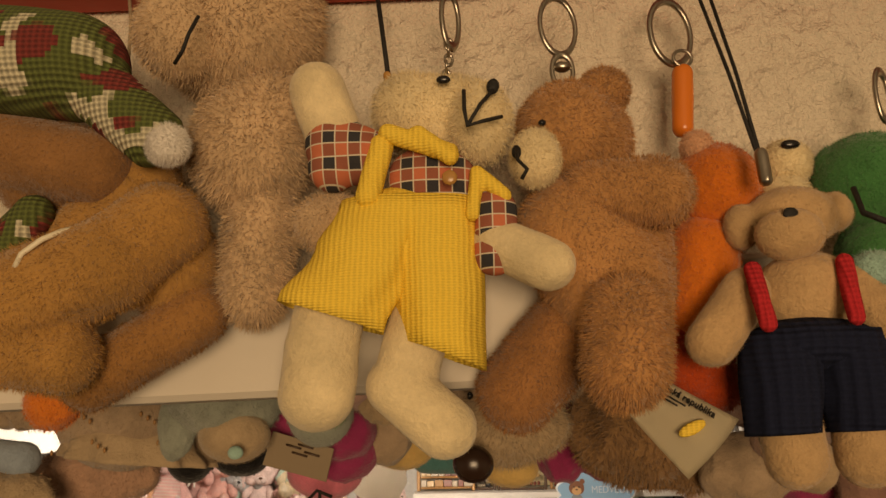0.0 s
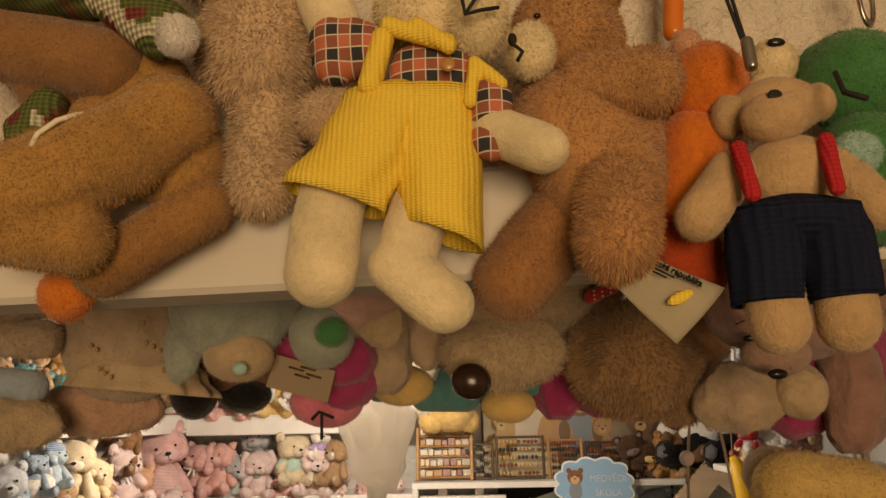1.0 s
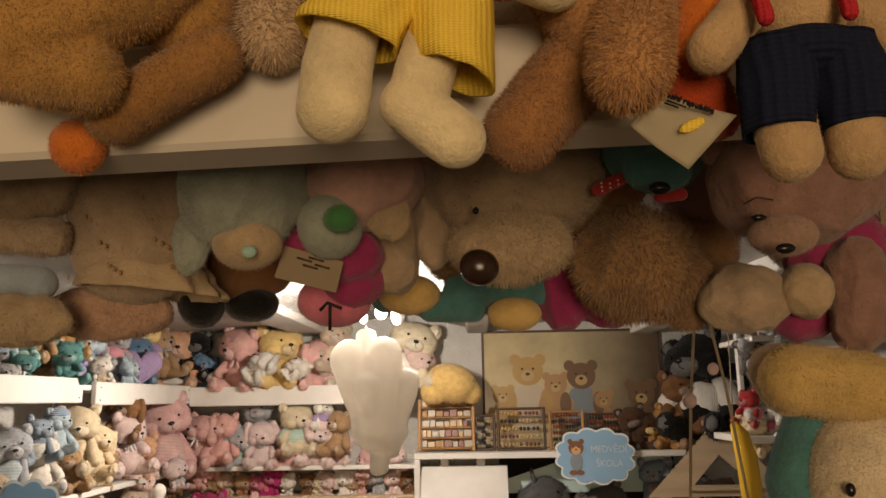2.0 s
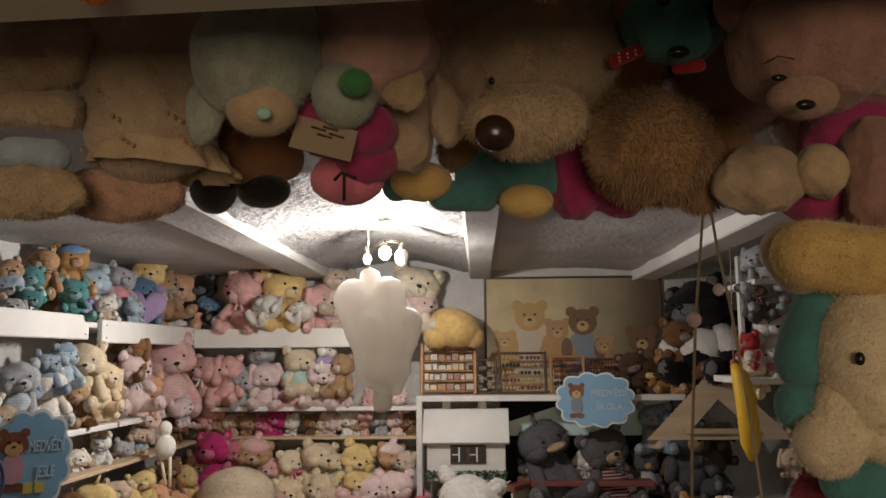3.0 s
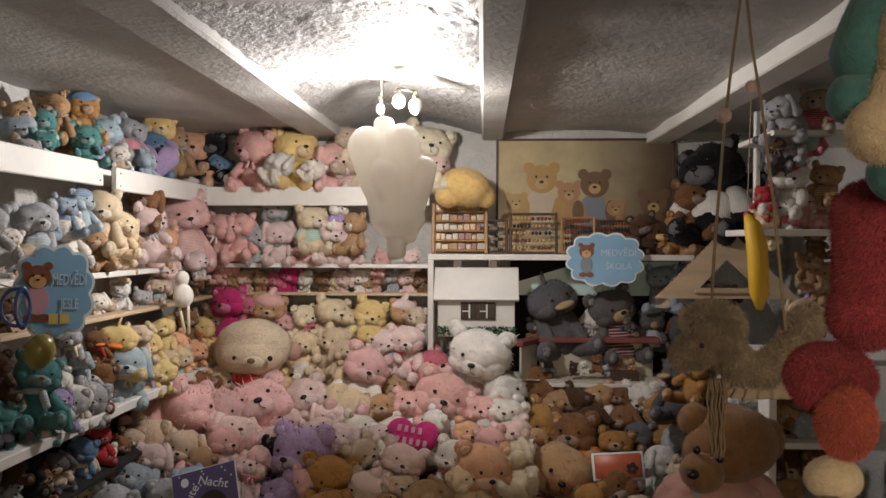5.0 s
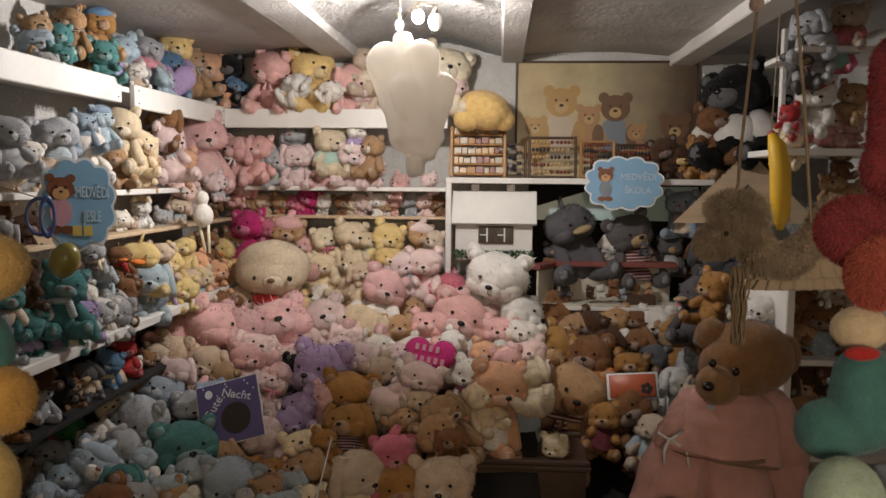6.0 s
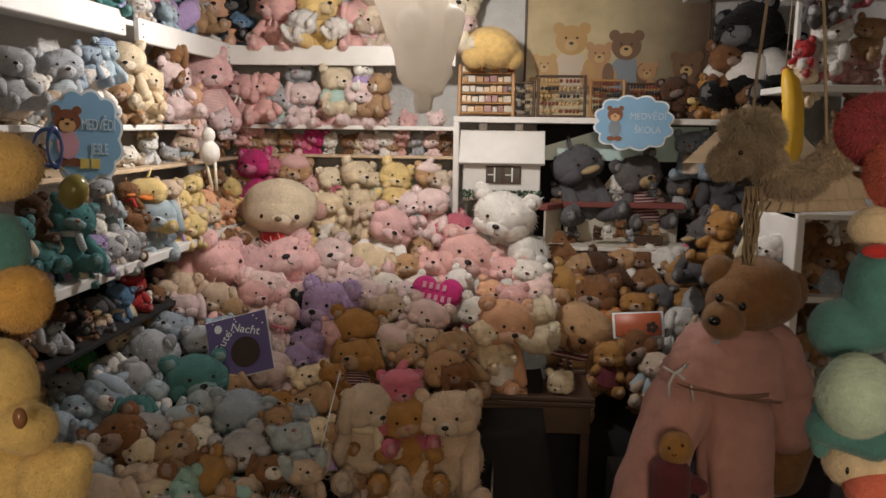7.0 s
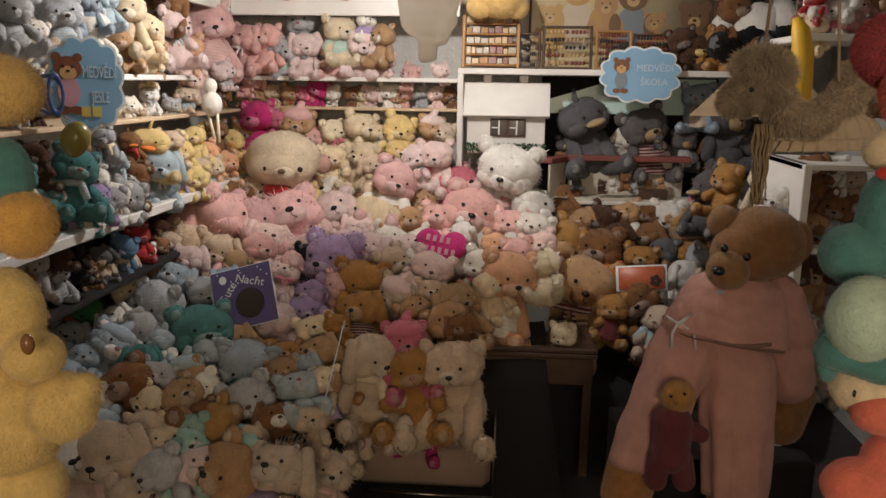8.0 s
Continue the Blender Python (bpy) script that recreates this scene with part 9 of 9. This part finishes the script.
plush("white", -1.580, 3.277, 2.103, 0.086, "bear", 28, 11, 7, -6, where=PLACE, big=1.35, roll=-8)
plush("lilac", -1.580, 3.058, 2.082, 0.080, "bear", 22, 8, -1, 6, where=PLACE, big=1.68, roll=4)
plush("peach", -1.580, 4.264, 2.122, 0.133, "bear", 33, 5, 5, 7, where=PLACE, big=1.70, roll=-2)
plush("light_blue", -1.580, 3.518, 2.101, 0.098, "bear", 58, 8, 4, 10, where=PLACE, big=1.58, roll=-7)
plush("grey", -1.580, 2.603, 2.056, 0.074, "dog", 17, 7, 0, 3, where=PLACE, big=2.00, roll=5)
# far top shelf
PLACE = "on the highest crowded shelf"
plush("pink", -1.272, 4.220, 2.249, 0.219, "bear", -6, 3, 9, 9, where=PLACE, big=1.25)
plush("yellow", -1.041, 4.220, 2.239, 0.226, "bear", 8, 15, 3, -9, where=PLACE, big=1.35, roll=5)
plush("pink", -0.857, 4.220, 2.193, 0.189, "dog", 25, 1, 7, -14, where=PLACE, big=1.43, roll=5)
plush("cream", -0.370, 4.220, 2.266, 0.239, "bear", 6, 1, 2, 11, where=PLACE, big=1.27)
plush("pale_pink", -0.319, 4.220, 2.154, 0.166, "bear", 9, 4, 9, -3, where=PLACE, big=1.62, roll=-3)
plush("white", -1.116, 4.100, 2.129, 0.156, "dog", -10, 50, -0, 8, where=PLACE, big=1.87, roll=8)
plush("white", -0.937, 4.100, 2.107, 0.127, "bear", -10, 60, 1, 7, where=PLACE, big=2.00)
plush("white", -1.393, 4.220, 2.079, 0.092, "bear", 28, 10, -3, -12, where=PLACE, big=2.00, roll=1)
plush("rose", -1.179, 4.220, 2.209, 0.146, "bear", 14, 8, -3, -4, where=PLACE, big=1.12, roll=-6)
plush("beige", -0.781, 4.220, 2.283, 0.160, "bear", 9, 12, 2, 11, where=PLACE, big=1.12, roll=-7)
plush("pale_pink", -0.765, 4.220, 2.131, 0.145, "bear", 22, 9, -2, -12, where=PLACE, big=1.71, roll=-5)
plush("beige", -0.658, 4.220, 2.192, 0.160, "bear", -15, 2, -1, 5, where=PLACE, big=1.21, roll=4)
# school shelf
PLACE = "on the school shelf in the corner"
plush("black", 1.162, 4.220, 2.119, 0.328, "bear", -32, 8, -2, -8, where=PLACE, fine=3, big=1.12)
plush("brown", 1.043, 4.220, 1.977, 0.192, "bear", -11, 11, -1, -6, where=PLACE, big=1.12, roll=-2)
plush("dark_brown", 0.866, 4.220, 1.793, 0.143, "bear", -0, 2, 5, -1, face="yellow", where=PLACE, big=1.58, roll=7)
plush("tan", 1.077, 4.220, 1.852, 0.149, "bear", 3, 10, 8, 2, where=PLACE, big=1.12, roll=-5)
plush("dark_brown", 1.233, 4.220, 1.941, 0.192, "dog", 6, 9, 9, -6, where=PLACE, big=1.12, roll=4)
plush("black", 1.307, 4.220, 2.036, 0.178, "bear", -15, 1, 10, 2, where=PLACE, big=1.12)
plush("golden", 0.954, 4.220, 1.829, 0.142, "bear", 2, 8, 8, 1, where=PLACE, big=1.21, roll=7)
plush("beige", 1.144, 4.220, 1.829, 0.142, "bear", -30, 0, 1, 9, where=PLACE, big=1.20)
plush("beige", 0.997, 4.220, 1.740, 0.109, "bear", -8, 1, 9, -13, where=PLACE, big=2.00, roll=7)
plush("dark_brown", 0.793, 4.220, 1.829, 0.143, "bear", 15, 6, 6, -6, where=PLACE, big=1.21, roll=-5)
# school corner: dark greys put the shelf's shade into the toys' colour
PLACE = "in the shaded nook under the shelf"
plush("dark_grey", 0.324, 4.290, 1.435, 0.258, "duck", 13, 11, 4, -12, where=PLACE, fine=3, big=1.12, roll=-7)
plush("dark_grey", 0.653, 4.290, 1.399, 0.236, "bear", 15, 1, -0, -13, where=PLACE, fine=3, big=1.12, roll=-3)
plush("white", 0.537, 4.290, 1.327, 0.123, "dog", -16, 8, 8, 9, where=PLACE, big=1.12, roll=4)
plush("pale_pink", 0.698, 4.290, 1.352, 0.102, "bear", 3, 4, 8, -4, where=PLACE, big=1.12, roll=-2)
plush("dark_grey", 1.042, 4.290, 1.438, 0.235, "bear", -3, 9, 0, 7, where=PLACE, fine=3, big=1.12, roll=-8)
plush("blue_grey", 0.909, 4.290, 1.558, 0.154, "bear", -15, 1, 4, -0, where=PLACE, big=1.12, roll=-2)
plush("dark_grey", 1.174, 4.290, 1.318, 0.153, "duck", -11, 4, -3, 10, where=PLACE, big=1.12, roll=-7)
plush("dark_grey", 0.848, 4.290, 1.317, 0.128, "bear", 3, 8, -1, 1, where=PLACE, big=1.12)
plush("brown", 0.995, 4.290, 1.287, 0.112, "dog", -33, 4, 6, 3, where=PLACE, big=1.12, roll=-6)
plush("dark_brown", 1.234, 4.290, 1.468, 0.128, "dog", -17, 4, 2, -3, where=PLACE, big=1.12, roll=-1)
plush("dark_grey", 0.218, 4.290, 1.284, 0.103, "bear", 20, 11, -3, 13, where=PLACE, big=1.12, roll=-8)
# right shelves
PLACE = "on a white corner shelf"
plush("grey", 1.066, 3.050, 2.246, 0.118, "dog", -23, 4, 10, -1, where=PLACE, big=1.12, roll=-4)
plush("grey", 1.092, 3.050, 2.167, 0.118, "dog", -25, 2, -2, -3, where=PLACE, big=1.12, roll=2)
plush("beige", 1.198, 3.050, 2.273, 0.113, "bear", -30, 4, 6, 2, "shirt", "red", where=PLACE, big=1.12, roll=4)
plush("white", 1.104, 3.050, 1.996, 0.133, "bear", -39, 1, 4, -9, "cap", "red", where=PLACE, big=1.12, roll=5)
plush("white", 1.094, 3.050, 1.879, 0.092, "bear", -50, 6, 5, -3, "shirt", "rose", where=PLACE, big=1.12)
plush("pink", 1.145, 3.050, 1.896, 0.082, "bear", -8, 9, 1, 10, where=PLACE, big=1.12, roll=5)
plush("cream", 1.004, 3.050, 1.826, 0.097, "bear", -30, 8, -2, 2, where=PLACE, big=1.12, roll=-5)
plush("pink", 1.223, 3.050, 1.879, 0.081, "bear", -10, 8, 0, 4, where=PLACE, big=1.12, roll=7)
plush("beige", 1.198, 3.050, 1.582, 0.091, "dog", -22, 4, -4, -3, where=PLACE, big=1.45, roll=2)
plush("tan", 1.179, 3.050, 1.667, 0.086, "bear", -19, 11, -4, -7, where=PLACE, big=1.12, roll=7)
plush("brown", 1.217, 3.050, 1.456, 0.082, "dog", -38, 8, -4, 10, where=PLACE, big=2.00)
plush("beige", 1.145, 3.050, 1.498, 0.091, "dog", -38, 2, 2, -10, where=PLACE, big=2.00, roll=8)
plush("dark_grey", 1.039, 3.050, 2.114, 0.102, "bear", -15, 10, -1, -13, where=PLACE, big=1.12, roll=-7)
plush("rose", 1.165, 3.050, 2.177, 0.092, "dog", -20, 1, -1, -12, where=PLACE, big=1.12, roll=-3)
plush("tan", 1.225, 3.050, 1.996, 0.102, "bear", -49, 5, 8, 9, where=PLACE, big=1.12, roll=3)
plush("red", 1.015, 3.050, 1.921, 0.082, "bear", -43, 4, 1, -11, where=PLACE, big=1.12, roll=8)
plush("tan", 1.241, 3.050, 1.625, 0.102, "bear", -12, 10, 1, -11, where=PLACE, big=1.12, roll=-1)
plush("brown", 1.191, 3.050, 1.773, 0.076, "bear", -7, 7, 3, 0, where=PLACE, big=1.12)
# right lower shelves
PLACE = "on a dim white side shelf"
plush("white", 0.854, 2.750, 1.237, 0.124, "bear", -32, 11, 4, -7, where=PLACE, big=1.12, roll=-6)
plush("brown", 1.026, 2.750, 1.223, 0.123, "dog", -9, 2, 5, 9, where=PLACE, big=1.12, roll=-5)
plush("tan", 0.988, 2.750, 1.164, 0.078, "bear", -25, 2, 5, -5, where=PLACE, big=1.12, roll=-7)
plush("dark_brown", 0.982, 2.750, 1.081, 0.102, "bear", -8, 5, -4, 8, where=PLACE, big=1.12, roll=-5)
plush("brown", 0.953, 2.750, 1.351, 0.091, "dog", -8, 12, 1, 1, face="white", where=PLACE, big=1.12, roll=-8)
plush("white", 1.026, 2.750, 1.352, 0.081, "bear", -37, 10, 6, -9, where=PLACE, big=1.12, roll=1)
plush("brown", 1.086, 2.750, 1.143, 0.105, "dog", -21, 3, 2, 6, where=PLACE, big=1.12, roll=1)
plush("tan", 0.992, 2.750, 0.983, 0.107, "bear", -20, 6, -2, -0, where=PLACE, big=1.12, roll=8)
plush("grey", 1.080, 2.750, 0.865, 0.117, "bear", -45, 4, 8, -6, where=PLACE, big=1.12, roll=3)
plush("grey", 0.986, 2.750, 0.862, 0.094, "bear", -9, 2, 2, -10, where=PLACE, big=1.12, roll=-4)
plush("beige", 1.037, 2.750, 0.741, 0.104, "bear", -46, 7, 3, 6, where=PLACE, big=1.12)
plush("cream", 0.934, 3.200, 1.258, 0.133, "bear", -8, 9, -1, 13, where=PLACE, big=1.12, roll=-1)
plush("grey", 1.102, 2.750, 0.661, 0.119, "bear", -48, 10, 3, -0, where=PLACE, big=1.12, roll=1)
plush("beige", 1.085, 2.750, 1.316, 0.091, "bear", -42, 3, 7, -12, where=PLACE, big=1.12, roll=-3)
plush("golden", 0.859, 3.400, 1.232, 0.142, "bear", -48, 9, 9, 6, where=PLACE, big=1.12, roll=3)
plush("dark_grey", 0.869, 3.700, 1.157, 0.186, "duck", -40, 3, 1, -2, where=PLACE, big=1.12)
plush("beige", 0.983, 3.100, 1.293, 0.118, "bear", -5, 5, 3, -6, where=PLACE, big=1.12, roll=-2)
# desk bear
PLACE = "sitting on the school desk"
plush("cream", 0.194, 3.200, 0.589, 0.112, "bear", -5, 0, 9, -4, where=PLACE, big=2.00)
# model schoolroom
PLACE = "sitting in the model schoolroom"
plush("dark_grey", 0.287, 4.100, 1.139, 0.054, "bear", 0, 1, -2, -8, where=PLACE, big=1.12)
plush("dark_brown", 0.409, 4.100, 1.107, 0.042, "bear", 14, 5, 9, 13, where=PLACE, big=1.12, roll=-2)
plush("white", 0.466, 4.100, 1.114, 0.042, "bear", 8, 4, 3, -7, where=PLACE, big=1.12, roll=-5)
plush("brown", 0.530, 4.100, 1.139, 0.054, "bear", -13, 3, 6, 3, where=PLACE, big=1.12, roll=-5)
plush("grey", 0.581, 4.100, 1.097, 0.037, "bear", -9, 7, 6, -13, where=PLACE, big=1.12)
plush("tan", 0.652, 4.140, 1.119, 0.037, "bear", 10, 4, 9, 7, where=PLACE, big=1.12)
plush("tan", 0.717, 4.140, 1.124, 0.037, "bear", -15, 5, 2, -4, where=PLACE, big=1.12, roll=-9)
plush("dark_grey", 0.698, 4.160, 1.333, 0.044, "bear", -27, 3, 7, 1, where=PLACE, big=1.12, roll=1)
plush("dark_brown", 0.899, 4.100, 1.119, 0.059, "bear", -19, 5, -3, -6, where=PLACE, big=1.12, roll=6)
plush("rose", 0.877, 4.100, 1.037, 0.049, "bear", -31, 11, 9, 4, where=PLACE, big=1.12, roll=-1)
# under the desk
PLACE = "in the dark beneath the school desk"
plush("dark_brown", 0.012, 3.350, 0.107, 0.122, "bear", -18, 7, -3, -14, where=PLACE, big=1.12, roll=-5)
plush("grey", 0.140, 3.350, 0.046, 0.128, "bear", 0, 8, 8, -3, where=PLACE, big=1.12, roll=2)
plush("dark_brown", 0.252, 3.350, 0.092, 0.121, "dog", 1, 9, 4, 9, where=PLACE, big=1.12, roll=-4)
plush("tan", -0.049, 3.350, 0.008, 0.111, "bear", -4, 2, 0, -12, where=PLACE, big=1.12, roll=-7)
